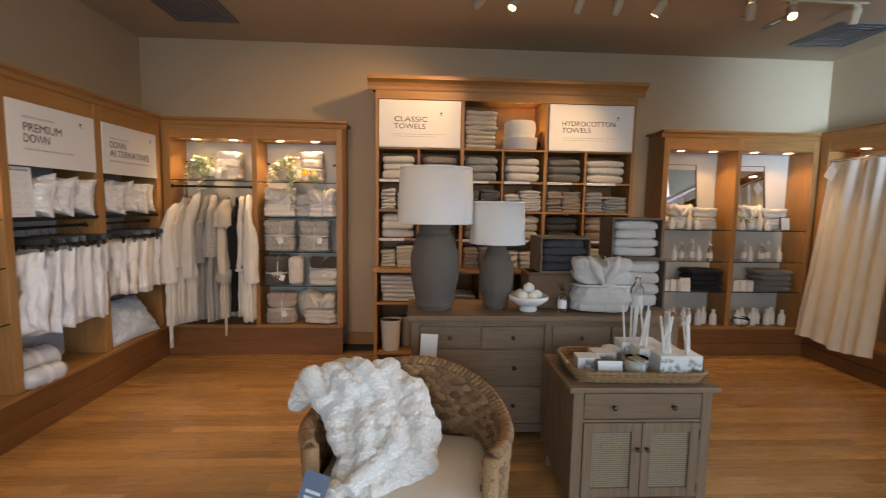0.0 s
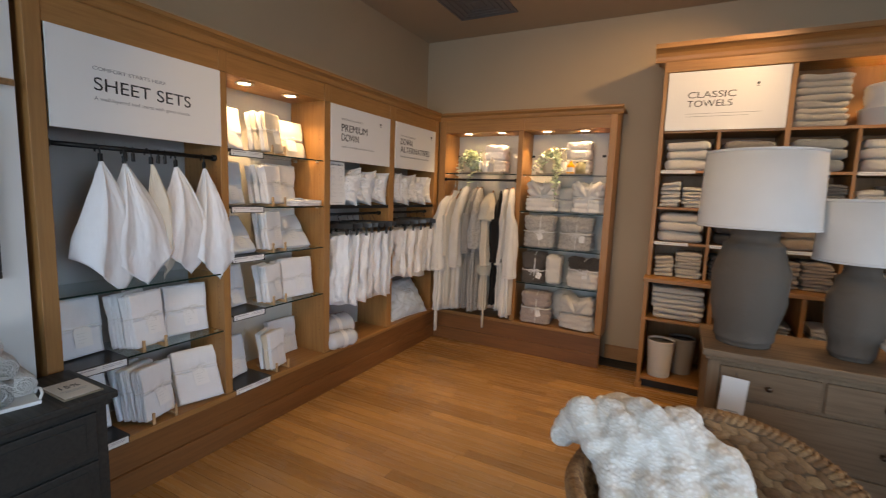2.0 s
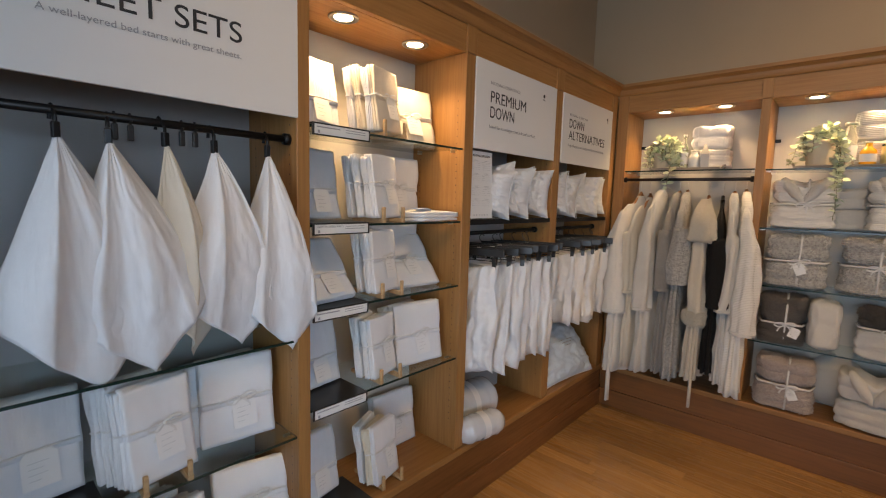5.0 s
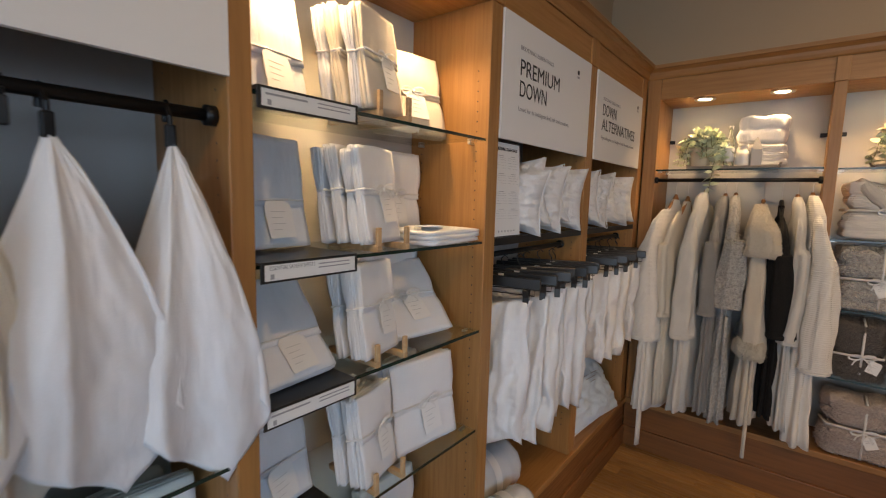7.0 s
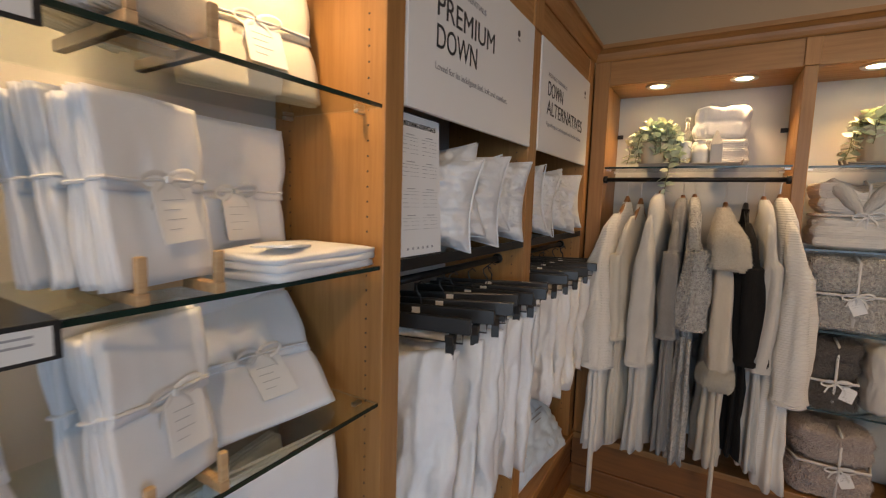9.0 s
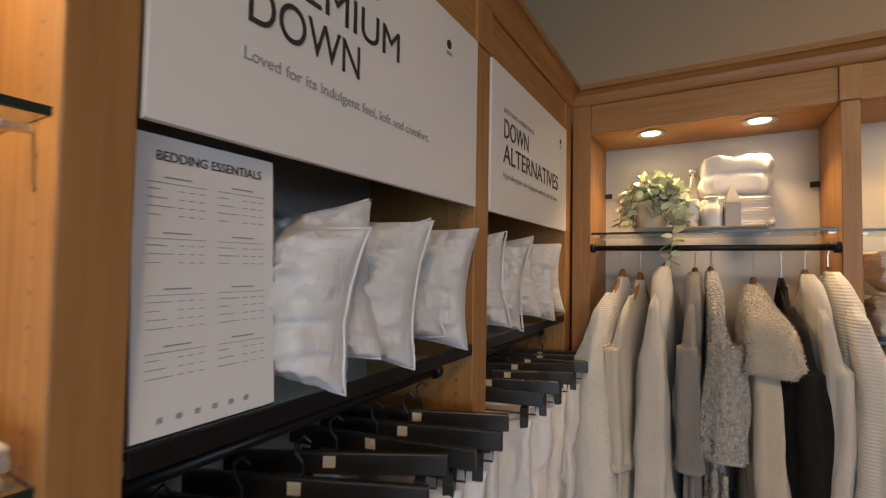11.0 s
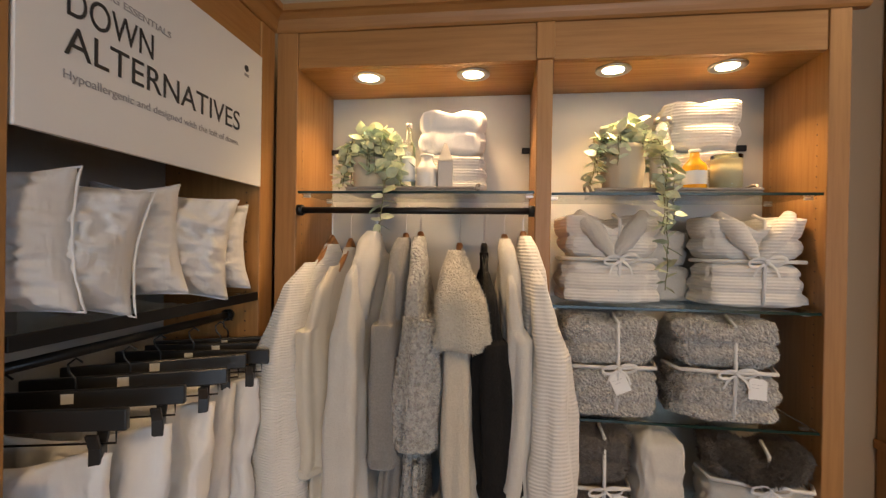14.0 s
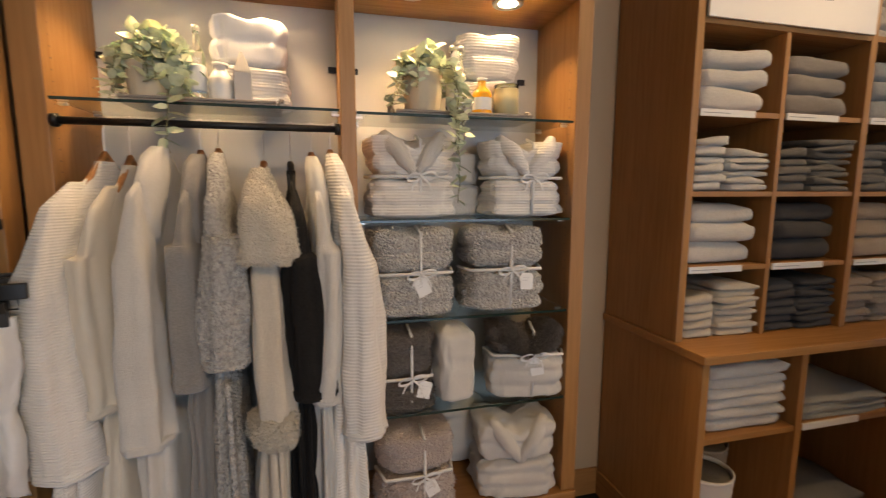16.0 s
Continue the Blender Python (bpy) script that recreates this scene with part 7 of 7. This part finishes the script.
core = bmesh.new()
pr = None
for i in range(49):
    a = math.radians(-32 + 244 * i / 48)
    top = rim_z(math.degrees(a))
    ring = [core.verts.new((RX * k * f * math.cos(a), RY * k * f * math.sin(a), z)) for k, z, f in ((0.985, 0.08, 0.91), (0.985, top - 0.01, 0.99), (0.915, top - 0.01, 0.99), (0.915, 0.08, 0.91))]
    if pr:
        for k in range(4):
            core.faces.new((pr[k], ring[k], ring[(k + 1) % 4], pr[(k + 1) % 4]))
    else:
        core.faces.new(ring)
    pr = ring
core.faces.new(pr[::-1])
bmesh.ops.recalc_face_normals(core, faces=core.faces)
part("frame", core, wicker_dark, ch, "dark frame behind the weave")
rimpts = [(RX * 0.95 * math.cos(math.radians(a)), RY * 0.95 * math.sin(math.radians(a)), rim_z(a) + 0.004) for a in range(-32, 213, 3)]
rimb = tube(rimpts, [0.024 + 0.002 * math.sin(k * 2.2) for k in range(len(rimpts))], 10)
part("rim", rimb, wicker_dark, ch, "thick plaited seagrass rim", True)
for a in (-32, 212):
    x, y = RX * 0.93 * math.cos(math.radians(a)), RY * 0.93 * math.sin(math.radians(a))
    part("arm_front", tube([(x, y, 0.02), (x, y, 0.3), (x, y, rim_z(a))], [0.032, 0.035, 0.034], 10), strand_a, ch, "plaited arm front", True)
for x, y in ((-0.3, -0.2), (0.3, -0.2), (-0.27, 0.25), (0.27, 0.25)):
    part("leg", tube([(x, y, 0.0), (x, y, 0.1)], 0.022, 10), dark_wood, ch)
part("seat_deck", box(-0.36, -0.34, 0.09, 0.36, 0.28, 0.30, 0.02), wicker_dark, ch)
part("cushion", moved(soft_box(0.74, 0.68, 0.13, 71, 0.40, 0.008, (16, 14, 5), 5.0, 0.025), pose(0, -0.04, 0.302)), linen_cream, ch, "cream canvas seat cushion", True)

knit, kt, kp = nodes_of("chunky_knit")
kv = coords(kt)
vor = kt.nodes.new("ShaderNodeTexVoronoi")
vor.inputs["Scale"].default_value = 62
kw = kt.nodes.new("ShaderNodeMapping")
kw.inputs["Scale"].default_value = (1.0, 0.6, 1.6)
link(kt, kv, kw.inputs["Vector"])
link(kt, kw.outputs[0], vor.inputs["Vector"])
# shade between the stitches is put into the colour, darker away from each centre
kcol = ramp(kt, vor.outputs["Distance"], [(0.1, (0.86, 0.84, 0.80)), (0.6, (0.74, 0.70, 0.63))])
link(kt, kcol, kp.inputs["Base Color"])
kp.inputs["Roughness"].default_value = 0.95
kp.inputs["Sheen Weight"].default_value = 0.3
kinv = kt.nodes.new("ShaderNodeMath")
kinv.operation, kinv.inputs[0].default_value = "SUBTRACT", 1.0
link(kt, vor.outputs["Distance"], kinv.inputs[1])
bump(kt, kp, kinv.outputs[0], 0.5, 0.012)

th = bmesh.new()
rngT = random.Random(77)
for k in range(10):
    s = k / 9 - 0.5
    ox, oy = 0.40 * s, 0.20 * s - 0.02
    base = [(-0.42, 0.23, 0.70), (-0.41, 0.26, 0.76), (-0.34, 0.22, 0.80), (-0.24, 0.13, 0.76), (-0.17, 0.02, 0.67), (-0.14, -0.08, 0.57), (-0.18, -0.17, 0.51), (-0.25, -0.25, 0.485)]
    pts, radii = [], []
    steps = 110
    for i in range(steps + 1):
        f = i / steps * (len(base) - 1)
        q = min(int(f), len(base) - 2)
        g = i / steps * 28
        p = Vector(base[q]).lerp(Vector(base[q + 1]), f - q)
        p += Vector((ox * (1 - 0.45 * max(0.0, g / 28 - 0.6) / 0.4) + 0.05 * noise.noise((g * 0.16, k * 0.9, 1.0)), oy * (1.0 if g < 12 else 0.4) + 0.05 * noise.noise((g * 0.16, k * 0.9, 5.0)), 0.06 * noise.noise((g * 0.2, k * 2.1, 9.0)) - 0.05 * (2 * s) ** 2 + 0.012 * (-1) ** k))
        p.z = max(p.z, 0.475)
        pts.append(p)
        radii.append(0.052 * (0.75 + 0.25 * math.sin(math.pi * min(1, g / 26 + 0.1))) * (1 + 0.30 * noise.noise((g * 0.4, k * 3.3, 2.0)) + 0.07 * math.sin(i * 1.05)))
    tube(pts, radii, 22, th)
for v in th.verts:
    v.co += v.co.normalized() * 0.008 * noise.noise(v.co * 45)
thr = thing("knit_throw", "chunky white knitted throw thrown over the tub chair", "throw", pose(0.025, 2.01, -0.03, 0, 0, -7))
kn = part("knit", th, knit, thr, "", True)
fuse = kn.modifiers.new("fused", "REMESH")
fuse.mode, fuse.voxel_size, fuse.use_smooth_shade = "VOXEL", 0.007, True
bt = part("tag", box(-0.05, -0.001, -0.13, 0.05, 0.001, 0.0, 0.001), paint("slate_blue_card", (0.13, 0.17, 0.24), 0.6, 60, 0.03), thr, "slate blue card tag", m=pose(-0.36, -0.33, 0.60, -12, 14, -4))
for k in range(2):
    part("print_line", box(-0.03, -0.002, -0.08 - 0.024 * k, 0.03, -0.0011, -0.068 - 0.024 * k), label_white, bt)

# ---- dark chest by the near wall ----
chest = thing("dark_chest", "ebonised wooden chest of drawers against the wall", "chest", pose(0, 0, 0))
HX0, HX1, HY0, HY1, HZ = -2.565, -2.205, 0.15, 1.355, 0.75
part("body", box(HX0, HY0, 0.06, HX1, HY1, HZ - 0.031, 0.003), dark_wood, chest)
part("top", box(HX0, HY0 - 0.03, HZ - 0.03, HX1 + 0.035, HY1 + 0.03, HZ, 0.006), dark_wood, chest)
part("moulding", box(HX0 + 0.01, HY0 - 0.012, HZ - 0.055, HX1 + 0.016, HY1 + 0.012, HZ - 0.0305, 0.004), dark_wood, chest)
for k, (z0, z1) in enumerate(((0.50, 0.68), (0.29, 0.48), (0.08, 0.27))):
    for y0, y1 in ((HY0 + 0.04, 0.72), (0.75, HY1 - 0.04)):
        d = part("drawer", box(HX1 + 0.001, y0, z0, HX1 + 0.014, y1, z1, 0.004), dark_wood, chest)
        part("panel", box(HX1 + 0.0145, y0 + 0.04, z0 + 0.03, HX1 + 0.018, y1 - 0.04, z1 - 0.03, 0.002), dark_wood, d)
part("foot", box(HX0, HY0 + 0.01, 0, HX1 - 0.01, HY1 - 0.01, 0.0595), dark_wood, chest)
offer = thing("offer_card", "framed card reading 15 percent lying on the dark chest", "sign", pose(-2.313, 1.288, HZ + 0.001, 0, 0, 90))
part("frame", box(-0.066, -0.098, 0, 0.066, 0.098, 0.006, 0.001), paint("taupe_frame", (0.22, 0.17, 0.12), 0.6, 90, 0.1), offer, "narrow taupe frame")
part("card", box(-0.060, -0.092, 0.0062, 0.060, 0.092, 0.0072), paint("cream_card", (0.66, 0.61, 0.53), 0.6, 90, 0.03), offer, "cream printed card")
part("lettering", moved(words("15%", 0.045), pose(-0.04, 0.01, 0.0078, -90)), ink, offer, "dark numerals")
for k in range(2):
    part("print_line", box(-0.045 + 0.01 * k, -0.02 - 0.012 * k, 0.0073, 0.045 - 0.01 * k, -0.017 - 0.012 * k, 0.0079), ink_grey, offer)
for k, (y, z) in enumerate(((1.17, 0), (1.075, 0), (0.98, 0), (1.12, 0.083), (1.02, 0.083), (1.07, 0.166))):
    roll_ob = thing("rolled_towel", "white terry towel rolled up in a pile on the chest", "towel", pose(-2.47, y, HZ + 0.001 + z, 0, 0, 4 * (k % 3) - 4), "rolled towels on the chest")
    rb = lathe([(0.012, -0.088), (0.030, -0.094), (0.044, -0.086), (0.0475, -0.06), (0.0485, 0.0), (0.0475, 0.06), (0.044, 0.086), (0.030, 0.094), (0.012, 0.088)], 30, rough=0.05)
    part("roll", moved(rb, pose(0, 0, 0.046, 0, 90)), terry_white, roll_ob, "", True)
    spiral = [(0.0935, 0.040 * (1 - i / 40) * math.cos(i * 0.45), 0.046 + 0.040 * (1 - i / 40) * math.sin(i * 0.45)) for i in range(38)]
    part("rolled_edge", tube(spiral, 0.0035, 5), terry_white, roll_ob, "", True)
vase_glass = glass("pearly_glass", (0.86, 0.88, 0.90), 0.12, 1.3)
tray2 = tray(pose(-2.36, 1.06, HZ + 0.001, 0, 0, 80), 0.26, 0.14, "white stone tray under a glass vase on the chest", white_cer)
solid("glass_vase", lathe([(0.045, 0), (0.055, 0.01), (0.06, 0.09), (0.03, 0.15), (0.022, 0.19), (0.03, 0.215), (0.026, 0.215), (0.018, 0.19)], 30), vase_glass, "clear pearly glass vase on the stone tray", "vase", pose(-2.36, 1.07, HZ + 0.0095), smooth=True)
pict = thing("framed_picture", "black-framed dark picture hanging on the pale wall", "picture", pose(-2.619, 0.93, 1.18, 0, 0, 90))
for x0, z0, x1, z1 in ((-0.27, 0, 0.27, 0.028), (-0.27, 0.632, 0.27, 0.66), (-0.27, 0.0285, -0.242, 0.6315), (0.242, 0.0285, 0.27, 0.6315)):
    part("frame_bar", box(x0, -0.026, z0, x1, -0.001, z1, 0.003), black_plastic, pict, "narrow black frame")
part("print", box(-0.2415, -0.012, 0.0285, 0.2415, -0.006, 0.6315), paint("slate_print", (0.06, 0.06, 0.065), 0.5, 20, 0.05, 0.0, 0.5), pict, "dark slate print")
rod = thing("wall_rod", "pale wooden rod on brackets above the picture", "rod", pose(-2.619, 0, 1.945))
part("bar", tube([(0.055, 0.62, 0), (0.055, 1.268, 0)], 0.0125, 14), light_wood, rod, "", True)
for y in (0.68, 1.22):
    part("bracket", tube([(0.001, y, 0), (0.045, y, 0)], 0.006, 8), bronze, rod)
ott = thing("round_stool", "round grey fabric stool on the floor", "stool", pose(-1.83, 0.62, 0))
part("seat", moved(lathe([(0.20, 0), (0.25, 0.015), (0.27, 0.06), (0.265, 0.12), (0.22, 0.15), (0.10, 0.16)], 40, rough=0.02), pose(0, 0, 0.36)), cloth("grey_canvas", (0.36, 0.35, 0.33), 500, 0.4), ott, "", True)
for k in range(4):
    a = k * 1.5708 + 0.6
    part("leg", tube([(0.2 * math.cos(a), 0.2 * math.sin(a), 0), (0.17 * math.cos(a), 0.17 * math.sin(a), 0.365)], [0.014, 0.02], 10), dark_wood, ott)
# ---- ceiling ----
def vent(cx, cy):
    V = thing("ceiling_vent", "square grey ceiling air vent with stepped louvres", "vent", pose(cx, cy, CEIL))
    part("backing", box(-0.28, -0.28, -0.002, 0.28, 0.28, -0.0005), dark_vent, V)
    for k in range(5):
        r = 0.29 - 0.055 * k
        for a in range(4):
            part("louvre", moved(box(-r, -r, -0.012 + 0.001 * k, r, -r + 0.02, -0.003, 0.002), pose(0, 0, 0, 0, 0, 90 * a)), dark_vent, V)


vent(-2.02, 4.35)
vent(4.0, 4.39)


def track(x0, x1, y, heads, aim_y, power):
    T = thing("lighting_track", "white ceiling lighting track", "track", pose(0, 0, 0), "lighting tracks")
    part("channel", box(x0, y - 0.017, CEIL - 0.021, x1, y + 0.017, CEIL - 0.001, 0.002), ceiling_paint, T)
    for x, tx, ty, tz, lit in heads:
        H_ = thing("track_spotlight", "small white track spotlight on the ceiling", "spotlight", pose(x, y, CEIL - 0.0215), "track spotlights")
        part("adapter", box(-0.03, -0.016, -0.022, 0.03, 0.016, 0.0, 0.003), ceiling_paint, H_)
        part("stem", tube([(0, 0, -0.022), (0, 0, -0.045)], 0.007, 8), ceiling_paint, H_)
        aim = look((0, 0, -0.075), (tx - x, ty - y, tz - CEIL))
        part("head", moved(lathe([(0.032, -0.07), (0.033, -0.068), (0.036, 0.035), (0.022, 0.055)], 22, closed=True), aim), ceiling_paint, H_, "", True)
        part("bulb", moved(lathe([(0.029, -0.05), (0.029, -0.048)], 20), aim), lamp_glow if lit else steel, H_, "lamp face")
        if lit:
            spot_light("spot_lamp", Matrix.Translation((x, y, CEIL - 0.0215)) @ aim @ pose(0, 0, -0.075), power * lit, SPOT, 84, 0.9, 0.03)


SPOT = (1.0, 0.69, 0.38)
# the head at x 0.45 is unseen, added to warm the north wall
track(0.3, 3.6, 3.74, ((0.45, -0.65, 5.0, 2.1, 0.75), (0.72, -0.9, 2.9, 0.0, 0.5), (1.23, 0.9, 4.9, 1.6, 0), (1.54, 1.3, 4.9, 1.6, 0), (1.88, 0.9, 4.66, 1.3, 1.0), (2.62, 3.3, 4.8, 0.9, 0.45), (2.96, 1.9, 1.6, 0.6, 0.8), (3.5, 3.6, 4.5, 0.9, 0)), 4.9, 68)
# second track is out of view, added to brighten the shelving and furniture
track(-1.8, 3.5, 1.2, ((-1.2, -2.4, 3.9, 0.2, 0.85), (-0.9, -0.9, 4.7, 1.2, 0.75), (0.9, 0.4, 2.4, 0.2, 0.2), (2.6, 3.4, 4.4, 0.9, 0.45)), 3.0, 68)


slot = thing("ceiling_slot", "narrow dark recessed slot fitting beside the track", "ceiling fitting", pose(3.17, 4.17, CEIL))
part("recess", box(-0.035, -0.17, -0.002, 0.035, 0.17, -0.0005), dark_vent, slot, "dark recess")
for x in (-0.04, 0.04):
    part("rim", box(x - 0.006, -0.176, -0.006, x + 0.006, 0.176, -0.0005, 0.001), ceiling_paint, slot)
part("lamp_plate", box(-0.02, -0.06, -0.004, 0.02, 0.06, -0.0025, 0.0005), steel, slot, "small pale plate in the slot")
ring = thing("ceiling_sensor", "small round ceiling sensor with a dark rim", "sensor", pose(2.83, 4.1, CEIL))
part("rim", moved(lathe([(0.045, -0.001), (0.045, -0.006), (0.034, -0.008)], 24), pose(0, 0, 0)), dark_vent, ring, "", True)
part("cover", lathe([(0.033, -0.0085), (0.02, -0.014), (0.001, -0.016)], 24), ceiling_paint, ring, "", True)
# ---- floor strips ----
def strips():
    rng = random.Random(5)
    W = 0.083
    floor_ob = bpy.data.objects["floor"]
    meshes = {}
    rest = bmesh.new()
    y, row = SY, 0
    made = 0
    while y < 4.80:
        x = -2.62 - rng.random() * 1.0
        while x < 4.3:
            L = rng.choice((0.5, 0.7, 0.9, 1.1, 1.4))
            a, b = max(x, -2.66), min(x + L, 4.4)
            if b - a > 0.05:
                near = y > 1.55 and a < 1.3 and b - a == L and made < 290
                if near:
                    if L not in meshes:
                        meshes[L] = mesh_of("floor_strip", box(-L / 2 + 0.0006, -W / 2 + 0.0006, -0.011, L / 2 - 0.0006, W / 2 - 0.0006, 0.0), floor_strip_mat)
                    ob = part("floor_strip", meshes[L], None, floor_ob)
                    ob.matrix_basis = pose((a + b) / 2, y + W / 2, -0.0002 * rng.random())
                    made += 1
                else:
                    z = -0.0002 * rng.random()
                    p = [rest.verts.new(c) for c in ((a + 0.0006, y + 0.0006, z), (b - 0.0006, y + 0.0006, z), (b - 0.0006, y + W - 0.0006, z), (a + 0.0006, y + W - 0.0006, z))]
                    q = [rest.verts.new(v.co + Vector((0, 0, -0.011))) for v in p]
                    rest.faces.new(p)
                    for k in range(4):
                        rest.faces.new((p[k], q[k], q[(k + 1) % 4], p[(k + 1) % 4]))
            x += L
        y += W
    ob = part("floor_strips", rest, floor_rest_mat, floor_ob, "honey oak floor strips")
    ob["kind"] = "stuff"


def floor_material(name, per_island):
    m, t, p = nodes_of(name)
    if per_island:
        rnd = t.nodes.new("ShaderNodeNewGeometry").outputs["Random Per Island"]
    else:
        rnd = t.nodes.new("ShaderNodeObjectInfo").outputs["Random"]
    tc = t.nodes.new("ShaderNodeTexCoord")
    mp = t.nodes.new("ShaderNodeMapping")
    mp.inputs["Scale"].default_value = (0.9, 14, 14)
    link(t, tc.outputs["Object"], mp.inputs["Vector"])
    mul = t.nodes.new("ShaderNodeMath")
    mul.operation, mul.inputs[1].default_value = "MULTIPLY", 53.0
    link(t, rnd, mul.inputs[0])
    link(t, mul.outputs[0], mp.inputs["Location"])
    grain = noise_tex(t, mp.outputs["Vector"], 3.0, 6, 0.62)
    col = ramp(t, grain, [(0.3, (0.36, 0.19, 0.068)), (0.55, (0.42, 0.228, 0.084)), (0.8, (0.46, 0.255, 0.098))])
    tone = ramp(t, rnd, [(0.0, (0.72, 0.68, 0.62)), (0.5, (0.95, 0.95, 0.95)), (1.0, (1.2, 1.2, 1.16))])
    link(t, mixed(t, col, tone, 1.0, "MULTIPLY"), p.inputs["Base Color"])
    rr = ramp(t, grain, [(0.3, (0.32,) * 3), (0.7, (0.22,) * 3)])
    link(t, rr, p.inputs["Roughness"])
    bump(t, p, grain, 0.08, 0.002)
    return m


floor_strip_mat = floor_material("floor_strip", False)
floor_rest_mat = floor_material("floor_strip_joined", True)
strips()
